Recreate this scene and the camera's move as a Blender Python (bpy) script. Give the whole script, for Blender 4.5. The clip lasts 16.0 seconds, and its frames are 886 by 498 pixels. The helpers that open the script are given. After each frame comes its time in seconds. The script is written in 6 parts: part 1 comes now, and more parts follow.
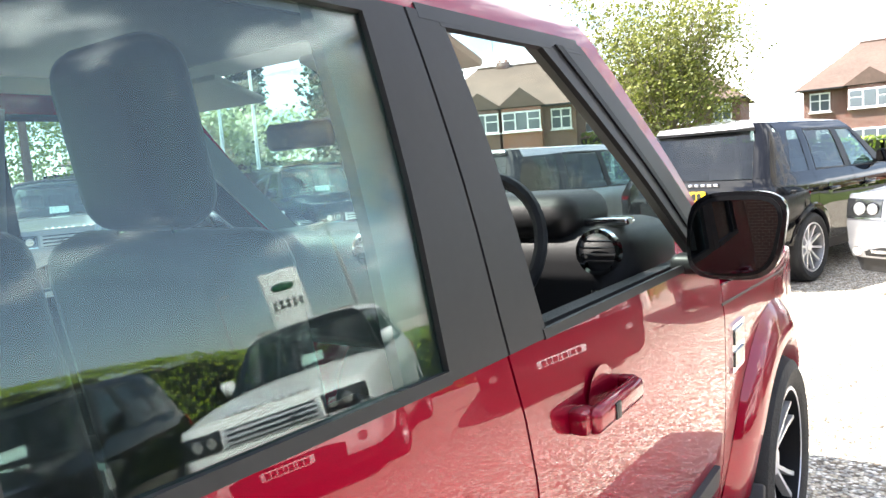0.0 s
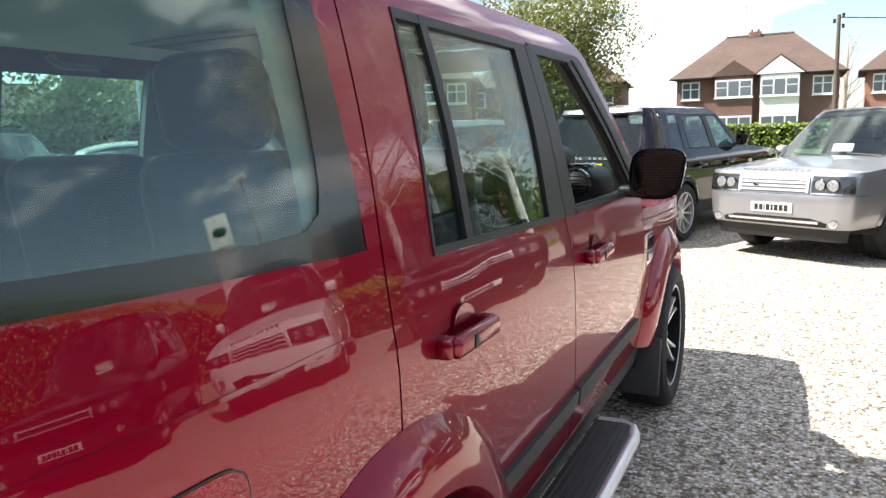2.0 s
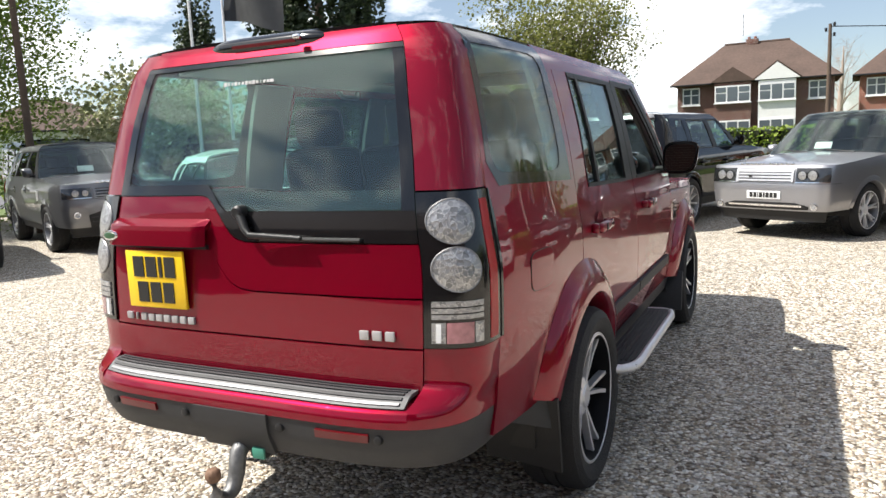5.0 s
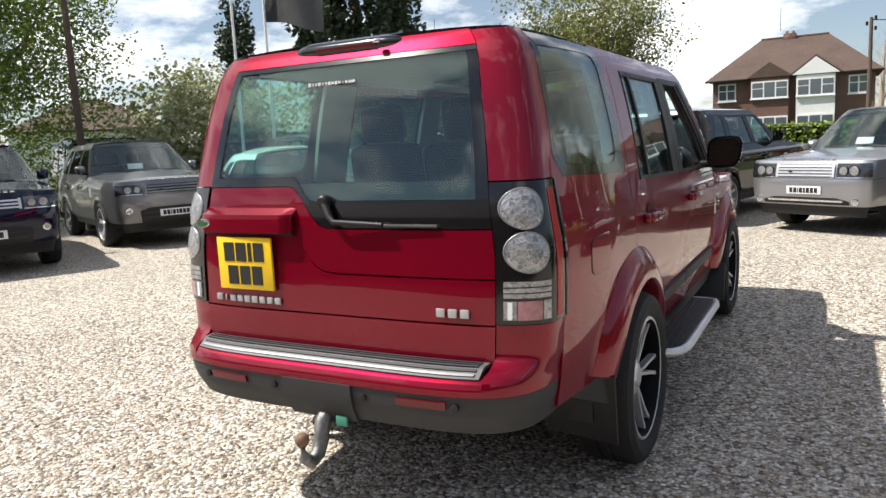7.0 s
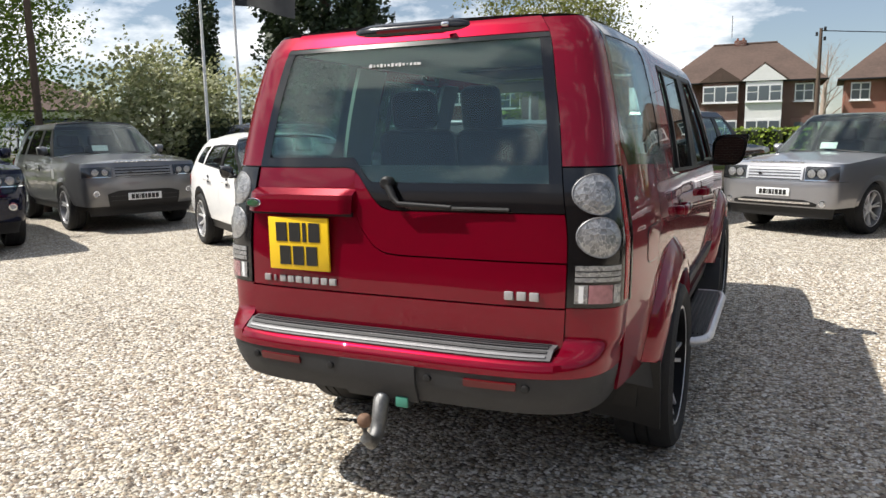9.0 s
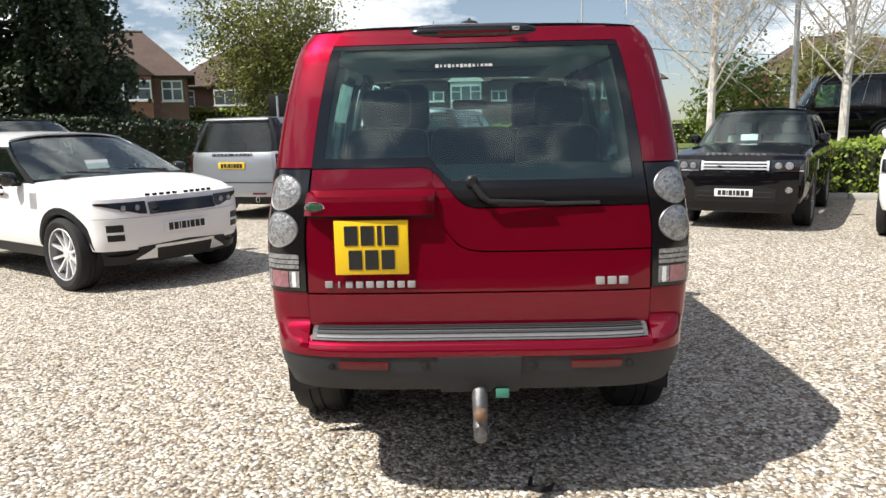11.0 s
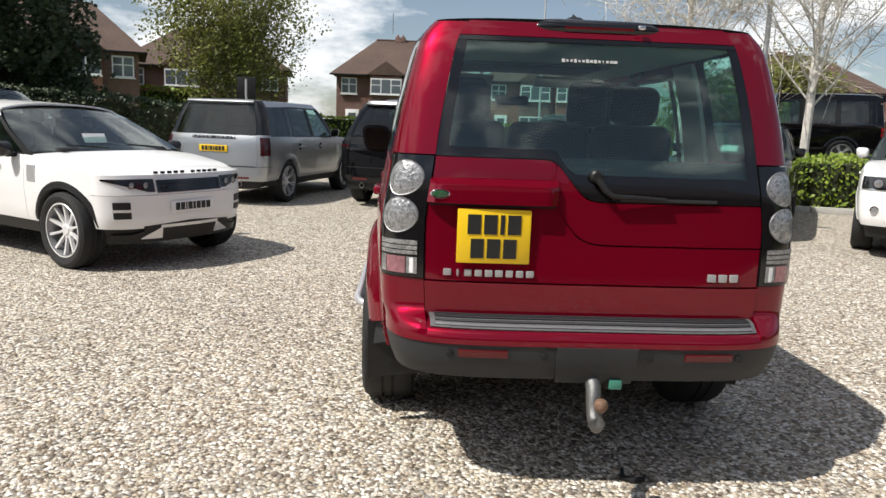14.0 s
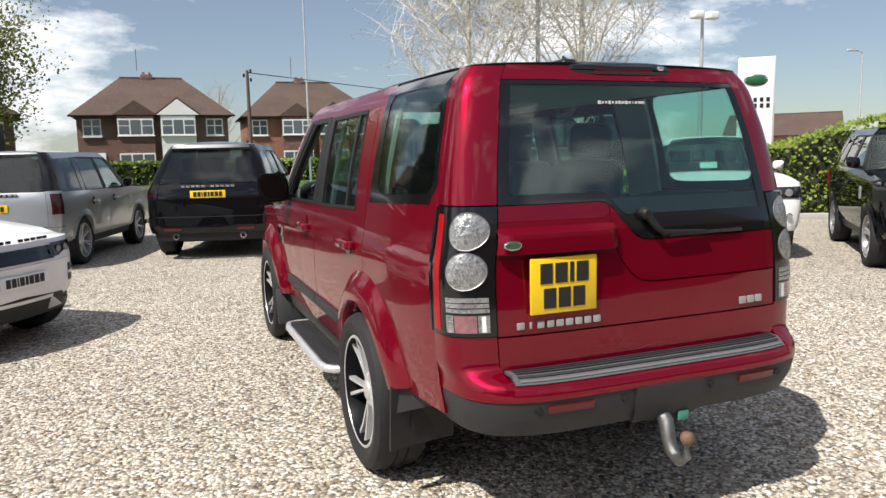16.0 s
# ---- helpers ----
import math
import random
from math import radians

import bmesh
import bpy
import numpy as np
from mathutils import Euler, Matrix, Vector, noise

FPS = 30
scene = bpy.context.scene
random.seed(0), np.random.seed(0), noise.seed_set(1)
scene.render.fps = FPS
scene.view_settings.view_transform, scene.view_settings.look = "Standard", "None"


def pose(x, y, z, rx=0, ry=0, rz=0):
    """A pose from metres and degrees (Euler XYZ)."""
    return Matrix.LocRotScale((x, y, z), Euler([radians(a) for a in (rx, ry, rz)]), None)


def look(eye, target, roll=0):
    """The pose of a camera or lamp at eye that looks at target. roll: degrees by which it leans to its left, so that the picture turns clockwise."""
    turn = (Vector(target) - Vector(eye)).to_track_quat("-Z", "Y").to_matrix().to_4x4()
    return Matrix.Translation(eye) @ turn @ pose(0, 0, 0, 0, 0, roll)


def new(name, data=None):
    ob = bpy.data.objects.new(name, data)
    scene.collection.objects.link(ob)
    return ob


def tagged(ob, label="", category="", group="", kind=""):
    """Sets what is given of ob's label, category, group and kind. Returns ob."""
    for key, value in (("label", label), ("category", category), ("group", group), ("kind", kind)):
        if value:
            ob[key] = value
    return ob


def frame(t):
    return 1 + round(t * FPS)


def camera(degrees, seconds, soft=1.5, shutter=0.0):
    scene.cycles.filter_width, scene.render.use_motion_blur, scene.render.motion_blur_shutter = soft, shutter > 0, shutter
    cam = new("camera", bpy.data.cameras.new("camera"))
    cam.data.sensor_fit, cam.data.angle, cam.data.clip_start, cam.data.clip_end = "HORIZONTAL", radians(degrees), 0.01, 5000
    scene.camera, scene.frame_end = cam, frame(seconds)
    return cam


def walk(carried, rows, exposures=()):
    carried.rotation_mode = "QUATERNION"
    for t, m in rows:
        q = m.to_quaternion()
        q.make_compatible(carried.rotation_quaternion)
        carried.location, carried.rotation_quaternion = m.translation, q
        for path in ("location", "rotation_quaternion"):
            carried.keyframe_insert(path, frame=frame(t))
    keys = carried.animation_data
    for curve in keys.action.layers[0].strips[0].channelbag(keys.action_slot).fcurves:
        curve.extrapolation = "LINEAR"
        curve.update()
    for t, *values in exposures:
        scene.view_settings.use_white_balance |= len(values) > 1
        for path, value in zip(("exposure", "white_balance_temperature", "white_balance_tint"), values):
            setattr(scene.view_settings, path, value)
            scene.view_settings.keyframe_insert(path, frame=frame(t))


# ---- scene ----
cam = camera(62.7, 16.0)

PATH = [
    (0, (1.384, 1.258, 1.509), (0.238, 2.882, 1.288), -4.2),
    (0.5, (1.383, 0.989, 1.498), (0.434, 2.726, 1.213), -2.7),
    (1, (1.452, 0.712, 1.474), (0.479, 2.437, 1.19), -1.6),
    (1.5, (1.464, 0.344, 1.485), (0.512, 2.079, 1.199), -1.5),
    (2, (1.49, -0.002, 1.489), (0.617, 1.77, 1.177), -1.8),
    (2.5, (1.601, -0.425, 1.459), (0.679, 1.32, 1.136), -1.8),
    (3, (1.556, -0.739, 1.44), (0.647, 1.006, 1.077), -1.4),
    (3.5, (1.578, -1.037, 1.451), (0.661, 0.707, 1.108), -1.9),
    (4, (1.637, -1.359, 1.471), (0.738, 0.402, 1.174), -2.1),
    (6.5, (1.672, -2.088, 1.459), (0.799, -0.312, 1.171), -2.8),
    (7, (1.64, -2.089, 1.462), (0.687, -0.355, 1.171), -2.9),
    (7.5, (1.597, -2.097, 1.449), (0.51, -0.443, 1.16), -2.7),
    (8, (1.598, -2.113, 1.451), (0.496, -0.471, 1.151), -1.9),
    (8.5, (1.518, -2.163, 1.451), (0.5, -0.468, 1.148), 1.2),
    (9, (1.284, -2.3, 1.44), (0.456, -0.506, 1.129), -1.0),
    (11.3, (-0.147, -2.716, 1.484), (-0.113, -0.744, 1.152), -0.8),
    (11.5, (-0.18, -2.736, 1.488), (-0.103, -0.764, 1.163), -0.7),
    (12, (-0.193, -2.749, 1.481), (-0.122, -0.766, 1.225), -0.4),
    (12.5, (-0.195, -2.748, 1.477), (-0.154, -0.764, 1.229), -0.4),
    (13, (-0.205, -2.731, 1.47), (-0.177, -0.75, 1.2), -0.7),
    (13.5, (-0.379, -2.714, 1.444), (-0.343, -0.74, 1.129), 0.8),
    (14, (-0.727, -2.696, 1.451), (-0.626, -0.728, 1.106), 2.1),
    (14.5, (-1.046, -2.568, 1.448), (-0.875, -0.61, 1.076), 0.5),
    (15, (-1.385, -2.494, 1.474), (-1.031, -0.558, 1.122), -0.0),
    (15.5, (-1.644, -2.371, 1.5), (-1.026, -0.498, 1.17), 0.5),
    (16, (-1.779, -2.276, 1.513), (-1.047, -0.432, 1.255), -1.3),
]
walk(cam, [(t, look(eye, target, roll)) for t, eye, target, roll in PATH],
     exposures=[(0, 2.55), (0.5, 2.31), (1, 1.93), (2, 1.50), (3.5, 1.20), (4.2, 1.00), (6.5, 0.65), (9, 0.47), (11.5, 0.46), (13, 0.40), (14, 0.18), (15, 0.02), (16, 0.30)])

# ---- light ----
world = bpy.data.worlds.new("sky")
scene.world = world
world.use_nodes = True
wn, wl = world.node_tree.nodes, world.node_tree.links
wn.clear()
SUN_FROM = Vector((-0.65, -0.33, 1.0)).normalized()
sky = wn.new("ShaderNodeTexSky")
sky.sky_type = "NISHITA"
sky.sun_disc = False
sky.sun_elevation = math.asin(SUN_FROM.z)
sky.sun_rotation = math.atan2(SUN_FROM.x, SUN_FROM.y)
sky.dust_density = 0.4
sky.ozone_density = 1.4
wt = wn.new("ShaderNodeTexCoord")
wm = wn.new("ShaderNodeMapping")
wm.inputs["Scale"].default_value = (1.0, 1.0, 2.6)
wm.inputs["Location"].default_value = (6.5, 25.8, 13.3)
wl.new(wt.outputs["Generated"], wm.inputs["Vector"])
cl = wn.new("ShaderNodeTexNoise")
cl.inputs["Scale"].default_value = 3.1
cl.inputs["Detail"].default_value = 7.0
cl.inputs["Roughness"].default_value = 0.6
wl.new(wm.outputs["Vector"], cl.inputs["Vector"])
cr = wn.new("ShaderNodeValToRGB")
cr.color_ramp.elements[0].position, cr.color_ramp.elements[1].position = 0.50, 0.62
cr.color_ramp.elements[0].color = (0.10, 0.10, 0.10, 1)
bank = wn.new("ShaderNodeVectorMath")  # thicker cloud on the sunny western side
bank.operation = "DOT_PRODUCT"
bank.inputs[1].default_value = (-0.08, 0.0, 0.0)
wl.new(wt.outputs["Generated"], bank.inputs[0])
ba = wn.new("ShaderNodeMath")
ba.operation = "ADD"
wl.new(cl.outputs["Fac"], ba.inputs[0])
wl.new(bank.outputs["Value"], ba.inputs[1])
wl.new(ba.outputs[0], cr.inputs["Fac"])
cm = wn.new("ShaderNodeMix")
cm.data_type = "RGBA"
cm.inputs["B"].default_value = (20.0, 20.2, 20.6, 1)
wl.new(cr.outputs["Color"], cm.inputs["Factor"])
sb = wn.new("ShaderNodeHueSaturation")
sb.inputs["Saturation"].default_value, sb.inputs["Value"].default_value = 0.97, 1.25
wl.new(sky.outputs["Color"], sb.inputs["Color"])
tintm = wn.new("ShaderNodeMix")
tintm.data_type, tintm.blend_type = "RGBA", "MULTIPLY"
tintm.inputs["Factor"].default_value = 1.0
tintm.inputs["B"].default_value = (0.94, 1.0, 1.06, 1)
wl.new(sb.outputs["Color"], tintm.inputs["A"])
wl.new(tintm.outputs["Result"], cm.inputs["A"])
wb = wn.new("ShaderNodeBackground")
wb.inputs["Strength"].default_value = 0.05
wo = wn.new("ShaderNodeOutputWorld")
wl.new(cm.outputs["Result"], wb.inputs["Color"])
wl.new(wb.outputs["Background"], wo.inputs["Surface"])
sun = new("sun", bpy.data.lights.new("sun", "SUN"))
sun.data.energy, sun.data.angle, sun.data.color = 5.0, radians(0.53), (1.0, 0.95, 0.87)
sun.matrix_world = look(SUN_FROM * 40, (0, 0, 0))


# ---- materials ----
def mat(name, color, rough=0.5, metal=0.0, coat=0.0, vary=0.0, scale=30.0, bump=0.0, bscale=200.0, spec=0.5, trans=0.0):
    m = bpy.data.materials.new(name)
    m.use_nodes = True
    n, l = m.node_tree.nodes, m.node_tree.links
    p = n["Principled BSDF"]
    p.inputs["Base Color"].default_value = (*color, 1)
    p.inputs["Roughness"].default_value = rough
    p.inputs["Metallic"].default_value = metal
    p.inputs["Coat Weight"].default_value = coat
    p.inputs["Coat Roughness"].default_value = 0.02
    p.inputs["Specular IOR Level"].default_value = spec
    p.inputs["Transmission Weight"].default_value = trans
    tc = n.new("ShaderNodeTexCoord")
    if vary:
        nz = n.new("ShaderNodeTexNoise")
        nz.inputs["Scale"].default_value, nz.inputs["Detail"].default_value = scale, 6
        l.new(tc.outputs["Object"], nz.inputs["Vector"])
        big = n.new("ShaderNodeTexNoise")
        big.inputs["Scale"].default_value, big.inputs["Detail"].default_value = scale / 9, 3
        l.new(tc.outputs["Object"], big.inputs["Vector"])
        ad = n.new("ShaderNodeMath")
        ad.operation = "ADD"
        l.new(nz.outputs["Fac"], ad.inputs[0])
        l.new(big.outputs["Fac"], ad.inputs[1])
        mr = n.new("ShaderNodeMapRange")
        mr.inputs["From Min"].default_value, mr.inputs["From Max"].default_value = 0.6, 1.4
        mr.inputs["To Min"].default_value, mr.inputs["To Max"].default_value = 1 - vary, 1 + vary
        l.new(ad.outputs[0], mr.inputs["Value"])
        hs = n.new("ShaderNodeHueSaturation")
        hs.inputs["Color"].default_value = (*color, 1)
        l.new(mr.outputs[0], hs.inputs["Value"])
        l.new(hs.outputs["Color"], p.inputs["Base Color"])
    if bump:
        bn = n.new("ShaderNodeTexNoise")
        bn.inputs["Scale"].default_value, bn.inputs["Detail"].default_value = bscale, 4
        l.new(tc.outputs["Object"], bn.inputs["Vector"])
        bp = n.new("ShaderNodeBump")
        bp.inputs["Strength"].default_value, bp.inputs["Distance"].default_value = bump, 0.02
        l.new(bn.outputs["Fac"], bp.inputs["Height"])
        l.new(bp.outputs["Normal"], p.inputs["Normal"])
    return m


def paint(name, color, flake=0.35):
    """Clear-coated metallic car paint with fine flakes."""
    m = mat(name, color, rough=0.34, metal=flake, coat=0.85, spec=0.0)
    n, l = m.node_tree.nodes, m.node_tree.links
    p = n["Principled BSDF"]
    tc = n.new("ShaderNodeTexCoord")
    v = n.new("ShaderNodeTexVoronoi")
    v.inputs["Scale"].default_value = 1400
    l.new(tc.outputs["Object"], v.inputs["Vector"])
    mr = n.new("ShaderNodeMapRange")
    mr.inputs["To Min"].default_value, mr.inputs["To Max"].default_value = 0.85, 1.15
    l.new(v.outputs["Color"], mr.inputs["Value"])
    hs = n.new("ShaderNodeHueSaturation")
    hs.inputs["Color"].default_value = (*color, 1)
    l.new(mr.outputs[0], hs.inputs["Value"])
    l.new(hs.outputs["Color"], p.inputs["Base Color"])
    dust = n.new("ShaderNodeTexNoise")
    dust.inputs["Scale"].default_value, dust.inputs["Detail"].default_value = 5, 5
    l.new(tc.outputs["Object"], dust.inputs["Vector"])
    cr = n.new("ShaderNodeMapRange")
    cr.inputs["To Min"].default_value, cr.inputs["To Max"].default_value = 0.0, 0.006
    l.new(dust.outputs["Fac"], cr.inputs["Value"])
    l.new(cr.outputs[0], p.inputs["Coat Roughness"])
    return m


def pane_mat(name, tint, dirt=0.006):
    """Tinted window glass: clear seen through, mirror gloss by Fresnel, a breath of dust."""
    m = bpy.data.materials.new(name)
    m.use_nodes = True
    n, l = m.node_tree.nodes, m.node_tree.links
    n.clear()
    o = n.new("ShaderNodeOutputMaterial")
    t = n.new("ShaderNodeBsdfTransparent")
    t.inputs["Color"].default_value = (*tint, 1)
    g = n.new("ShaderNodeBsdfGlossy")
    g.inputs["Roughness"].default_value = 0.0
    lw = n.new("ShaderNodeLayerWeight")
    lw.inputs["Blend"].default_value = 0.5
    pw = n.new("ShaderNodeMath")
    pw.operation = "POWER"
    pw.inputs[1].default_value = 5.0
    l.new(lw.outputs["Facing"], pw.inputs[0])
    f = n.new("ShaderNodeMapRange")
    f.inputs["To Min"].default_value, f.inputs["To Max"].default_value = 0.067, 1.0
    l.new(pw.outputs[0], f.inputs["Value"])
    mx = n.new("ShaderNodeMixShader")
    l.new(f.outputs[0], mx.inputs[0])
    l.new(t.outputs[0], mx.inputs[1])
    l.new(g.outputs[0], mx.inputs[2])
    d = n.new("ShaderNodeBsdfDiffuse")
    d.inputs["Color"].default_value = (0.5, 0.52, 0.5, 1)
    nz = n.new("ShaderNodeTexNoise")
    nz.inputs["Scale"].default_value, nz.inputs["Detail"].default_value = 7, 6
    tc = n.new("ShaderNodeTexCoord")
    l.new(tc.outputs["Object"], nz.inputs["Vector"])
    mm = n.new("ShaderNodeMath")
    mm.operation = "MULTIPLY"
    mm.inputs[1].default_value = dirt
    l.new(nz.outputs["Fac"], mm.inputs[0])
    mx2 = n.new("ShaderNodeMixShader")
    l.new(mm.outputs[0], mx2.inputs[0])
    l.new(mx.outputs[0], mx2.inputs[1])
    l.new(d.outputs[0], mx2.inputs[2])
    l.new(mx2.outputs[0], o.inputs["Surface"])
    return m


RED = paint("red_paint", (0.19, 0.001, 0.014), 0.5)
WHITE = paint("white_paint", (0.8, 0.8, 0.8), 0.0)
SILVER = paint("silver_paint", (0.42, 0.435, 0.455), 0.75)
GREY = paint("grey_paint", (0.33, 0.33, 0.35), 0.75)
MIDGREY = paint("mid_grey_paint", (0.17, 0.172, 0.18), 0.75)
BLACKP = paint("black_paint", (0.004, 0.004, 0.005), 0.0)
NAVY = paint("navy_paint", (0.005, 0.007, 0.022), 0.4)
PANE = pane_mat("tinted_glass", (0.77, 0.925, 0.89))
CLEAR = pane_mat("clear_glass", (0.86, 0.94, 0.915))
DARKPANE = pane_mat("privacy_glass", (0.42, 0.47, 0.47))
GLOSSBLACK = mat("gloss_black", (0.006, 0.006, 0.007), 0.12, coat=0.25)
SATIN = mat("satin_black_trim", (0.014, 0.014, 0.015), 0.45, vary=0.15, scale=60, spec=0.3)
PLASTIC = mat("grained_dark_plastic", (0.022, 0.023, 0.026), 0.6, vary=0.2, scale=40, bump=0.15, bscale=900)
RUBBER = mat("tyre_rubber", (0.012, 0.012, 0.013), 0.75, vary=0.3, scale=25, bump=0.3, bscale=120)
CHROME = mat("chrome", (0.75, 0.75, 0.77), 0.08, metal=1.0)
BRIGHTALLOY = mat("bright_alloy", (0.78, 0.78, 0.79), 0.35, metal=0.35, vary=0.08, scale=60)
ALLOY = mat("machined_alloy", (0.68, 0.68, 0.70), 0.32, metal=0.6, vary=0.1, scale=90)
GREYALLOY = mat("shaded_alloy", (0.22, 0.22, 0.23), 0.4, metal=0.5, vary=0.15, scale=50)
DARKALLOY = mat("dark_alloy", (0.012, 0.012, 0.013), 0.3, metal=0.3)
STEEL = mat("dull_steel", (0.18, 0.18, 0.18), 0.45, metal=0.8, vary=0.35, scale=60, bump=0.2, bscale=300)
RUST = mat("rusty_steel", (0.20, 0.12, 0.08), 0.7, metal=0.4, vary=0.4, scale=70, bump=0.2, bscale=200)
YELLOW = mat("reflective_yellow", (0.85, 0.55, 0.01), 0.4, vary=0.04, scale=20)
PLATEWHITE = mat("reflective_white", (0.78, 0.79, 0.8), 0.4, vary=0.04, scale=20)
INK = mat("black_print", (0.012, 0.012, 0.012), 0.5)
LETTER = mat("dull_chrome_lettering", (0.42, 0.42, 0.43), 0.35, metal=0.4)
FAINTINK = mat("faint_white_print", (0.4, 0.4, 0.4), 0.6)
WHITEINK = mat("white_print", (0.8, 0.8, 0.8), 0.6)
REDLENS = mat("red_lens", (0.30, 0.003, 0.008), 0.25, spec=0.3)
DARKLENS = mat("dark_red_lens", (0.035, 0.002, 0.004), 0.2, coat=0.5)
LENSRED = mat("red_reflector", (0.10, 0.001, 0.004), 0.3, coat=0.3)
CLOTH = mat("dark_leather", (0.009, 0.0095, 0.011), 0.55, vary=0.2, scale=20, spec=0.3)
PILLARTRIM = mat("grey_pillar_trim", (0.14, 0.145, 0.14), 0.8, vary=0.08, scale=30)
LINING = mat("pale_headlining", (0.45, 0.43, 0.40), 0.9, vary=0.08, scale=30)
DASH = mat("soft_dash", (0.008, 0.008, 0.009), 0.5, bump=0.15, bscale=700, spec=0.25)
HEADLENS = mat("clear_headlamp", (0.05, 0.052, 0.055), 0.12, metal=0.7, coat=1.0, vary=0.3, scale=25)
MATTE = mat("matt_black_plastic", (0.006, 0.006, 0.007), 0.45, spec=0.1)
MIRRORGLASS = mat("mirror_glass", (0.09, 0.095, 0.10), 0.01, metal=1.0)
GREENP = mat("green_plug", (0.05, 0.22, 0.16), 0.5)


def lamp_mat(name):
    """Silvered reflector under a crackled clear lens: the fine facets' differing glints are put into the colour."""
    m = mat(name, (0.62, 0.62, 0.63), 0.3, metal=0.6, coat=0.2)
    n, l = m.node_tree.nodes, m.node_tree.links
    p = n["Principled BSDF"]
    tc = n.new("ShaderNodeTexCoord")
    ws = n.new("ShaderNodeTexNoise")
    ws.inputs["Scale"].default_value, ws.inputs["Detail"].default_value = 60, 3
    l.new(tc.outputs["Object"], ws.inputs["Vector"])
    mx = n.new("ShaderNodeMix")
    mx.data_type = "RGBA"
    mx.inputs["Factor"].default_value = 0.02
    l.new(tc.outputs["Object"], mx.inputs["A"])
    l.new(ws.outputs["Color"], mx.inputs["B"])
    v = n.new("ShaderNodeTexVoronoi")
    v.inputs["Scale"].default_value = 62
    l.new(mx.outputs["Result"], v.inputs["Vector"])
    ed = n.new("ShaderNodeTexVoronoi")
    ed.feature = "DISTANCE_TO_EDGE"
    ed.inputs["Scale"].default_value = 62
    l.new(mx.outputs["Result"], ed.inputs["Vector"])
    line = n.new("ShaderNodeMapRange")
    line.inputs["From Min"].default_value, line.inputs["From Max"].default_value = 0.012, 0.045
    line.inputs["To Min"].default_value, line.inputs["To Max"].default_value = 0.9, 0.0
    l.new(ed.outputs["Distance"], line.inputs["Value"])
    sp = n.new("ShaderNodeSeparateColor")
    l.new(v.outputs["Color"], sp.inputs["Color"])
    # grey per facet, painted as if each caught the light differently
    cr = n.new("ShaderNodeValToRGB")
    cr.color_ramp.elements[0].color, cr.color_ramp.elements[1].color = (0.20, 0.205, 0.21, 1), (0.40, 0.40, 0.41, 1)
    l.new(sp.outputs["Green"], cr.inputs["Fac"])
    lm = n.new("ShaderNodeMix")
    lm.data_type = "RGBA"
    lm.inputs["B"].default_value = (0.62, 0.62, 0.62, 1)
    l.new(line.outputs[0], lm.inputs["Factor"])
    l.new(cr.outputs["Color"], lm.inputs["A"])
    l.new(lm.outputs["Result"], p.inputs["Base Color"])
    b = n.new("ShaderNodeBump")
    b.inputs["Strength"].default_value, b.inputs["Distance"].default_value = 0.4, 0.006
    l.new(v.outputs["Distance"], b.inputs["Height"])
    l.new(b.outputs["Normal"], p.inputs["Normal"])
    return m


FACET = lamp_mat("faceted_reflector")


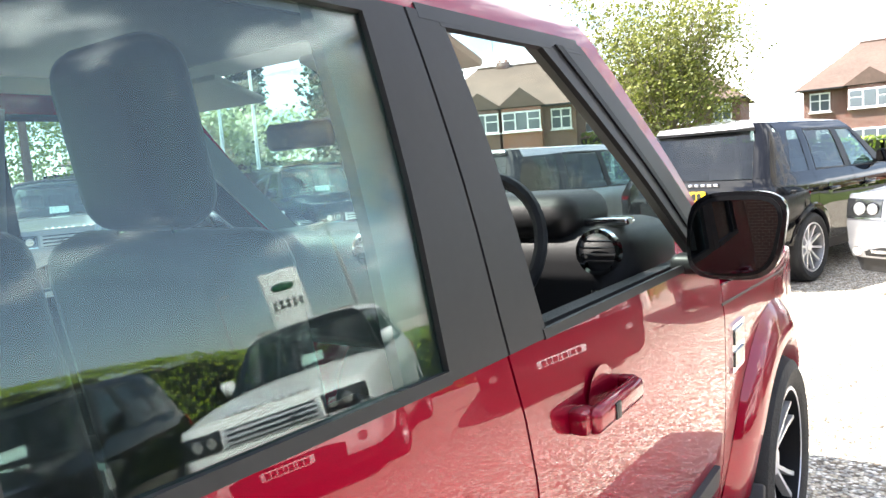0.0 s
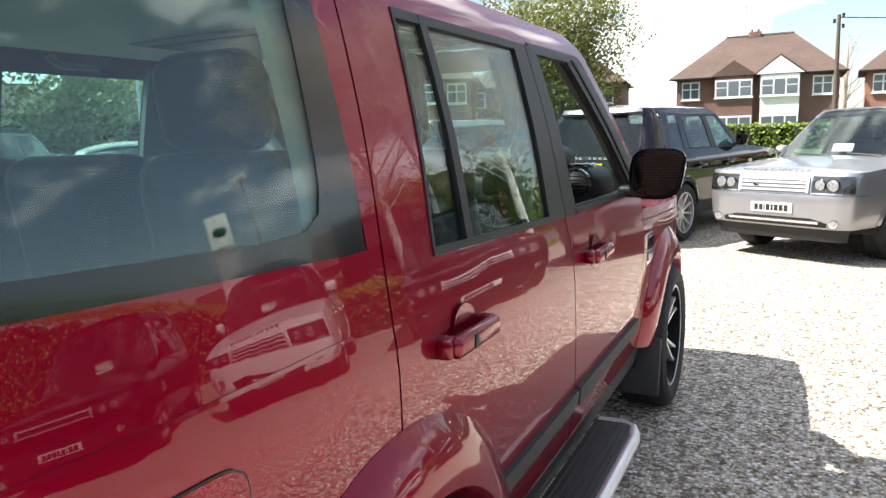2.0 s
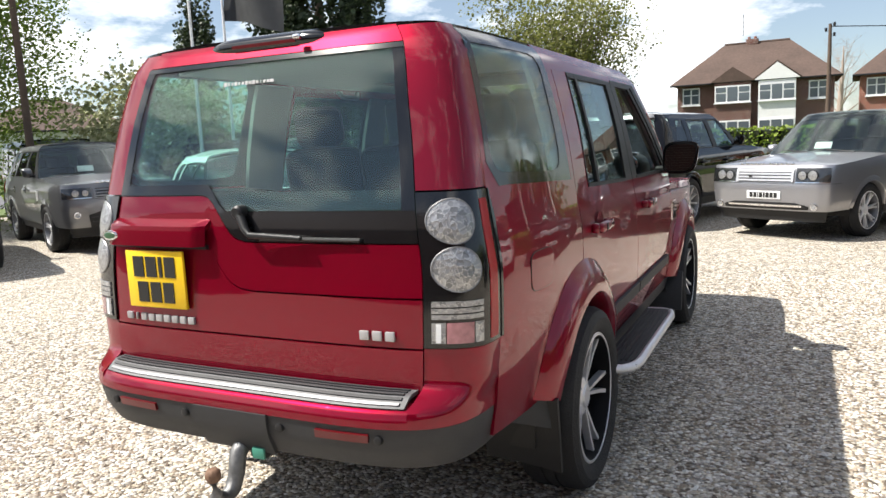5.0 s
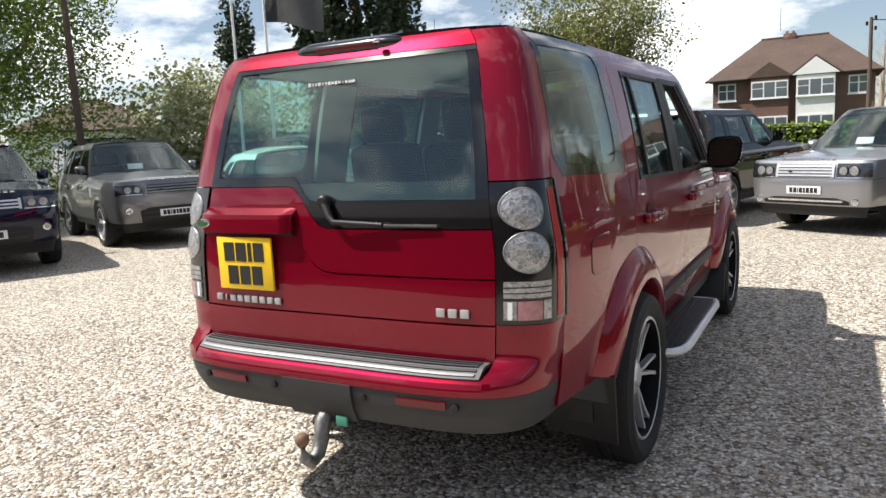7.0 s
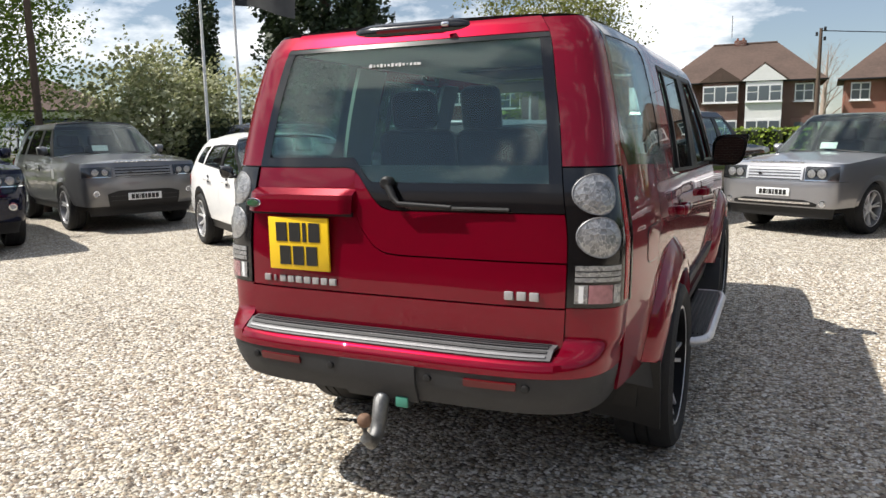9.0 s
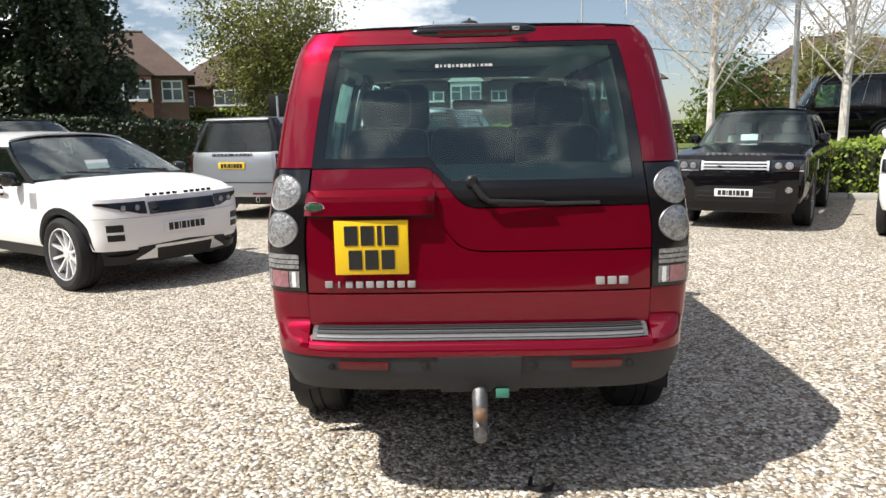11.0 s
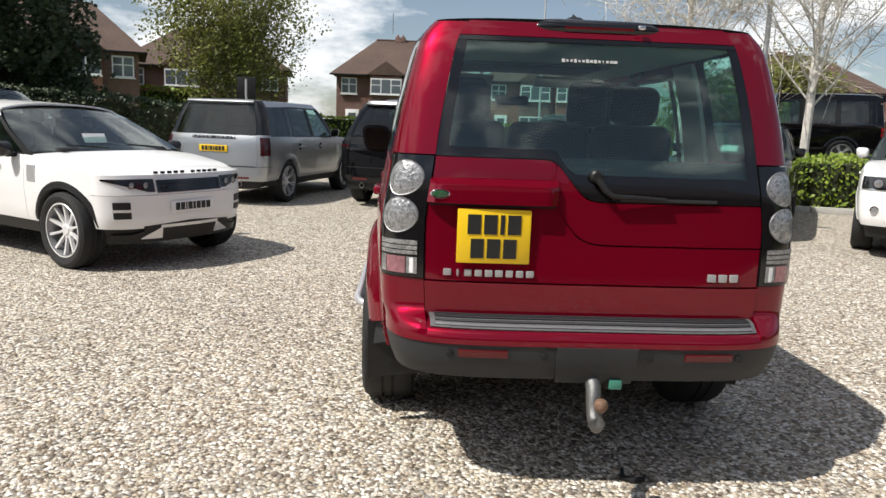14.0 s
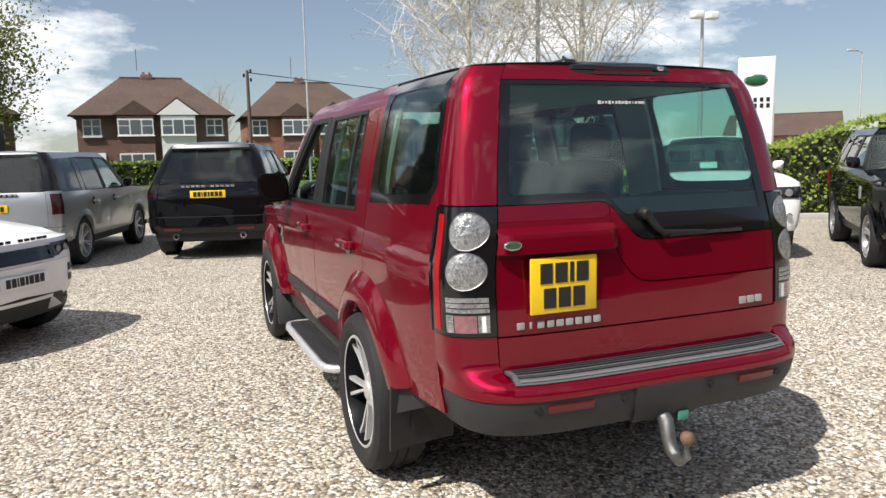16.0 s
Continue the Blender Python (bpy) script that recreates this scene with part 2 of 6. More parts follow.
def gravel_mat():
    m = mat("pale_gravel", (0.5, 0.47, 0.42), 0.85)
    n, l = m.node_tree.nodes, m.node_tree.links
    p = n["Principled BSDF"]
    tc = n.new("ShaderNodeTexCoord")
    ws = n.new("ShaderNodeTexNoise")
    ws.inputs["Scale"].default_value = 30
    l.new(tc.outputs["Object"], ws.inputs["Vector"])
    mx = n.new("ShaderNodeMix")
    mx.data_type = "RGBA"
    mx.inputs["Factor"].default_value = 0.012
    l.new(tc.outputs["Object"], mx.inputs["A"])
    l.new(ws.outputs["Color"], mx.inputs["B"])
    v = n.new("ShaderNodeTexVoronoi")
    v.inputs["Scale"].default_value = 54
    l.new(mx.outputs["Result"], v.inputs["Vector"])
    sp = n.new("ShaderNodeSeparateColor")
    l.new(v.outputs["Color"], sp.inputs["Color"])
    cr = n.new("ShaderNodeValToRGB")
    els = cr.color_ramp.elements
    els[0].position, els[0].color = 0.0, (0.11, 0.09, 0.07, 1)
    els[1].position, els[1].color = 1.0, (0.84, 0.80, 0.73, 1)
    for pos, c in ((0.2, (0.27, 0.21, 0.15)), (0.38, (0.37, 0.355, 0.33)), (0.55, (0.52, 0.44, 0.325)), (0.78, (0.62, 0.57, 0.48))):
        e = els.new(pos)
        e.color = (*c, 1)
    l.new(sp.outputs["Red"], cr.inputs["Fac"])
    # shade in the gaps between stones, painted as darker rims
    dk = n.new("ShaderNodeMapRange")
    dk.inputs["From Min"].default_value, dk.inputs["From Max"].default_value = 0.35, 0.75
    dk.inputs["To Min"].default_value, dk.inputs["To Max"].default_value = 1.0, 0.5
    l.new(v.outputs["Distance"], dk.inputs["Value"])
    big = n.new("ShaderNodeTexNoise")
    big.inputs["Scale"].default_value, big.inputs["Detail"].default_value = 0.6, 5
    l.new(tc.outputs["Object"], big.inputs["Vector"])
    br = n.new("ShaderNodeMapRange")
    br.inputs["To Min"].default_value, br.inputs["To Max"].default_value = 0.85, 1.2
    l.new(big.outputs["Fac"], br.inputs["Value"])
    clump = n.new("ShaderNodeTexNoise")
    clump.inputs["Scale"].default_value, clump.inputs["Detail"].default_value, clump.inputs["Roughness"].default_value = 9.0, 6, 0.75
    l.new(tc.outputs["Object"], clump.inputs["Vector"])
    cq = n.new("ShaderNodeMapRange")
    cq.inputs["From Min"].default_value, cq.inputs["From Max"].default_value = 0.3, 0.7
    cq.inputs["To Min"].default_value, cq.inputs["To Max"].default_value = 0.78, 1.28
    l.new(clump.outputs["Fac"], cq.inputs["Value"])
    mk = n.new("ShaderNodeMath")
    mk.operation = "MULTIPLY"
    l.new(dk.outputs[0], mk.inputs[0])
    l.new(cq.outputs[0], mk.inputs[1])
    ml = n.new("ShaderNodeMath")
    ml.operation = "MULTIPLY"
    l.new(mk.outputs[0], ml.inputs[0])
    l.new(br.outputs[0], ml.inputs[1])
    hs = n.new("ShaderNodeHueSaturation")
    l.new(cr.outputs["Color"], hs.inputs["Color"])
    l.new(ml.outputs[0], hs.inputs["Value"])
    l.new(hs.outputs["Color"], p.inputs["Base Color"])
    iv = n.new("ShaderNodeMath")
    iv.operation = "SUBTRACT"
    iv.inputs[0].default_value = 1.0
    l.new(v.outputs["Distance"], iv.inputs[1])
    b = n.new("ShaderNodeBump")
    b.inputs["Strength"].default_value, b.inputs["Distance"].default_value = 1.0, 0.012
    l.new(iv.outputs[0], b.inputs["Height"])
    l.new(b.outputs["Normal"], p.inputs["Normal"])
    return m


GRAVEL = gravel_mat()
ASPHALT = mat("asphalt", (0.10, 0.10, 0.105), 0.85, vary=0.2, scale=20, bump=0.3, bscale=150)
GRASS = mat("grass", (0.09, 0.13, 0.03), 0.9, vary=0.35, scale=8, bump=0.5, bscale=60)
KERB = mat("kerb_concrete", (0.4, 0.39, 0.37), 0.85, vary=0.15, scale=12)


def brick_mat(name, c1, c2):
    m = mat(name, c1, 0.85)
    n, l = m.node_tree.nodes, m.node_tree.links
    p = n["Principled BSDF"]
    tc = n.new("ShaderNodeTexCoord")
    mp = n.new("ShaderNodeMapping")
    mp.inputs["Rotation"].default_value = (radians(90), 0, 0)
    l.new(tc.outputs["Object"], mp.inputs["Vector"])
    b = n.new("ShaderNodeTexBrick")
    b.inputs["Scale"].default_value = 4.4
    b.inputs["Color1"].default_value, b.inputs["Color2"].default_value = (*c1, 1), (*c2, 1)
    b.inputs["Mortar"].default_value = (0.42, 0.37, 0.32, 1)
    b.inputs["Mortar Size"].default_value = 0.012
    l.new(mp.outputs["Vector"], b.inputs["Vector"])
    l.new(b.outputs["Color"], p.inputs["Base Color"])
    return m


BRICK = brick_mat("red_brick", (0.30, 0.11, 0.07), (0.22, 0.08, 0.055))
BRICK_DARK = brick_mat("dark_brick", (0.15, 0.062, 0.046), (0.10, 0.045, 0.037))
ROOFTILE = mat("brown_roof_tile", (0.085, 0.055, 0.043), 0.85, vary=0.3, scale=6, bump=0.4, bscale=25)
UPVC = mat("white_frame", (0.8, 0.8, 0.8), 0.4)
RENDERW = mat("white_render", (0.75, 0.75, 0.74), 0.8, vary=0.06, scale=4)
HOUSEPANE = mat("house_window_glass", (0.10, 0.12, 0.14), 0.05, spec=0.8)
CURTAIN = mat("pale_curtain", (0.6, 0.58, 0.54), 0.9)
BARK = mat("grey_bark", (0.14, 0.11, 0.085), 0.9, vary=0.35, scale=14, bump=0.6, bscale=30)
BIRCHBARK = mat("white_birch_bark", (0.62, 0.59, 0.54), 0.8, vary=0.3, scale=10, bump=0.3, bscale=30)
TWIG = mat("pale_twig", (0.38, 0.31, 0.26), 0.9)


def leaf_mat(name, c1, c2, trans=0.35):
    m = bpy.data.materials.new(name)
    m.use_nodes = True
    n, l = m.node_tree.nodes, m.node_tree.links
    n.clear()
    o = n.new("ShaderNodeOutputMaterial")
    g = n.new("ShaderNodeNewGeometry")
    cr = n.new("ShaderNodeValToRGB")
    cr.color_ramp.elements[0].color, cr.color_ramp.elements[1].color = (*c1, 1), (*c2, 1)
    l.new(g.outputs["Random Per Island"], cr.inputs["Fac"])
    p = n.new("ShaderNodeBsdfPrincipled")
    p.inputs["Roughness"].default_value = 0.55
    l.new(cr.outputs["Color"], p.inputs["Base Color"])
    t = n.new("ShaderNodeBsdfTranslucent")
    l.new(cr.outputs["Color"], t.inputs["Color"])
    mx = n.new("ShaderNodeMixShader")
    mx.inputs[0].default_value = trans
    l.new(p.outputs[0], mx.inputs[1])
    l.new(t.outputs[0], mx.inputs[2])
    l.new(mx.outputs[0], o.inputs["Surface"])
    return m


LEAF_SPRING = leaf_mat("spring_leaves", (0.07, 0.085, 0.014), (0.25, 0.26, 0.06), 0.4)
LEAF_GREEN = leaf_mat("green_leaves", (0.085, 0.15, 0.02), (0.24, 0.32, 0.06), 0.5)
LEAF_DARK = leaf_mat("dark_needles", (0.016, 0.03, 0.010), (0.05, 0.078, 0.028), 0.1)
LEAF_HEDGE = leaf_mat("hedge_leaves", (0.09, 0.16, 0.012), (0.26, 0.33, 0.03), 0.25)
LEAF_PALE = leaf_mat("pale_blossom_leaves", (0.20, 0.23, 0.08), (0.48, 0.48, 0.30))
LEAF_CATKIN = leaf_mat("birch_catkins", (0.30, 0.24, 0.15), (0.45, 0.38, 0.25))


# ---- building helpers ----
def part(name, bm, material, parent=None, label="", smooth=40):
    me = bpy.data.meshes.new(name)
    bm.to_mesh(me)
    bm.free()
    me.materials.append(material)
    if smooth:
        me.polygons.foreach_set("use_smooth", [True] * len(me.polygons))
        me.set_sharp_from_angle(angle=radians(smooth))
    ob = new(name, me)
    ob.parent = parent
    if label:
        tagged(ob, label=label)
    return ob


def thing(name, m, label, category, group="", kind=""):
    e = new(name)
    e.matrix_basis = m
    e.empty_display_size = 0.2
    return tagged(e, label, category, group, kind)


def box(bm, c, s, bevel=0.0, seg=2, rot=None):
    r = bmesh.ops.create_cube(bm, size=1.0)
    vs = r["verts"]
    bmesh.ops.scale(bm, vec=s, verts=vs)
    if bevel:
        es = list({e for v in vs for e in v.link_edges})
        g = bmesh.ops.bevel(bm, geom=es, offset=bevel, segments=seg, affect="EDGES", profile=0.5)
        vs = list({v for f in g["faces"] for v in f.verts} | {v for v in vs if v.is_valid})
    if rot is not None:
        bmesh.ops.rotate(bm, cent=(0, 0, 0), matrix=rot.to_3x3(), verts=vs)
    bmesh.ops.translate(bm, vec=c, verts=vs)
    return bm


def boxed(c, s, bevel=0.0, seg=2, rot=None):
    return box(bmesh.new(), c, s, bevel, seg, rot)


def tube(bm, pts, radii, n=10, cap=True):
    """A round tube through points."""
    rings = []
    pts = [Vector(p) for p in pts]
    for i, p in enumerate(pts):
        d = (pts[min(i + 1, len(pts) - 1)] - pts[max(i - 1, 0)]).normalized()
        a = d.orthogonal().normalized() if abs(d.z) > 0.95 else d.cross(Vector((0, 0, 1))).normalized()
        b = d.cross(a)
        r = radii[i] if isinstance(radii, (list, tuple)) else radii
        rings.append([bm.verts.new(p + (a * math.cos(k * 2 * math.pi / n) + b * math.sin(k * 2 * math.pi / n)) * r) for k in range(n)])
    for r0, r1 in zip(rings, rings[1:]):
        for k in range(n):
            bm.faces.new((r0[k], r0[(k + 1) % n], r1[(k + 1) % n], r1[k]))
    if cap:
        bm.faces.new(rings[0])
        bm.faces.new(rings[-1][::-1])
    return bm


def tubed(pts, radii, n=10):
    bm = tube(bmesh.new(), pts, radii, n)
    bmesh.ops.recalc_face_normals(bm, faces=bm.faces)
    return bm


def lathe(profile, c, axis="x", n=48):
    """A ring or disc turned round an axis: profile of (radius, along)."""
    bm = bmesh.new()
    rings = []
    for r, a in profile:
        ring = []
        for k in range(n):
            q = k * 2 * math.pi / n
            if axis == "x":
                v = (c[0] + a, c[1] + r * math.cos(q), c[2] + r * math.sin(q))
            elif axis == "y":
                v = (c[0] + r * math.cos(q), c[1] + a, c[2] + r * math.sin(q))
            else:
                v = (c[0] + r * math.cos(q), c[1] + r * math.sin(q), c[2] + a)
            ring.append(bm.verts.new(v))
        rings.append(ring)
    for r0, r1 in zip(rings, rings[1:]):
        for k in range(n):
            bm.faces.new((r0[k], r0[(k + 1) % n], r1[(k + 1) % n], r1[k]))
    if profile[0][0] < 0.03:
        bm.faces.new(rings[0])
    if profile[-1][0] < 0.03:
        bm.faces.new(rings[-1])
    bmesh.ops.recalc_face_normals(bm, faces=bm.faces)
    return bm


def sheet(fn, nu, nv, thick=0.0, out=None):
    """A curved panel: fn(u, v) gives a point; thick goes inwards, away from out."""
    P = [[Vector(fn(i / nu, j / nv)) for j in range(nv + 1)] for i in range(nu + 1)]
    bm = bmesh.new()
    A = [[bm.verts.new(p) for p in row] for row in P]
    flip = False
    mid = P[nu // 2][nv // 2]
    a, b = P[min(nu // 2 + 1, nu)][nv // 2] - P[max(nu // 2 - 1, 0)][nv // 2], P[nu // 2][min(nv // 2 + 1, nv)] - P[nu // 2][max(nv // 2 - 1, 0)]
    if out is not None and a.cross(b).dot(Vector(out)) < 0:
        flip = True
    def face(q):
        q = [w for k, w in enumerate(q) if w not in q[:k]]
        if len(q) > 2:
            bm.faces.new(q[::-1] if flip else q)
    for i in range(nu):
        for j in range(nv):
            face([A[i][j], A[i + 1][j], A[i + 1][j + 1], A[i][j + 1]])
    if thick:
        bm.normal_update()
        B = [[bm.verts.new(v.co - v.normal * thick) for v in row] for row in A]
        flip = not flip
        for i in range(nu):
            for j in range(nv):
                face([B[i][j], B[i + 1][j], B[i + 1][j + 1], B[i][j + 1]])
        for i in range(nu):
            face([A[i][0], B[i][0], B[i + 1][0], A[i + 1][0]][::-1])
            face([A[i][nv], B[i][nv], B[i + 1][nv], A[i + 1][nv]])
        for j in range(nv):
            face([A[0][j], B[0][j], B[0][j + 1], A[0][j + 1]])
            face([A[nu][j], B[nu][j], B[nu][j + 1], A[nu][j + 1]][::-1])
        bmesh.ops.recalc_face_normals(bm, faces=bm.faces)
    return bm


def interp(table, t):
    if t <= table[0][0]:
        return table[0][1]
    for (a, va), (b, vb) in zip(table, table[1:]):
        if t <= b:
            return va + (vb - va) * (t - a) / (b - a)
    return table[-1][1]


def smoothed(table, t, w=0.05):
    return (interp(table, t - w) + 2 * interp(table, t) + interp(table, t + w)) / 4


def lerp(a, b, t):
    return a + (b - a) * t


# ---- vehicles ----
def X(P, y, z):
    """Half width of a body at length y and height z."""
    x = smoothed(P["prof"], z, 0.025)
    r, f = P["taper_r"], P["taper_f"]
    x -= r[1] * (max(0.0, r[0] - y) / r[0]) ** 2
    x -= f[1] * (max(0.0, y - f[0]) / (P["L"] - f[0])) ** 2
    return x


def yr(P, z):
    return interp(P["yr"], z)


def nose(P, s, z, off=0.0):
    """A point of the front face: s from -1 to 1 across, z up."""
    yf = P["yf"]
    d = interp(P["front"], z)
    k = max(0.0, 1 - abs(s) ** P["nf"]) ** (1 / P["nf"])
    return Vector((s * X(P, yf, z) * (1 + off * 0.3), yf + d * k + off, z))


def tail(P, s, z, off=0.0):
    d = interp(P["rear"], z)
    k = max(0.0, 1 - abs(s) ** P["nr"]) ** (1 / P["nr"])
    return Vector((s * (X(P, yr(P, z), z) + off * 0.5), yr(P, z) - d * k - off * k, z))


def bend(t):
    return math.sin(t * math.pi / 2)


def tail_patch(P, s0, s1, zb, zt, off=0.0, nu=12, nv=6, thick=0.012):
    f0 = zb if callable(zb) else (lambda s: zb)
    f1 = zt if callable(zt) else (lambda s: zt)
    a, b = math.asin(max(-1, min(1, s0))), math.asin(max(-1, min(1, s1)))
    def fn(u, v):
        s = math.sin(lerp(a, b, u))
        return tail(P, s, lerp(f0(s), f1(s), v), off)
    return sheet(fn, nu, nv, thick, (0, -1, 0.1))


def nose_patch(P, s0, s1, zb, zt, off=0.0, nu=12, nv=6, thick=0.012):
    f0 = zb if callable(zb) else (lambda s: zb)
    f1 = zt if callable(zt) else (lambda s: zt)
    a, b = math.asin(max(-1, min(1, s0))), math.asin(max(-1, min(1, s1)))
    def fn(u, v):
        s = math.sin(lerp(a, b, u))
        return nose(P, s, lerp(f0(s), f1(s), v), off)
    return sheet(fn, nu, nv, thick, (0, 1, 0.1))


def side_patch(P, sg, y0, y1, zb, zt, off=0.0, nu=12, nv=8, thick=0.012):
    """A panel on one flank: y0 and y1 may depend on height, zb and zt on length."""
    g0 = y0 if callable(y0) else (lambda z: y0)
    g1 = y1 if callable(y1) else (lambda z: y1)
    f0 = zb if callable(zb) else (lambda y: zb)
    f1 = zt if callable(zt) else (lambda y: zt)
    def fn(u, v):
        y = lerp(g0(1.0), g1(1.0), u)
        for _ in range(3):
            z = lerp(f0(y), f1(y), v)
            y = lerp(g0(z), g1(z), u)
        return (sg * (X(P, y, z) + off), y, z)
    return sheet(fn, nu, nv, thick, (sg, 0, 0))


def side_disc(P, sg, y, z, r, off):
    def fn(u, v):
        q = u * 2 * math.pi
        return (sg * (X(P, y, z) + off), y + r * v * math.cos(q), z + r * v * math.sin(q))
    return sheet(fn, 16, 2, 0.0, (sg, 0, 0))


def plate(P_at, width, height, material, parent, chars, tilt=0.0, face=-1):
    """A number plate: a thin plate with plain bars for its characters. P_at: its centre; face: -1 to the rear, 1 to the front."""
    x, y, z = P_at
    p = part("number_plate", boxed((x, y, z), (width, 0.012, height), 0.004), material, parent)
    for row, (zc, h, marks) in enumerate(chars):
        total = sum(marks) + 0.012 * (len(marks) - 1)
        k = width * 0.82 / max(total, 0.01) if total > width * 0.82 else 1.0
        cx = -total * k / 2
        for w in marks:
            part("plate_bar", boxed((x + (cx + w * k / 2) * -face, y + face * 0.007, z + zc), (w * k, 0.004, h), 0.0), INK, p, smooth=0)
            cx += (w + 0.012) * k
    return p


TWO_ROW = lambda: [(0.046, 0.074, [0.05, 0.05, 0.016, 0.05]), (-0.046, 0.074, [0.05, 0.05, 0.05])]
ONE_ROW = lambda: [(0.0, 0.074, [0.05, 0.05, 0.016, 0.05, 0.03, 0.05, 0.05, 0.05])]


def wheel_meshes(rad, rim, style):
    """The meshes of one wheel that faces +x, round its hub."""
    tyre = lathe([(rim, -0.105), (rim + 0.02, -0.122), (rad - 0.045, -0.13), (rad - 0.015, -0.115), (rad, -0.085), (rad, -0.03), (rad - 0.008, -0.028), (rad - 0.008, -0.02),
                  (rad, -0.018), (rad, 0.02), (rad - 0.008, 0.022), (rad - 0.008, 0.03), (rad, 0.032), (rad, 0.085), (rad - 0.015, 0.115), (rad - 0.045, 0.13), (rim + 0.02, 0.122), (rim, 0.105)], (0, 0, 0), n=56)
    barrel = lathe([(rim + 0.004, 0.108), (rim - 0.012, 0.112), (rim - 0.02, 0.095), (rim - 0.03, 0.04), (rim - 0.035, -0.07), (0.06, -0.07), (0.012, -0.07)], (0, 0, 0), n=48)
    disc = lathe([(0.012, -0.02), (0.175, -0.02), (0.175, -0.045), (0.09, -0.05)], (0, 0, 0), n=32)
    cap = lathe([(0.085, 0.045), (0.08, 0.06), (0.05, 0.068), (0.045, 0.075), (0.012, 0.078)], (0, 0, 0), n=24)
    edge = lathe([(rim + 0.003, 0.110), (rim - 0.001, 0.114), (rim - 0.010, 0.1145), (rim - 0.013, 0.108)], (0, 0, 0), n=48)
    return tyre, barrel, disc, cap, edge


def mesh_of(name, bm, material, smooth=35):
    me = bpy.data.meshes.new(name)
    bm.to_mesh(me)
    bm.free()
    me.materials.append(material)
    me.polygons.foreach_set("use_smooth", [True] * len(me.polygons))
    me.set_sharp_from_angle(angle=radians(smooth))
    return me


WHEELS = {}


def one_spoke(rim, w, lean):
    bm = bmesh.new()
    vs = []
    for r, x in ((0.06, 0.066), (rim * 0.35, 0.07), (rim * 0.7, 0.082), (rim - 0.012, 0.096)):
        a = radians(90 + lean * (0.55 + 0.45 * r / rim))
        t = w * (0.42 + 0.2 * r / rim)
        q = [Vector((xx, r * math.cos(a) - s * math.sin(a), r * math.sin(a) + s * math.cos(a))) for xx, s in ((x - 0.03, -t), (x, -t * 0.85), (x, t * 0.85), (x - 0.03, t))]
        vs.append([bm.verts.new(v) for v in q])
    for a, b in zip(vs, vs[1:]):
        for i in range(4):
            bm.faces.new((a[i], a[(i + 1) % 4], b[(i + 1) % 4], b[i]))
    bm.faces.new(vs[0])
    bm.faces.new(vs[-1][::-1])
    bmesh.ops.recalc_face_normals(bm, faces=bm.faces)
    return bm


SPOKE_KINDS = {"twin": (5, (-10, 10), 0.0165), "seven": (7, (-6.5, 6.5), 0.017), "ten": (10, (0,), 0.026), "five": (5, (-7, 7), 0.03)}


def spoke_mesh(rim, wide, lean, face):
    key = ("spoke", rim, wide, lean, face.name)
    if key not in WHEELS:
        WHEELS[key] = mesh_of("spoke", one_spoke(rim, wide, lean), face)
    return WHEELS[key]


def wheels(P, car, style, face, behind):
    key = (P["rad"], P["rim"], style, face.name, behind.name)
    if key not in WHEELS:
        ms = wheel_meshes(P["rad"], P["rim"], style)
        WHEELS[key] = [mesh_of(a, b, c) for a, b, c in zip(("tyre", "wheel", "brake_disc", "hub_cap", "rim_edge"), ms, (RUBBER, behind, STEEL, face, face))]
    me = WHEELS[key]
    for y in (P["wr"], P["wf"]):
        for sg in (1, -1):
            w = new("wheel", me[1])
            w.parent = car
            w.matrix_basis = pose(sg * P["track"], y, P["rad"], 0, 0, 0 if sg > 0 else 180) @ pose(0, 0, 0, y * 37 + sg * 11)
            for k in (0, 2, 3, 4):
                o = new(me[k].name.split(".")[0], me[k])
                o.parent = w
            n, leans, wide = SPOKE_KINDS[style]
            for j in range(n):
                for lean in leans:
                    o = new("spoke", spoke_mesh(P["rim"], wide, lean, face))
                    o.parent = w
                    o.matrix_basis = pose(0, 0, 0, j * 360 / n)
            def well(u, v, y=y, sg=sg):
                a = radians(lerp(-6, 186, u))
                yy, zz = y + P["arch"] * math.cos(a), P["rad"] + P["arch"] * math.sin(a)
                return (sg * lerp(0.42, X(P, yy, max(zz, 0.45)) - 0.012, v), yy, zz)
            part("wheel_arch_liner", sheet(well, 24, 2, 0.01, (0, 0, -1)), SATIN, car)


def headrest(c, s, parent, material):
    part("headrest", boxed(c, s, min(s) * 0.42, 4), material, parent)


def seat(parent, x, y, w, z0, material, lean=0.14, rest=True, tall=0.22):
    """A seat with cushion, squab and headrest on posts, facing +y."""
    part("seat_cushion", boxed((x, y + 0.27, z0), (w, 0.5, 0.16), 0.06, 3), material, parent)
    part("seat_back", boxed((x, y - 0.02, z0 + 0.36), (w, 0.14, 0.66), 0.06, 3, pose(0, 0, 0, 9).to_3x3().to_4x4()), material, parent)
    if rest:
        hr = part("headrest", boxed((x, y - 0.085, z0 + 0.685 + tall / 2), (min(0.255, w), 0.115, tall), 0.056, 5, pose(0, 0, 0, 9)), material, parent)
        for d in (-0.07, 0.07):
            part("headrest_post", tubed([(x + d, y - 0.075, z0 + 0.62), (x + d, y - 0.085, z0 + 0.76)], 0.007, 8), CHROME, hr)


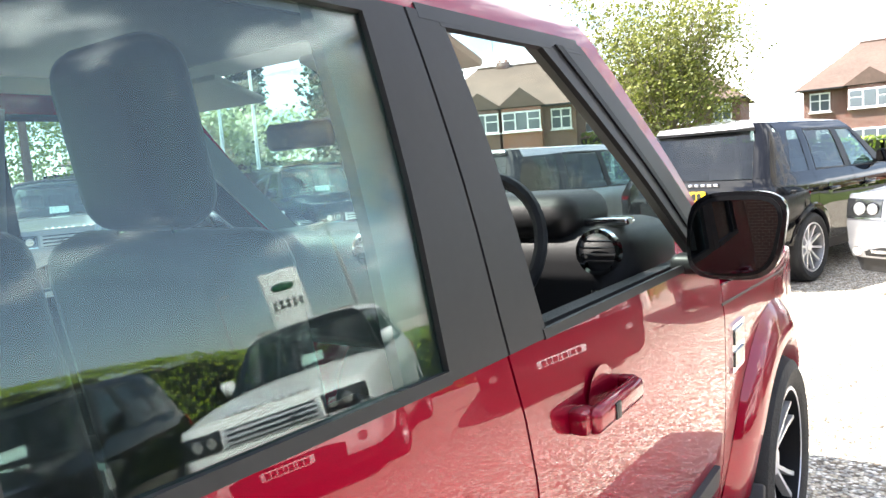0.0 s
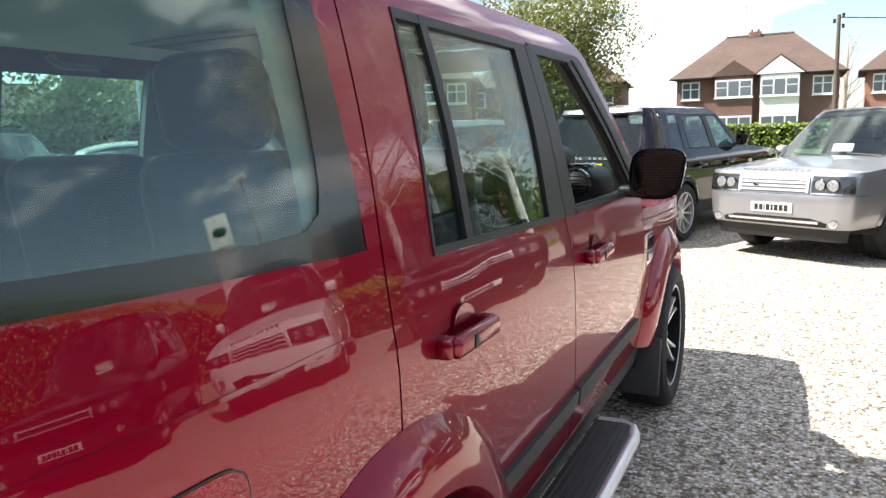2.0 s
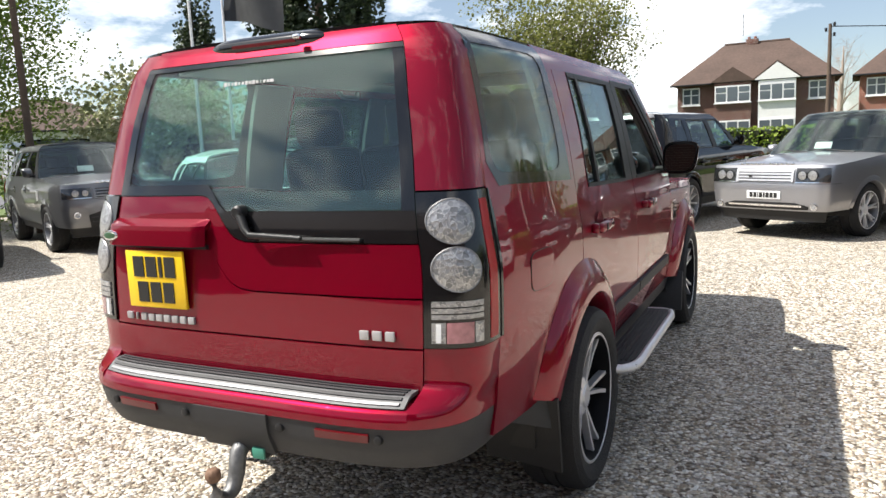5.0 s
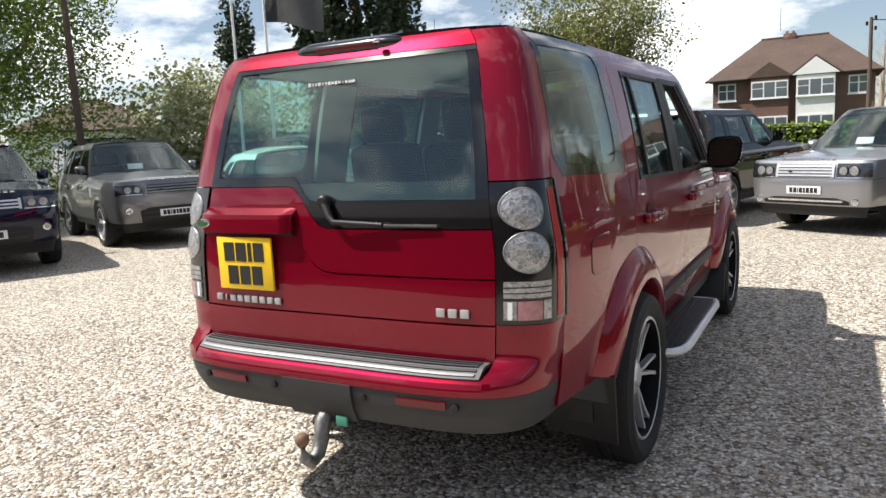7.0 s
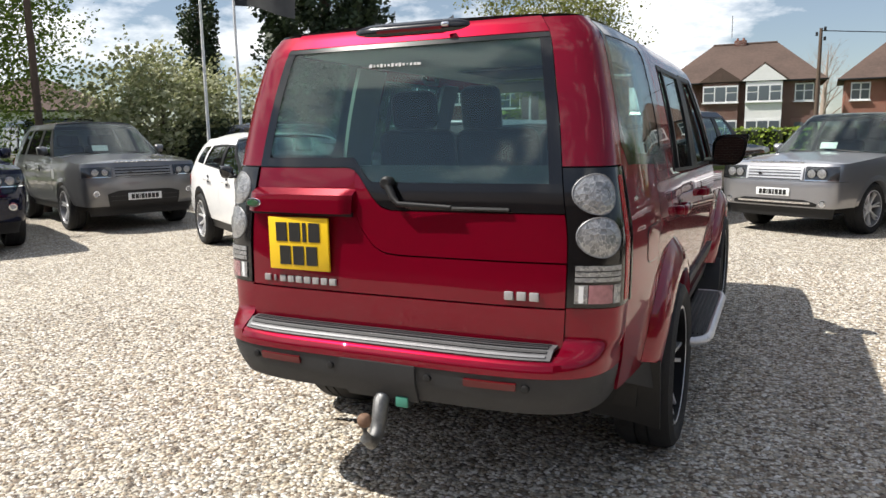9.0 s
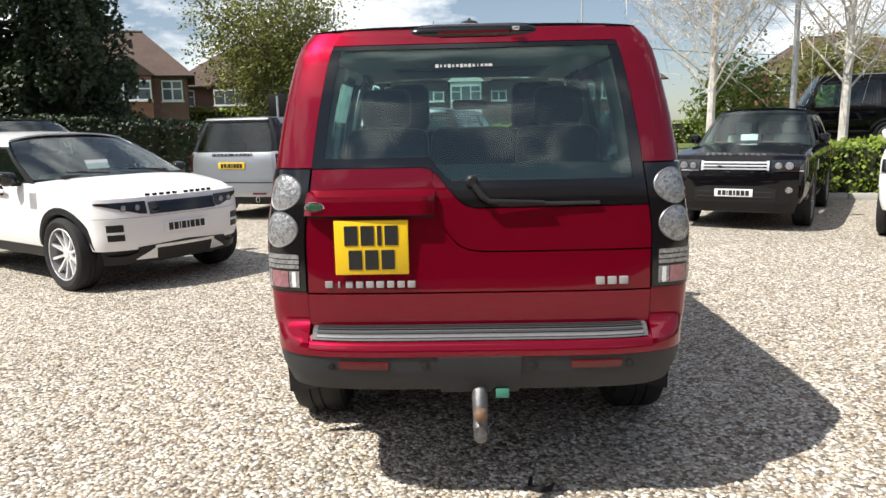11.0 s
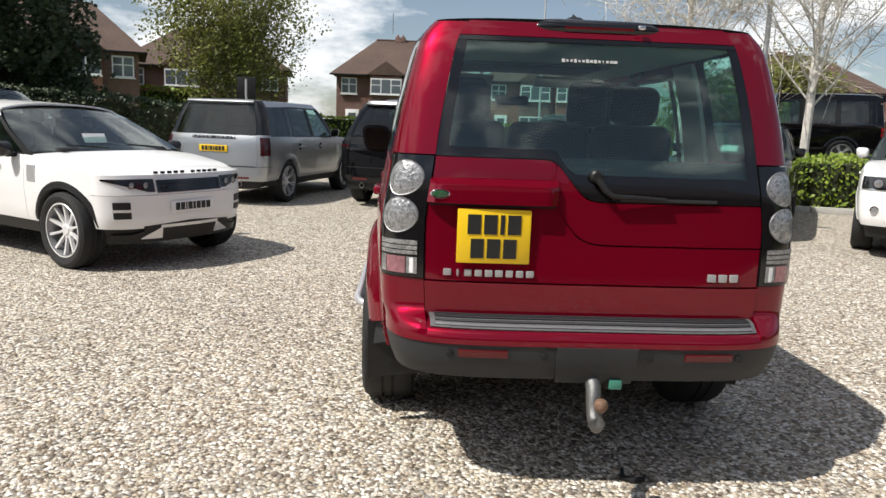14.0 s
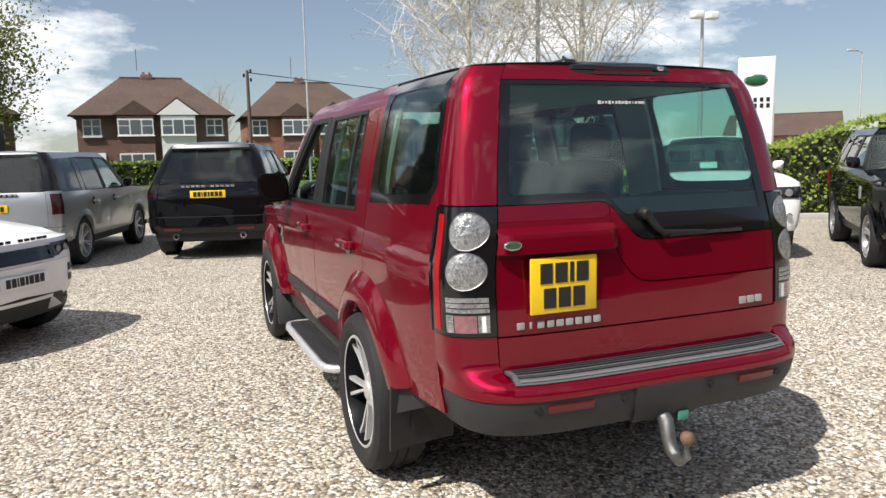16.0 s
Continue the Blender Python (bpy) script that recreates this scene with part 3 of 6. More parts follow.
def mirror_shape(c, w, h, d, y0, y1, n=40, rows=9):
    """A rounded trapezoid housing: open towards y0, domed and smaller towards y1."""
    bm = bmesh.new()
    loops = []
    for r in range(rows + 1):
        v = r / rows
        k = math.sqrt(max(0.0, 1 - v ** 2.4)) if v < 1 else 0.0
        k = max(k, 0.06)
        loop = []
        for i in range(n):
            a = i * 2 * math.pi / n
            ca, sa = math.cos(a), math.sin(a)
            e = (abs(ca) ** 3.6 + abs(sa) ** 3.6) ** (-1 / 3.6)
            x, z = ca * e, sa * e
            lean = 1.0 - 0.10 * (1 - z) / 2
            loop.append(bm.verts.new((c[0] + d * (x * lean * k * w / 2 + 0.012 * z), c[1] + lerp(y0, y1, v), c[2] + z * k * h / 2)))
        loops.append(loop)
    for a, b in zip(loops, loops[1:]):
        for i in range(n):
            bm.faces.new((a[i], a[(i + 1) % n], b[(i + 1) % n], b[i]))
    bm.faces.new(loops[0])
    bm.faces.new(loops[-1])
    bmesh.ops.recalc_face_normals(bm, faces=bm.faces)
    return bm


def mirror_part(P, car, sg, body, glassmat, y, z, k=1.0):
    x0 = X(P, y, z - 0.06)
    c = (sg * (x0 + 0.135 * k), y, z)
    part("mirror_arm", boxed((sg * (x0 + 0.05 * k), y + 0.02 * k, z - 0.075 * k), (0.16 * k, 0.07 * k, 0.05 * k), 0.02 * k, 3), SATIN, car)
    hs = part("wing_mirror", mirror_shape(c, 0.225 * k, 0.205 * k, sg, -0.045 * k, 0.10 * k), body, car, "folded-out door mirror")
    part("mirror_shell_trim", mirror_shape(c, 0.205 * k, 0.185 * k, sg, -0.049 * k, -0.02 * k), MATTE, hs)
    gl = part("mirror_glass", mirror_shape((0, 0, 0), 0.19 * k, 0.168 * k, sg, -0.006 * k, 0.01 * k), glassmat, hs)
    gl.matrix_basis = pose(c[0], c[1] - 0.058 * k, c[2], -2, 0, 4 * sg)


def flank(P, car, body, sg):
    """All panels, panes and pillars of one side."""
    wr, wf, rad, ra = P["wr"], P["wf"], P["rad"], P["arch"]
    sill, belt, top, zE = P["sill"], P["belt"], P["top"], P["edge"]
    bz = lambda y: interp(belt, y)
    tz = lambda y: interp(top, y)
    def under(y):
        z = sill
        for h in (wr, wf):
            d = ra * ra - (y - h) ** 2
            if d > 0:
                z = max(z, rad + math.sqrt(d))
        return max(z, P.get("sill_rear", 0.0)) if y < wr else z
    C, B, A = P["C"], P["B"], P["A"]
    g = 0.003
    cg = lambda z: interp(C, z)
    bg = lambda z: interp(B, z)
    q = part("rear_quarter_panel", side_patch(P, sg, lambda z: yr(P, z), lambda z: cg(z) - g, under, bz, nu=26), body, car)
    rd = part("rear_door", side_patch(P, sg, lambda z: cg(z) + g, lambda z: bg(z) - g, under, bz, nu=26), body, car)
    fd = part("front_door", side_patch(P, sg, lambda z: bg(z) + g, A - g, under, bz, nu=18), body, car)
    part("front_wing", side_patch(P, sg, A + g, P["yf"], under, lambda y: interp(P["bonnet"], y), nu=26), body, car)
    # a dark skin behind the gaps
    part("inner_door_panel", side_patch(P, sg, 0.35, A + 0.05, lambda y: under(y) + 0.01, lambda y: bz(y) - 0.02, off=-0.03, nu=30, nv=4, thick=0.02), SATIN, car)
    # windows and pillars
    W = P["windows"]
    edges = [lambda z: yr(P, z)]
    lo, hi = bz(1.5), tz(1.5)
    for k, (rb, rt, fb, ft, m) in enumerate(W):
        e0 = lambda z, rb=rb, rt=rt: lerp(rb, rt, (z - lo) / (hi - lo))
        e1 = lambda z, fb=fb, ft=ft: lerp(fb, ft, (z - lo) / (hi - lo))
        tt = P["qtop"] if k == 0 and "qtop" in P else tz
        owner = (q, rd, fd)[k]
        if m is not None:
            part("window_pane", side_patch(P, sg, e0, e1, bz, tt, off=-0.0012 if k == 0 and "qtop" in P else -0.006, nu=16, nv=14, thick=0.004), m, owner)
        if k > 0:
            part("waist_seal", side_patch(P, sg, e0, e1, lambda y: bz(y) - 0.002, lambda y: bz(y) + 0.015, off=0.005, nu=10, nv=1), SATIN, owner)
            part("window_channel", side_patch(P, sg, e0, e1, lambda y: tz(y) - 0.02, lambda y: tz(y) + 0.002, off=0.003, nu=10, nv=1), SATIN, owner)
            part("window_edge", side_patch(P, sg, e0, lambda z, e0=e0: e0(z) + 0.011, bz, tz, off=0.003, nu=2, nv=8), SATIN, owner)
        edges += [e0, e1]
    ws = lambda z: lerp(P["ws"][0], P["ws"][1], (z - P["ws"][2]) / (P["ws"][3] - P["ws"][2]))
    edges.append(ws)
    names = ("d_pillar", "c_pillar", "b_pillar", "a_pillar")
    mats = (P.get("dpillar", body), P.get("cpillar", body), SATIN, P.get("apillar", SATIN))
    for k in range(4):
        t1 = zE if k < 2 and "qtop" in P else tz
        if k == 1:
            part("c_pillar", side_patch(P, sg, edges[2], lambda z: cg(z) - g, bz, tz, nu=3, nv=10), mats[1], q)
            part("door_frame", side_patch(P, sg, lambda z: cg(z) + g, edges[3], bz, tz, nu=3, nv=10), mats[1], rd)
            if "qtop" in P:
                part("c_pillar_top", side_patch(P, sg, edges[2], lambda z: cg(z) + 0.05, tz, zE, nu=3, nv=4), body, q)
        elif k == 2:
            part("b_pillar", side_patch(P, sg, edges[4], lambda z: bg(z) - g, bz, tz, off=0.003, nu=3, nv=8), SATIN, rd)
            part("b_pillar_trim", side_patch(P, sg, lambda z: bg(z) + g, edges[5], bz, tz, off=0.003, nu=3, nv=8), SATIN, fd)
        else:
            part(names[k], side_patch(P, sg, edges[2 * k], edges[2 * k + 1], bz, t1, nu=4, nv=12, thick=0.03), mats[k], car)
    y0 = C[-1][1] + 0.05 if "qtop" in P else yr(P, 1.8)
    part("roof_rail", side_patch(P, sg, y0, lambda z: ws(z) + 0.01, tz, zE, nu=16, nv=4), body, car)
    return q, rd, fd


def flares(P, car, material, wide, out):
    for h in (P["wr"], P["wf"]):
        for sg in (1, -1):
            prof = [(-0.02, -0.05), (0.0, out - 0.012), (0.012, out), (wide * 0.35, out - 0.004), (wide * 0.7, out * 0.55), (wide, 0.001)]
            def fn(u, v, h=h, sg=sg):
                a = radians(lerp(8, P.get("flare_end", 172) if h == P["wr"] else 172, u))
                r, o = interp([(i / 5, p[0]) for i, p in enumerate(prof)], v), interp([(i / 5, p[1]) for i, p in enumerate(prof)], v)
                rr = P["arch"] - 0.035 + r
                y, z = h + rr * math.cos(a), P["rad"] + rr * math.sin(a)
                return (sg * (X(P, y, max(z, P["sill"])) + o), y, max(z, P["sill"] - 0.06))
            part("wheel_arch_flare", sheet(fn, 40, 10, 0.008, (sg, 0, 0)), material, car)


def shell_top(P, car, body, roofmat):
    zE = P["edge"]
    y0, y1 = yr(P, zE) , P["ws"][1] - 0.03
    crown = P["crown"]
    def roof(u, v):
        s = bend(2 * u - 1)
        y = lerp(y0, y1, v)
        if v < 0.001:
            y = tail(P, s, zE).y
        return (s * X(P, max(y, y0), zE), y, zE + crown * (1 - abs(s) ** 3) * min(1, 0.35 + v * 5) * (1 - 0.35 * v * v))
    part("roof", sheet(roof, 20, 20, 0.02, (0, 0, 1)), roofmat, car)
    def lining(u, v):
        p = Vector(roof(0.06 + 0.88 * u, 0.05 + 0.9 * v))
        return p - Vector((0, 0, 0.06))
    part("headlining", sheet(lining, 12, 8, 0.01, (0, 0, -1)), LINING, car)
    yb, yt, zb, zt = P["ws"]
    def screen(u, v):
        s = 2 * u - 1
        z, y = lerp(zb, zt + 0.02, v), lerp(yb, yt, v)
        return (s * (X(P, y, z) - 0.012), y + (1 - s * s) * lerp(0.2, 0.06, v), z + (1 - s * s) * 0.03 * v)
    part("windscreen", sheet(screen, 14, 8, 0.005, (0, 1, 1)), CLEAR, car)
    for k in (-1, 1):
        part("windscreen_wiper", tubed([(k * 0.35 - 0.2, yb + 0.2, zb + 0.03), (k * 0.35 + 0.25, yb + 0.16, zb + 0.06)], 0.01, 6), SATIN, car)
    bon = P["bonnet"]
    def hood(u, v):
        s = bend(2 * u - 1)
        k = max(0.0, 1 - abs(s) ** P["nf"]) ** (1 / P["nf"])
        yend = P["yf"] + interp(P["front"], interp(bon, P["yf"])) * k
        y = lerp(yb + 0.2 * (1 - s * s) + 0.02, yend, v)
        z = interp(bon, min(y, P["yf"])) + P["bcrown"] * (1 - abs(s) ** 2.5)
        if y > P["yf"]:
            z -= 0.05 * ((y - P["yf"]) / 0.3) ** 2
        return (s * X(P, min(y, P["yf"]), interp(bon, min(y, P["yf"]))), y, z)
    part("bonnet", sheet(hood, 20, 14, 0.015, (0, 0, 1)), body, car, "smooth curved bonnet")
    part("scuttle", boxed((0, yb + 0.06, zb - 0.06), (1.3, 0.3, 0.1), 0.02), SATIN, car)


def cabin(P, car, material, rows=((0.95, 3), (1.95, 2)), dash=True, beige=None):
    m = beige or material
    zf = P["rad"] + 0.15
    part("cabin_floor", boxed((0, P["L"] / 2 - 0.1, zf - 0.16), (1.36, P["L"] - 1.2, 0.12), 0.02), SATIN, car)
    part("underbody", boxed((0, P["L"] / 2, 0.33), (1.0, P["L"] - 0.7, 0.16), 0.03), SATIN, car)
    s = P["L"] / 4.8
    for y, n in rows:
        y *= s
        xs = (-0.38, 0.38) if n == 2 else (-0.42, 0.0, 0.42)
        for x in xs:
            seat(car, x, y, 0.5 if n == 2 else 0.4, zf + 0.12, m)
    yb = P["ws"][0]
    part("dashboard", boxed((0, yb - 0.12, P["ws"][2] - 0.12), (1.4, 0.55, 0.3), 0.09, 4), DASH, car)
    part("steering_wheel", ring((0.36, yb - 0.5, P["ws"][2] - 0.16), 0.19, 0.016, 20), DASH, car)


def ring(c, R, r, tilt, n=32, k=8):
    bm = bmesh.new()
    M = pose(*c, 90 - tilt)
    rows = []
    for i in range(n):
        a = i * 2 * math.pi / n
        rows.append([bm.verts.new(M @ Vector(((R + r * math.cos(b * 2 * math.pi / k)) * math.cos(a), (R + r * math.cos(b * 2 * math.pi / k)) * math.sin(a), r * math.sin(b * 2 * math.pi / k)))) for b in range(k)])
    for i in range(n):
        for b in range(k):
            bm.faces.new((rows[i][b], rows[(i + 1) % n][b], rows[(i + 1) % n][(b + 1) % k], rows[i][(b + 1) % k]))
    bmesh.ops.recalc_face_normals(bm, faces=bm.faces)
    return bm


def oval(c, w, h, d, face, n=24):
    """A flat oval badge facing -y (face -1) or +y."""
    bm = bmesh.new()
    rings = []
    for k, (f, dy) in enumerate(((1.0, 0.0), (1.0, d * 0.6), (0.9, d))):
        rings.append([bm.verts.new((c[0] + w / 2 * f * math.cos(i * 2 * math.pi / n), c[1] + face * dy, c[2] + h / 2 * f * math.sin(i * 2 * math.pi / n))) for i in range(n)])
    for a, b in zip(rings, rings[1:]):
        for i in range(n):
            bm.faces.new((a[i], a[(i + 1) % n], b[(i + 1) % n], b[i]))
    bm.faces.new(rings[0])
    bm.faces.new(rings[-1])
    bmesh.ops.recalc_face_normals(bm, faces=bm.faces)
    return bm


def round_lamp(c, r, parent, material, face=1, depth=0.02):
    q = part("lamp_ring", lathe([(r * 1.12, 0.0), (r * 1.12, face * depth * 0.8), (r, face * depth * 0.9), (r * 0.97, face * depth * 0.4)], c, "y", 28), GLOSSBLACK, parent)
    part("lamp_bowl", lathe([(r, face * depth * 0.6), (r * 0.6, face * depth * 0.9), (0.012, face * depth)], c, "y", 28), material, parent)
    return q


def front_face(P, car, body, o):
    """Grille, lamps, bumper, plate and lettering bars of the nose."""
    zt = interp(P["bonnet"], P["yf"])
    zg0, zg1 = o["grille"]
    lowcol = o.get("low", SATIN)
    nb = part("front_bumper", nose_patch(P, -1, 1, 0.42, lambda s: zg0 - 0.004, nu=30, nv=8), body, car)
    part("front_panel", nose_patch(P, -1, 1, zg0, lambda s: zt, nu=30, nv=6), body, car)
    part("lower_bumper", nose_patch(P, -0.97, 0.97, 0.27, 0.43, off=-0.03, nu=26, nv=4), lowcol, car)
    gw = o.get("gw", 0.5)
    gr = part("grille", nose_patch(P, -gw, gw, zg0 + 0.02, zg1, off=0.008, nu=14, nv=3), o.get("mesh", GLOSSBLACK), car)
    for q in (1, -1):
        part("grille_side", nose_patch(P, *sorted((q * gw, q * (gw - 0.035))), zg0 + 0.02, zg1, off=0.020, nu=2, nv=3), o.get("bar", ALLOY), gr)
    nbar = o.get("bars", 3)
    for k in range(nbar):
        z = lerp(zg0 + 0.045, zg1 - 0.025, k / max(1, nbar - 1))
        part("grille_bar", nose_patch(P, -gw * 0.97, gw * 0.97, z - 0.011, z + 0.011, off=0.022, nu=14, nv=1, thick=0.012), o.get("bar", ALLOY), gr)
    for sg in (1, -1):
        s0, s1 = (gw + 0.03, 0.97) if sg > 0 else (-0.97, -gw - 0.03)
        low = (lambda s: zg0 + 0.03 + 0.25 * max(0, abs(s) - gw - 0.1)) if o.get("compact") else (zg0 + 0.025)
        hl = part("headlamp", nose_patch(P, s0, s1, low, zg1 + 0.012, off=0.008, nu=10, nv=4), o.get("lens", HEADLENS), car)
        if not o.get("compact"):
            a, b = sorted((sg * (s0 if sg > 0 else -s1), sg * (s1 if sg > 0 else -s0)))
            part("lamp_trim", nose_patch(P, a, b, zg0 + 0.012, zg0 + 0.024, off=0.010, nu=8, nv=1), CHROME, hl)
        for s, rr in ((gw + 0.13, 0.30), (gw + 0.28, 0.34)):
            c = nose(P, sg * s, (zg0 + zg1) / 2 + 0.012 + (0.012 if o.get("compact") else 0), 0.004)
            round_lamp(c, (zg1 - zg0) * (0.22 if o.get("compact") else rr), hl, FACET)
        if o.get("compact"):
            continue
        c = nose(P, sg * 0.8, o.get("fog", 0.56), 0.004)
        fl = part("fog_lamp", lathe([(0.05, 0), (0.05, 0.012), (0.035, 0.014), (0.012, 0.01)], c, "y", 20), CHROME, car)
        part("fog_bowl", lathe([(0.035, 0.016), (0.012, 0.012)], c, "y", 16), FACET, fl)
    if o.get("compact"):
        part("lower_intake", nose_patch(P, -0.62, 0.62, lambda s: 0.36 + 0.02 * s * s, lambda s: 0.47 - 0.05 * abs(s), off=0.008, nu=16, nv=2), SATIN, car)
        part("dark_valance", nose_patch(P, -0.95, 0.95, 0.29, lambda s: 0.36 + 0.09 * min(1, max(0, 2.2 - 3 * abs(s))) , off=0.004, nu=24, nv=3), SATIN, car)
        for q in (1, -1):
            a, b = sorted((q * 0.40, q * 0.66))
            part("skid_leg", nose_patch(P, a, b, lambda s: 0.30 + 0.02 * abs(s), lambda s: 0.30 + 0.42 * (0.70 - abs(s)) , off=0.014, nu=6, nv=3), o["skid"], car)
            a, b = sorted((q * 0.74, q * 0.90))
            vent = part("side_intake", nose_patch(P, a, b, 0.52, 0.68, off=0.006, nu=5, nv=3), SATIN, car)
            part("intake_bar", nose_patch(P, a, b, 0.585, 0.61, off=0.012, nu=5, nv=1), ALLOY, vent)
        part("skid_bar", nose_patch(P, -0.42, 0.42, 0.415, 0.445, off=0.014, nu=10, nv=1), o["skid"], car)
    else:
        iw, i0, i1 = o.get("intake", (0.66, 0.40, 0.56))
        part("lower_intake", nose_patch(P, -iw, iw, lambda s: i0, lambda s: i1 - 0.05 * max(0, abs(s) / iw - 0.72) / 0.28, off=0.006, nu=18, nv=3), SATIN, car)
        for q in range(2):
            z = lerp(i0, i1, 0.35 + 0.3 * q)
            part("intake_slat", nose_patch(P, -iw * 0.92, iw * 0.92, z - 0.006, z + 0.006, off=0.010, nu=14, nv=1), PLASTIC, car)
    if o.get("skid") and not o.get("compact"):
        part("skid_trim", nose_patch(P, -0.62, 0.62, 0.475, 0.503, off=0.020, nu=14, nv=2), o["skid"], car)
    yc = nose(P, 0, o.get("plate_z", 0.6)).y + 0.012
    plate((0, yc, o.get("plate_z", 0.6)), 0.52, 0.111, PLATEWHITE, car, ONE_ROW(), face=1)
    n = 10
    for k in range(n):
        s = lerp(-0.42, 0.42, (k + (0.8 if k > 4 else 0)) / (n - 0.2))
        c = nose(P, s, zt - 0.02, 0.002)
        part("bonnet_letter_bar", boxed((c.x, c.y - 0.012, zt + 0.02), (0.045, 0.02, 0.026), 0.003), o.get("letters", CHROME), car)
    part("front_badge", oval(nose(P, 0.22 if not o.get("compact") else 0.36, (zg0 + zg1) / 2, 0.03), 0.06, 0.032, 0.008, 1), DARKALLOY, gr)



BADGE = mat("green_oval_enamel", (0.01, 0.09, 0.03), 0.3, coat=0.8)


def rear_face(P, car, body, o):
    zb, zt = o["glass"]
    zE = P["edge"]
    part("rear_bumper", tail_patch(P, -1, 1, 0.42, 0.66, off=0.03, nu=26, nv=6), o.get("bumper", body), car)
    part("lower_rear_bumper", tail_patch(P, -0.95, 0.95, 0.30, 0.44, off=0.0, nu=20, nv=3), SATIN, car)
    tg = part("tailgate", tail_patch(P, -0.82, 0.82, 0.665, zb - 0.01, nu=24, nv=8), body, car)
    for sg in (1, -1):
        part("rear_corner", tail_patch(P, min(sg * 0.825, sg), max(sg * 0.825, sg), 0.665, zb, nu=6, nv=8), body, car)
        part("rear_pillar_corner", tail_patch(P, min(sg * 0.825, sg), max(sg * 0.825, sg), zb + 0.002, zE, nu=6, nv=8), P.get("dpillar", body), car)
        l0, l1 = o["lamps"]
        a, b = sorted((sg * o.get("ls", 0.70), sg * 0.999))
        tl = part("tail_lamp", tail_patch(P, a, b, l0, l1, off=0.012, nu=8, nv=5), o.get("lampm", REDLENS), car)
        part("lamp_strip", tail_patch(P, a, b, (l0 + l1) / 2 - 0.02, (l0 + l1) / 2 + 0.02, off=0.016, nu=8, nv=1), o.get("strip", DARKLENS), tl)
        a, b = sorted((sg * 0.45, sg * 0.72))
        part("rear_reflector", tail_patch(P, a, b, 0.46, 0.49, off=0.036, nu=4, nv=1), LENSRED, car)
        a, b = sorted((sg * 0.48, sg * 0.62))
        part("exhaust_tip", lathe([(0.035, -0.06), (0.045, -0.06), (0.045, 0.05), (0.035, 0.05)], tail(P, sg * 0.58, 0.37, -0.02), "y", 18), CHROME, car)
    part("rear_window", tail_patch(P, -0.82, 0.82, zb, zt, off=-0.004, nu=16, nv=6, thick=0.005), o.get("pane", DARKPANE), tg)
    part("tailgate_header", tail_patch(P, -0.82, 0.82, zt + 0.004, zE, nu=16, nv=3), body, tg)
    part("rear_spoiler", tail_patch(P, -0.86, 0.86, zt + 0.035, zE + 0.012, off=0.075, nu=20, nv=3, thick=0.05), o.get("spoiler", body), tg)
    part("bumper_groove", tail_patch(P, -0.8, 0.8, 0.655, 0.672, off=0.034, nu=16, nv=1), SATIN, car)
    part("garnish", tail_patch(P, -0.42, 0.42, zb - 0.07, zb - 0.03, off=0.014, nu=10, nv=1), o.get("garnish", GLOSSBLACK), tg)
    y = tail(P, 0, o["plate_z"], 0.014).y
    plate((0, y, o["plate_z"]), 0.52, 0.111, YELLOW, car, ONE_ROW(), face=-1)
    for k in range(10):
        s = lerp(-0.4, 0.4, (k + (0.8 if k > 4 else 0)) / 9.8)
        c = tail(P, s, zb - 0.05, 0.02)
        part("tailgate_letter_bar", boxed((c.x, c.y, c.z), (0.05, 0.012, 0.028), 0.003), CHROME, tg)


def handles(P, car, doors, sg, body, ys, z):
    for d, y in zip(doors, ys):
        # flat black disc, the shade of the handle's hollow put into its colour
        part("handle_cup_shade", side_disc(P, sg, y - 0.03, z, 0.06, 0.0025), GLOSSBLACK, d)
        part("door_handle", boxed((sg * (X(P, y, z) + 0.035), y, z), (0.03, 0.24, 0.04), 0.014, 3), body, d)


def generic(over):
    P = dict(L=4.8, sill=0.42, edge=1.76, crown=0.05, bcrown=0.05, rad=0.375, rim=0.265, arch=0.44, track=0.83, wr=0.98, wf=3.72,
             taper_r=(0.8, 0.05), taper_f=(3.8, 0.10), nf=3.6, nr=4.0, yf=4.42,
             prof=[(0.3, 0.86), (0.5, 0.93), (0.75, 0.955), (1.0, 0.95), (1.1, 0.93), (1.18, 0.90), (1.5, 0.80), (1.68, 0.73), (1.76, 0.66)],
             yr=[(0.4, 0.28), (1.1, 0.32), (1.76, 0.55)], front=[(0.3, 0.30), (0.5, 0.36), (0.75, 0.36), (0.95, 0.3), (1.1, 0.2)],
             rear=[(0.3, 0.24), (0.5, 0.27), (1.1, 0.26), (1.76, 0.18)],
             belt=[(0.3, 1.17), (3.2, 1.13)], top=[(0.5, 1.64), (1.5, 1.67), (3, 1.66)], bonnet=[(2.9, 1.13), (3.6, 1.09), (4.42, 1.0)],
             C=[(0.6, 1.12), (1.1, 1.10), (1.7, 1.2)], B=[(0.5, 2.1), (1.7, 2.05)], A=3.12,
             windows=[(0.5, 0.75, 1.05, 1.12, DARKPANE), (1.2, 1.28, 1.95, 1.93, DARKPANE), (2.1, 2.07, 2.85, 2.42, PANE)], ws=(3.1, 2.45, 1.13, 1.72))
    P.update(over)
    return P


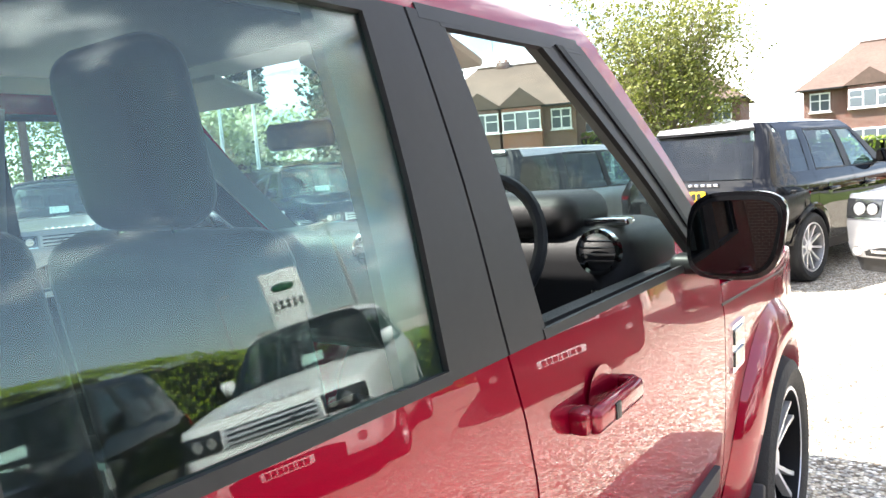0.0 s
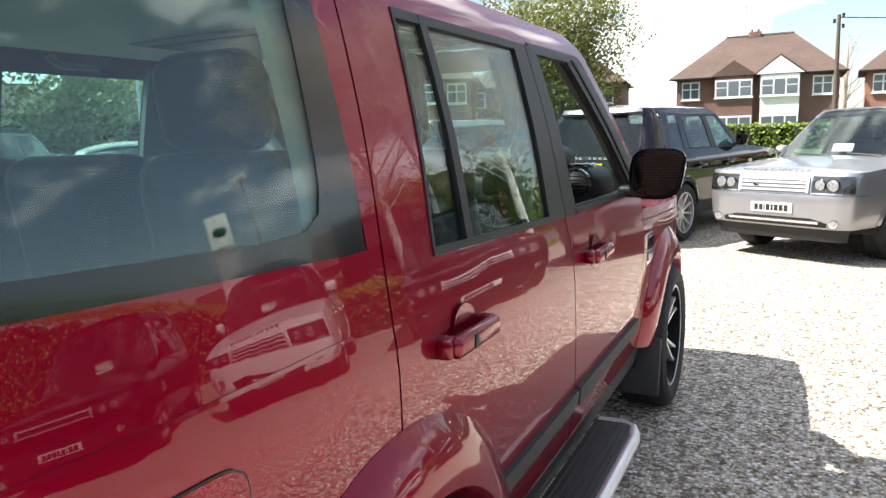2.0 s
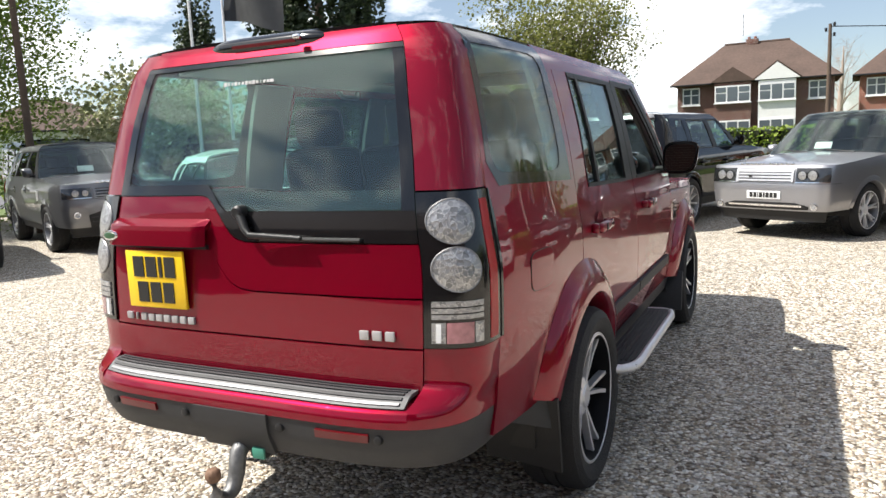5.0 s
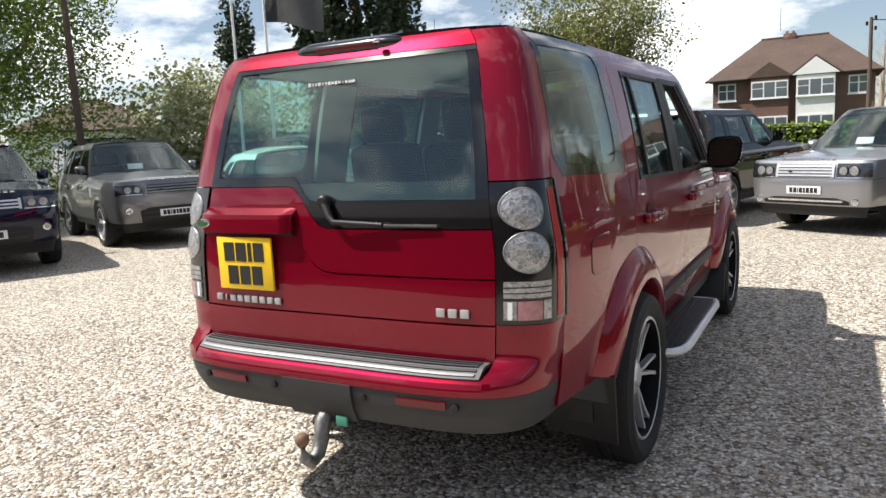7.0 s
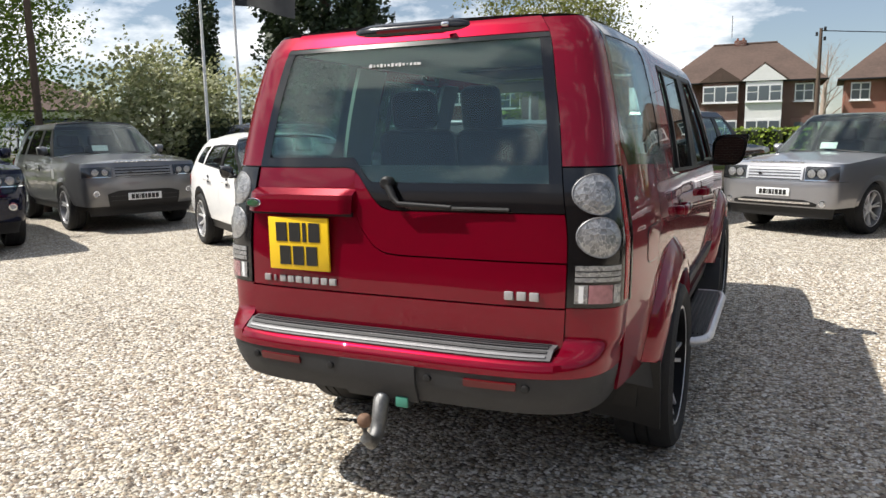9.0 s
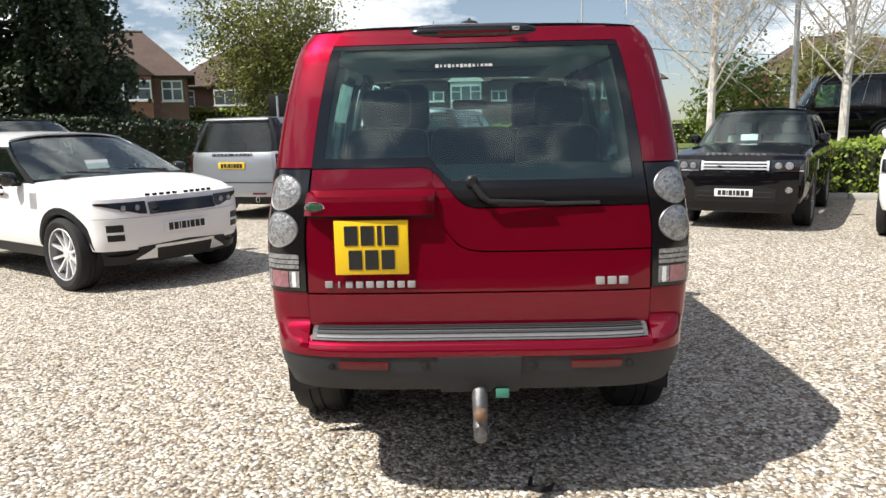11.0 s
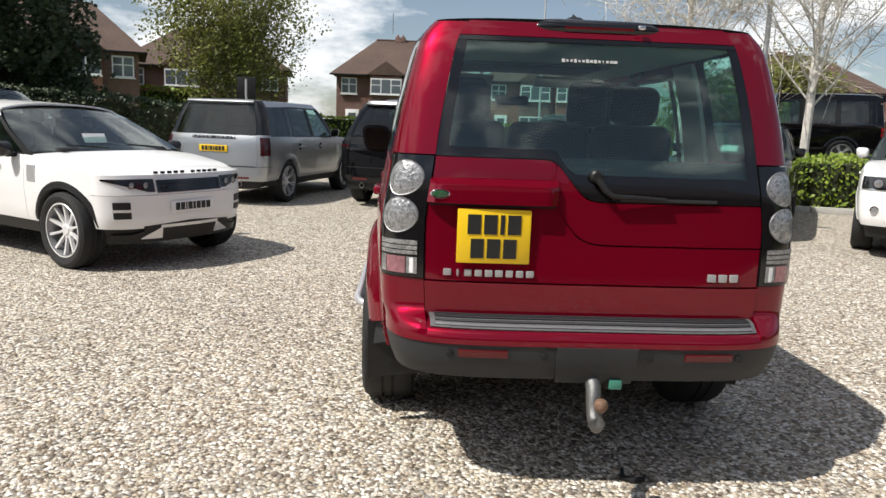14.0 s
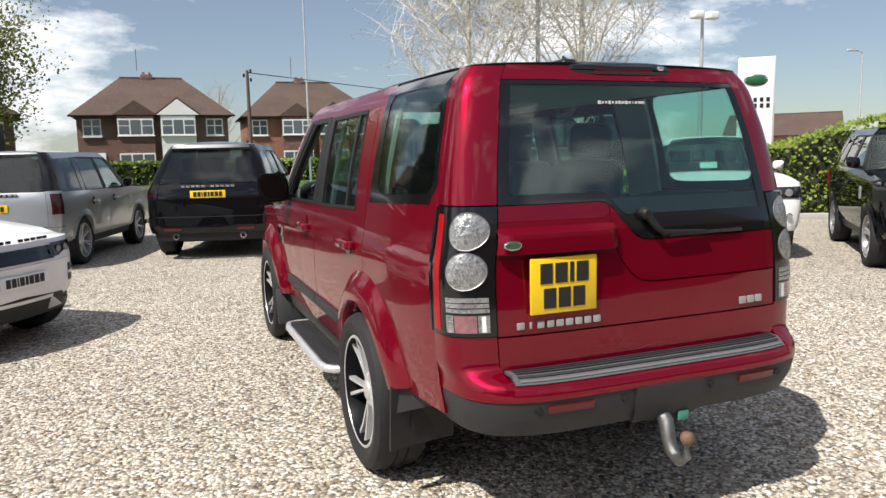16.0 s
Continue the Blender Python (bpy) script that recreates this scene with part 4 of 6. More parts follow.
def other_suv(name, m, label, body, P, front, rear, style="seven", roof=None, interior=None, group="parked cars on the gravel", trim=None, face=ALLOY):
    car = thing(name, m, label, "car", group)
    for sg in (1, -1):
        q, rd, fd = flank(P, car, body, sg)
        handles(P, car, (rd, fd), sg, body, (1.42, 2.38), 0.98)
        mirror_part(P, car, sg, GLOSSBLACK if trim else body, MIRRORGLASS, P["windows"][2][2] - 0.02, P.get("mz", 1.22), 0.78)
        part("sill", side_patch(P, sg, P["wr"] + 0.36, P["wf"] - 0.36, 0.30, P["sill"], off=-0.01, nu=10, nv=2), trim or SATIN, car)
        part("wing_vent", side_patch(P, sg, P["A"] + 0.06, P["A"] + 0.2, 0.82, 0.98, off=0.005, nu=2, nv=2), ALLOY, car)
    if trim:
        flares(P, car, trim, 0.07, 0.012)
    else:
        flares(P, car, body, 0.08, 0.014)
    shell_top(P, car, body, roof or body)
    front_face(P, car, body, front)
    rear_face(P, car, body, rear)
    wheels(P, car, style, face, GREYALLOY)
    cabin(P, car, CLOTH, beige=interior)
    part("price_card", boxed((0.1, P["ws"][0] - 0.12, P["ws"][2] + 0.12), (0.26, 0.004, 0.11), 0.0, rot=pose(0, 0, 0, 30)), WHITEINK, car)
    return car


def front_at(px, py, heading, P, k=1.0):
    """The pose that puts the middle of a car's front axle at a place of the plan, nose towards heading in degrees."""
    d = Vector((math.cos(radians(heading)), math.sin(radians(heading)), 0))
    o = Vector((px, py, 0)) - d * P["wf"] * k
    return pose(o.x, o.y, 0, 0, 0, heading - 90) @ Matrix.Scale(k, 4)


def rear_at(px, py, heading, P, k=1.0):
    d = Vector((math.cos(radians(heading)), math.sin(radians(heading)), 0))
    o = Vector((px, py, 0)) - d * P["wr"] * k
    return pose(o.x, o.y, 0, 0, 0, heading - 90) @ Matrix.Scale(k, 4)


FULLSIZE = generic({"crown": 0.035, "edge": 1.76, "top": [(0.5, 1.66), (1.5, 1.69), (3, 1.67)], "prof": [(0.3, 0.88), (0.5, 0.95), (0.75, 0.975), (1.0, 0.97), (1.12, 0.95), (1.2, 0.92), (1.5, 0.83), (1.67, 0.76), (1.76, 0.68)],
                    "dpillar": GLOSSBLACK, "cpillar": GLOSSBLACK, "yr": [(0.4, 0.28), (1.1, 0.32), (1.76, 0.5)], "ws": (3.2, 2.55, 1.15, 1.73), "windows": [(0.5, 0.68, 1.05, 1.1, DARKPANE), (1.2, 1.26, 2.0, 1.98, DARKPANE), (2.1, 2.07, 2.95, 2.5, PANE)],
                    "bonnet": [(2.9, 1.16), (3.6, 1.12), (4.42, 1.05)], "front": [(0.3, 0.26), (0.5, 0.32), (0.75, 0.33), (0.95, 0.3), (1.1, 0.24)], "nf": 5.0})
SPORT = generic({"edge": 1.74, "bonnet": [(2.9, 1.19), (3.6, 1.165), (4.42, 1.09)], "belt": [(0.3, 1.21), (3.2, 1.18)], "ws": (3.1, 2.45, 1.19, 1.70), "nf": 4.6, "mz": 1.28,
                 "front": [(0.3, 0.24), (0.5, 0.32), (0.75, 0.33), (0.95, 0.31), (1.1, 0.26)], "top": [(0.5, 1.63), (1.5, 1.66), (3, 1.65)], "yr": [(0.4, 0.28), (1.0, 0.30), (1.18, 0.35), (1.74, 0.68)], "crown": 0.06,
                 "prof": [(0.3, 0.86), (0.5, 0.93), (0.75, 0.958), (1.0, 0.955), (1.08, 0.94), (1.18, 0.89), (1.5, 0.775), (1.66, 0.70), (1.74, 0.62)],
                 "windows": [(0.62, 0.90, 1.05, 1.12, DARKPANE), (1.2, 1.28, 1.95, 1.93, DARKPANE), (2.1, 2.07, 2.85, 2.42, PANE)]})
COUPE = generic({"L": 4.28, "wr": 0.86, "wf": 3.52, "yf": 3.90, "crown": 0.10, "edge": 1.52, "top": [(0.4, 1.40), (1.5, 1.45), (3, 1.44)], "belt": [(0.3, 1.20), (3.2, 1.06)],
                 "prof": [(0.3, 0.87), (0.5, 0.93), (0.75, 0.95), (1.0, 0.94), (1.1, 0.90), (1.3, 0.83), (1.45, 0.74), (1.52, 0.66)],
                 "yr": [(0.4, 0.25), (1.1, 0.3), (1.52, 0.6)], "rear": [(0.3, 0.2), (1.1, 0.24), (1.52, 0.2)], "mz": 1.12, "taper_f": (3.3, 0.20), "nf": 2.3,
                 "bonnet": [(2.6, 1.10), (3.2, 1.06), (3.7, 0.985), (3.92, 0.93)], "ws": (2.95, 2.1, 1.11, 1.48), "A": 2.92, "C": [(0.6, 0.98), (1.1, 1.0), (1.6, 1.1)], "B": [(0.5, 1.95), (1.6, 1.9)],
                 "windows": [(0.45, 0.7, 0.9, 1.0, DARKPANE), (1.0, 1.1, 1.85, 1.83, DARKPANE), (1.95, 1.92, 2.75, 2.12, PANE)], "taper_r": (0.8, 0.07)})
BOXY = generic({"L": 4.6, "edge": 1.95, "top": [(0.5, 1.80), (3, 1.80)], "prof": [(0.3, 0.82), (0.5, 0.88), (1.1, 0.89), (1.2, 0.88), (1.8, 0.80), (1.95, 0.74)], "nf": 8.0, "nr": 8.0,
                "yr": [(0.4, 0.2), (1.9, 0.26)], "ws": (2.95, 2.65, 1.2, 1.9), "bonnet": [(2.9, 1.2), (4.42, 1.12)], "yf": 4.3,
                "windows": [(0.4, 0.45, 1.05, 1.1, DARKPANE), (1.2, 1.22, 2.0, 1.98, DARKPANE), (2.1, 2.08, 2.8, 2.6, PANE)], "A": 3.0})


# ---- the red car ----
DISCO = dict(L=4.72, sill=0.45, edge=1.845, crown=0.04, bcrown=0.04, rad=0.38, rim=0.27, arch=0.47, sill_rear=0.53, flare_end=163, track=0.80, wr=1.08, wf=3.965,
             taper_r=(0.8, 0.082), taper_f=(4.0, 0.08), nf=4.5, nr=4.1, yf=4.42,
             prof=[(0.36, 0.80), (0.5, 0.835), (0.65, 0.855), (0.85, 0.865), (1.0, 0.867), (1.085, 0.866), (1.12, 0.861), (1.18, 0.850), (1.25, 0.838), (1.31, 0.828), (1.40, 0.814), (1.5, 0.795), (1.62, 0.766), (1.74, 0.734), (1.79, 0.714), (1.82, 0.691), (1.845, 0.655)],
             apillar=RED, yr=[(0.4, 0.22), (0.85, 0.25), (1.3, 0.262), (1.6, 0.295), (1.84, 0.34)], front=[(0.3, 0.22), (0.5, 0.28), (0.75, 0.29), (0.95, 0.27), (1.1, 0.24)],
             rear=[(0.5, 0.2), (0.84, 0.22), (1.0, 0.215), (1.2, 0.203), (1.33, 0.180), (1.6, 0.144), (1.77, 0.118), (1.84, 0.09)],
             belt=[(0.26, 1.43), (0.295, 1.40), (0.345, 1.328), (1.06, 1.300), (1.16, 1.262), (1.3, 1.25), (2.1, 1.226), (3.1, 1.215)], top=[(0.5, 1.745), (3, 1.745)], bonnet=[(3.0, 1.19), (3.3, 1.13), (4.42, 1.08)],
             C=[(0.6, 1.09), (1.1, 1.09), (1.75, 1.14)], B=[(0.5, 2.27), (1.2, 2.19), (1.75, 2.14)], A=3.34,
             windows=[(0.268, 0.358, 1.06, 1.055, PANE), (1.29, 1.34, 2.035, 2.04, PANE), (2.30, 2.22, 3.28, 2.72, None)], ws=(3.44, 2.80, 1.2, 1.79),
             qtop=lambda y: 1.825)


QUARTER = (((0.366, 1.832), (0.40, 1.785)), ((0.294, 1.42), (0.328, 1.45)), ((0.293, 1.40), (0.330, 1.41)), ((0.303, 1.382), (0.345, 1.383)), ((0.345, 1.322), (0.37, 1.368)), ((0.42, 1.322), (0.42, 1.362)),
           ((0.85, 1.305), (0.82, 1.346)), ((0.98, 1.298), (0.90, 1.350)), ((1.05, 1.297), (0.94, 1.372)), ((1.056, 1.36), (0.956, 1.42)), ((1.058, 1.78), (0.985, 1.74)), ((1.055, 1.832), (0.96, 1.782)), ((0.9, 1.832), (0.9, 1.79)), ((0.366, 1.832), (0.40, 1.785)))


def quarter_ring(P, sg):
    n = len(QUARTER) - 1
    def fn(u, v):
        k = min(n - 1, int(u * n))
        f = u * n - k
        a, b = QUARTER[k], QUARTER[k + 1]
        y, z = [lerp(lerp(a[0][i], b[0][i], f), lerp(a[1][i], b[1][i], f), v) for i in (0, 1)]
        return (sg * (X(P, y, z) + 0.0012), y, z)
    return sheet(fn, n * 8, 3, 0.002, (sg, 0, 0))


def red_car():
    P = DISCO
    car = thing("suv_car", pose(0, -0.015, 0), "metallic dark red five-door estate off-roader parked on gravel, driver's window open", "car")
    sides = {}
    for sg in (1, -1):
        q, rd, fd = flank(P, car, RED, sg)
        sides[sg] = (q, rd, fd)
        # flush ceramic border round the quarter window, cut off at its lower rear corner
        part("window_border", quarter_ring(P, sg), GLOSSBLACK, q, "black border of the quarter window")
        part("door_frame_top", side_patch(P, sg, 2.17, 2.74, 1.732, 1.756, off=0.003, nu=8, nv=2, thick=0.012), SATIN, fd)
        part("front_frame", side_patch(P, sg, lambda z: lerp(3.17, 2.53, (z - 1.25) / 0.5), lambda z: lerp(3.35, 2.745, (z - 1.25) / 0.5), 1.225, 1.745, off=0.003, nu=3, nv=8, thick=0.012), SATIN, fd)
        part("window_run", side_patch(P, sg, lambda z: lerp(3.215, 2.60, (z - 1.25) / 0.5), lambda z: lerp(3.24, 2.63, (z - 1.25) / 0.5), 1.225, 1.735, off=0.008, nu=2, nv=8, thick=0.01), MATTE, fd)
        part("pillar_inner_trim", side_patch(P, sg, lambda z: lerp(3.27, 2.64, (z - 1.25) / 0.5), lambda z: lerp(3.40, 2.78, (z - 1.25) / 0.5), 1.2, 1.76, off=-0.05, nu=3, nv=8, thick=0.02), PILLARTRIM, car)
        part("door_top_trim", side_patch(P, sg, 2.28, 3.3, lambda y: interp(P["belt"], y) - 0.03, lambda y: interp(P["belt"], y) + 0.008, off=-0.035, nu=10, nv=2, thick=0.06), DASH, fd)
        # division bar in the rear door's window
        part("window_divider", side_patch(P, sg, 1.455, lambda z: lerp(1.492, 1.488, (z - 1.25) / 0.5), lambda y: interp(P["belt"], y), 1.745, off=0.004, nu=2, nv=8), SATIN, rd)
        # handles with scooped cups
        for d, y in ((rd, 1.36), (fd, 2.46)):
            part("handle_cup", side_disc(P, sg, y + 0.01, 1.075, 0.062, 0.002), RED, d)
            hb = part("door_handle", boxed((sg * (X(P, y, 1.075) + 0.032), y, 1.072), (0.03, 0.22, 0.046), 0.014, 3), RED, d)
            part("handle_foot", boxed((sg * (X(P, y, 1.075) + 0.012), y - 0.1, 1.072), (0.04, 0.05, 0.045), 0.012, 2), RED, hb)
            part("handle_foot", boxed((sg * (X(P, y, 1.075) + 0.012), y + 0.11, 1.072), (0.04, 0.03, 0.04), 0.010, 2), RED, hb)
            part("handle_sensor", boxed((sg * (X(P, y, 1.075) + 0.048), y - 0.03, 1.072), (0.004, 0.022, 0.03), 0.002), SATIN, hb)
        # rubbing strips, sills, running boards
        for d, a, b in ((rd, 1.56, 2.255), (fd, 2.275, 3.24)):
            part("rubbing_strip", side_patch(P, sg, a, b, 0.585, 0.645, off=0.016, nu=8, nv=3, thick=0.018), PLASTIC, d)
        part("sill", side_patch(P, sg, 1.45, 3.6, 0.36, 0.455, off=0.0, nu=10, nv=3), PLASTIC, car)
        rb = part("running_board", boxed((sg * 0.925, 2.01, 0.405), (0.17, 1.14, 0.035), 0.012, 2), PLASTIC, car, "black ribbed running board with a silver edge")
        for k in range(6):
            part("tread_rib", boxed((sg * (0.865 + k * 0.022), 2.01, 0.425), (0.009, 1.06, 0.008), 0.002, 1), SATIN, rb)
        y0, y1 = 1.43, 2.60
        part("silver_edge", tubed([(sg * 0.87, y0 - 0.02, 0.40), (sg * 0.95, y0 - 0.015, 0.402), (sg * 0.99, y0 + 0.025, 0.405), (sg * 1.005, y0 + 0.10, 0.407), (sg * 1.005, y1 - 0.14, 0.407), (sg * 0.985, y1 - 0.04, 0.405), (sg * 0.93, y1, 0.402), (sg * 0.85, y1, 0.40)], 0.022, 12), ALLOY, rb)
        # wing vent
        v = part("wing_vent", side_patch(P, sg, 3.40, 3.54, 0.86, 1.0, off=0.006, nu=3, nv=3), CHROME, car)
        for k in range(2):
            part("vent_slot", side_patch(P, sg, 3.415, 3.525, 0.875 + k * 0.065, 0.92 + k * 0.065, off=0.010, nu=2, nv=1), GLOSSBLACK, v)
        part("bonnet_shut_line", side_patch(P, sg, 3.32, 4.4, lambda y: interp(P["bonnet"], y) - 0.055, lambda y: interp(P["bonnet"], y) - 0.047, off=0.001, nu=10, nv=1, thick=0.002), INK, car)
        part("crease_line", side_patch(P, sg, 0.28, 1.08, 1.165, 1.172, off=0.002, nu=10, nv=1, thick=0.004), RED, q)
        mirror_part(P, car, sg, GLOSSBLACK, MIRRORGLASS, 3.06, 1.305)
        # roof bars
        part("roof_bar", tubed([(sg * 0.56, 0.55, 1.845), (sg * 0.56, 0.62, 1.862), (sg * 0.575, 1.4, 1.866), (sg * 0.575, 2.3, 1.852), (sg * 0.57, 2.42, 1.83)], 0.011, 8), SATIN, car)
        part("mud_flap", sheet(lambda u, v, sg=sg: (sg * lerp(0.62, 0.895, u), lerp(0.635, 0.60, v) - 0.05 * (1 - u) ** 2, lerp(0.235 + 0.05 * (1 - u), 0.53, v)), 8, 6, 0.02, (0, -1, 0)), SATIN, car)
        part("mud_flap", boxed((sg * 0.80, 3.51, 0.34), (0.24, 0.03, 0.28), 0.01, 2, pose(0, 0, 0, -14)), PLASTIC, car)
    # fuel flap, a panel with a groove round it
    def flap(off, m):
        def fn(u, v):
            a, b = 2 * u - 1, 2 * v - 1
            k = 1 - 0.15 * (abs(a) ** 4) * (abs(b) ** 4)
            y, z = 0.585 + (0.108 * a * k) * m, 1.015 + (0.070 * b * k) * m
            return (X(P, y, z) + off, y, z)
        return sheet(fn, 12, 12, 0.003, (1, 0, 0))
    ff = part("fuel_flap_groove", flap(0.0012, 1.0), INK, sides[1][0])
    part("fuel_flap", flap(0.0022, 0.965), RED, sides[1][0])
    flares(P, car, RED, 0.15, 0.058)
    shell_top(P, car, RED, GLOSSBLACK)
    front_face(P, car, RED, {"grille": (0.80, 0.98), "bars": 3, "fog": 0.5, "plate_z": 0.58, "low": PLASTIC})
    wheels(P, car, "twin", ALLOY, MATTE)
    rear_end(P, car)
    red_cabin(P, car)
    return car


def rear_end(P, car):
    zb = lambda x: interp([(-0.19, 1.325), (-0.165, 1.318), (-0.14, 1.295), (-0.07, 1.205), (-0.04, 1.18), (0.0, 1.170), (0.7, 1.172)], x)
    seam = lambda x: interp([(-0.16, 1.20), (-0.12, 1.10), (-0.07, 1.035), (-0.03, 1.012), (0.03, 1.005), (0.7, 1.005)], x)
    hw = lambda z: X(P, yr(P, z), z)
    zs = lambda s: zb(s * 0.76)
    ss = lambda s: seam(s * 0.76)
    S1 = 0.79
    gate = part("tailgate", tail_patch(P, -S1, S1, 0.853, lambda s: (ss(s) - 0.004) if s * 0.76 > -0.155 else zs(s) - 0.004, nu=60, nv=10), RED, car, "red split tailgate with an offset step")
    part("tailgate_upper", tail_patch(P, -0.155 / 0.76, S1, lambda s: ss(s) + 0.002, lambda s: zs(s) - 0.004, off=0.002, nu=44, nv=6), RED, gate)
    part("tailgate_lower", tail_patch(P, -S1, S1, 0.69, 0.847, off=0.004, nu=24, nv=4), RED, gate, "drop-down lower tailgate")
    part("gate_backing", tail_patch(P, -0.98, 0.98, 0.55, 1.33, off=-0.03, nu=24, nv=6), SATIN, car)
    g = part("rear_window", tail_patch(P, -S1, S1, zs, 1.785, off=0.0, nu=48, nv=10, thick=0.005), PANE, gate, "tinted rear window")
    # ceramic black border of the pane
    for a, b in ((-S1, -0.735), (0.735, S1)):
        part("window_border", tail_patch(P, a, b, lambda s: zs(s), 1.785, off=0.0025, nu=4, nv=12, thick=0.002), GLOSSBLACK, g)
    part("window_border", tail_patch(P, -S1, S1, zs, lambda s: max(zs(s) + 0.03, 1.27 if s > -0.2 else 1.36), off=0.003, nu=48, nv=4, thick=0.002), GLOSSBLACK, g)
    part("window_border", tail_patch(P, -S1, S1, 1.768, 1.785, off=0.003, nu=24, nv=1, thick=0.002), GLOSSBLACK, g)
    part("gate_header", tail_patch(P, -S1, S1, 1.788, 1.845, off=0.004, nu=24, nv=4), RED, gate)
    # writing along the top of the pane, drawn as bars
    for k, w in enumerate((0.016, 0.009, 0.010, 0.014, 0.009, 0.012, 0.014, 0.015, 0.014, 0.012, 0.004, 0.012, 0.014, 0.02)):
        c = tail(P, (-0.135 + k * 0.0148) / 0.68, 1.70, 0.004)
        part("window_letter_bar", boxed((c.x, c.y, c.z), (w * 0.8, 0.003, 0.010 if k not in (0, 3, 6, 8) else 0.014), rot=pose(0, 0, 0, -16)), FAINTINK, g, smooth=0)
    # spoiler with the high stop lamp
    def lip(u, v):
        s = lerp(-0.42, 0.42, u)
        e = max(0.0, 1 - abs(s / 0.42) ** 7)
        p = tail(P, s, 1.835, 0.0)
        a = lerp(-100, 75, v)
        return (p.x, p.y + 0.035 - (0.058 * math.cos(radians(a)) * (0.35 + 0.65 * e)), 1.830 + 0.037 * math.sin(radians(a)) * (0.25 + 0.75 * e))
    sp = part("roof_spoiler", sheet(lip, 40, 12, 0.015, (0, -1, 0.3)), GLOSSBLACK, gate, "black spoiler lip with a stop lamp")
    part("stop_lamp", sheet(lambda u, v: Vector(lip(lerp(0.25, 0.75, u), lerp(0.50, 0.60, v))) + Vector((0, -0.003, 0)), 16, 2, 0.006, (0, -1, 0)), LENSRED, sp)
    part("washer_nozzle", boxed((0.16, 0.203, 1.835), (0.03, 0.022, 0.018), 0.007, 3), CHROME, sp)
    fin = part("aerial_fin", sheet(lambda u, v: (-0.012 + 0.03 * (2 * u - 1) * (1 - v), 0.60 + lerp(0.0, 0.07, v), 1.90 + 0.045 * v), 4, 4, 0.02, (0, -1, 0)), SATIN, car)
    part("aerial_base", boxed((-0.012, 0.70, 1.90), (0.085, 0.2, 0.05), 0.024, 3), SATIN, fin)
    for sg in (1, -1):
        a, b = sorted((sg * (S1 + 0.004), sg))
        part("d_pillar_corner", tail_patch(P, a, b, 1.328, 1.84, nu=8, nv=12), RED, car)
        # lamp cluster
        lc = part("tail_lamp", tail_patch(P, a, b, 0.858, 1.323, off=0.008, nu=12, nv=10, thick=0.02), GLOSSBLACK, car, "black tail lamp cluster with two round clear lenses")
        y_end = lambda z: yr(P, z) + interp([(0.85, 0.008), (1.24, 0.012), (1.325, 0.0)], z)
        part("lamp_side", side_patch(P, sg, lambda z: yr(P, z) - 0.004, y_end, 0.858, 1.323, off=0.0075, nu=3, nv=16, thick=0.012), GLOSSBLACK, lc)
        for z in (1.236, 1.094):
            def lens(u, v, z=z, sg=sg):
                q = u * 2 * math.pi
                a = radians(67.6) + radians(11.9) * v * math.cos(q)
                return tail(P, sg * math.sin(a), z + 0.067 * v * math.sin(q), 0.010 + 0.009 * (1 - v * v))
            part("round_lens", sheet(lens, 36, 6, 0.0, (sg * 0.4, -1, 0)), FACET, lc, "clear faceted round lens")
            def rim_(u, v, z=z, sg=sg):
                q = u * 2 * math.pi
                a = radians(67.6) + radians(11.9) * (1 + 0.03 * v) * math.cos(q)
                return tail(P, sg * math.sin(a), z + 0.067 * (1 + 0.03 * v) * math.sin(q), 0.013 - 0.004 * v)
            part("lens_rim", sheet(rim_, 36, 2, 0.003, (sg * 0.4, -1, 0)), GREYALLOY, lc)
            for rr in (0.42,):
                def circle(u, v, z=z, sg=sg, rr=rr):
                    q = u * 2 * math.pi
                    f = rr + 0.02 * v
                    a = radians(69.5) + radians(11.9) * f * math.cos(q)
                    return tail(P, sg * math.sin(a), z + 0.067 * f * math.sin(q), 0.0200 - 0.009 * rr * rr)
                part("reflector_ring", sheet(circle, 28, 1, 0.002, (sg * 0.4, -1, 0)), GREYALLOY, lc)
        a, b = sorted((sg * 0.822, sg * 0.985))
        for z0, z1 in ((0.983, 1.0), (0.964, 0.979), (0.946, 0.960)):
            part("reversing_lens", tail_patch(P, a, b, z0, z1, off=0.013, nu=8, nv=1), FACET, lc)
        a, b = sorted((sg * 0.822, sg * 0.872))
        part("clear_lens", tail_patch(P, a, b, 0.873, 0.936, off=0.013, nu=3, nv=2), FACET, lc)
        part("lamp_stripe", tail_patch(P, *sorted((sg * 0.838, sg * 0.856)), 0.876, 0.933, off=0.0145, nu=2, nv=1), PLATEWHITE, lc)
        a, b = sorted((sg * 0.876, sg * 0.962))
        part("fog_lens", tail_patch(P, a, b, 0.873, 0.936, off=0.013, nu=5, nv=2), FOGLENS, lc, "pinkish clear fog lens")
        a, b = sorted((sg * 0.965, sg * 0.985))
        part("clear_lens", tail_patch(P, a, b, 0.873, 0.936, off=0.013, nu=3, nv=2), FACET, lc)
        a, b = sorted((sg * 0.9965, sg * 0.99995))
        part("red_side_lens", tail_patch(P, a, b, 0.872, 1.296, off=0.0115, nu=5, nv=8), REDLENS, lc, "red side marker strip")
    # bumper: red upper lip, ribbed pad, dark lower part
    B = dict(P)
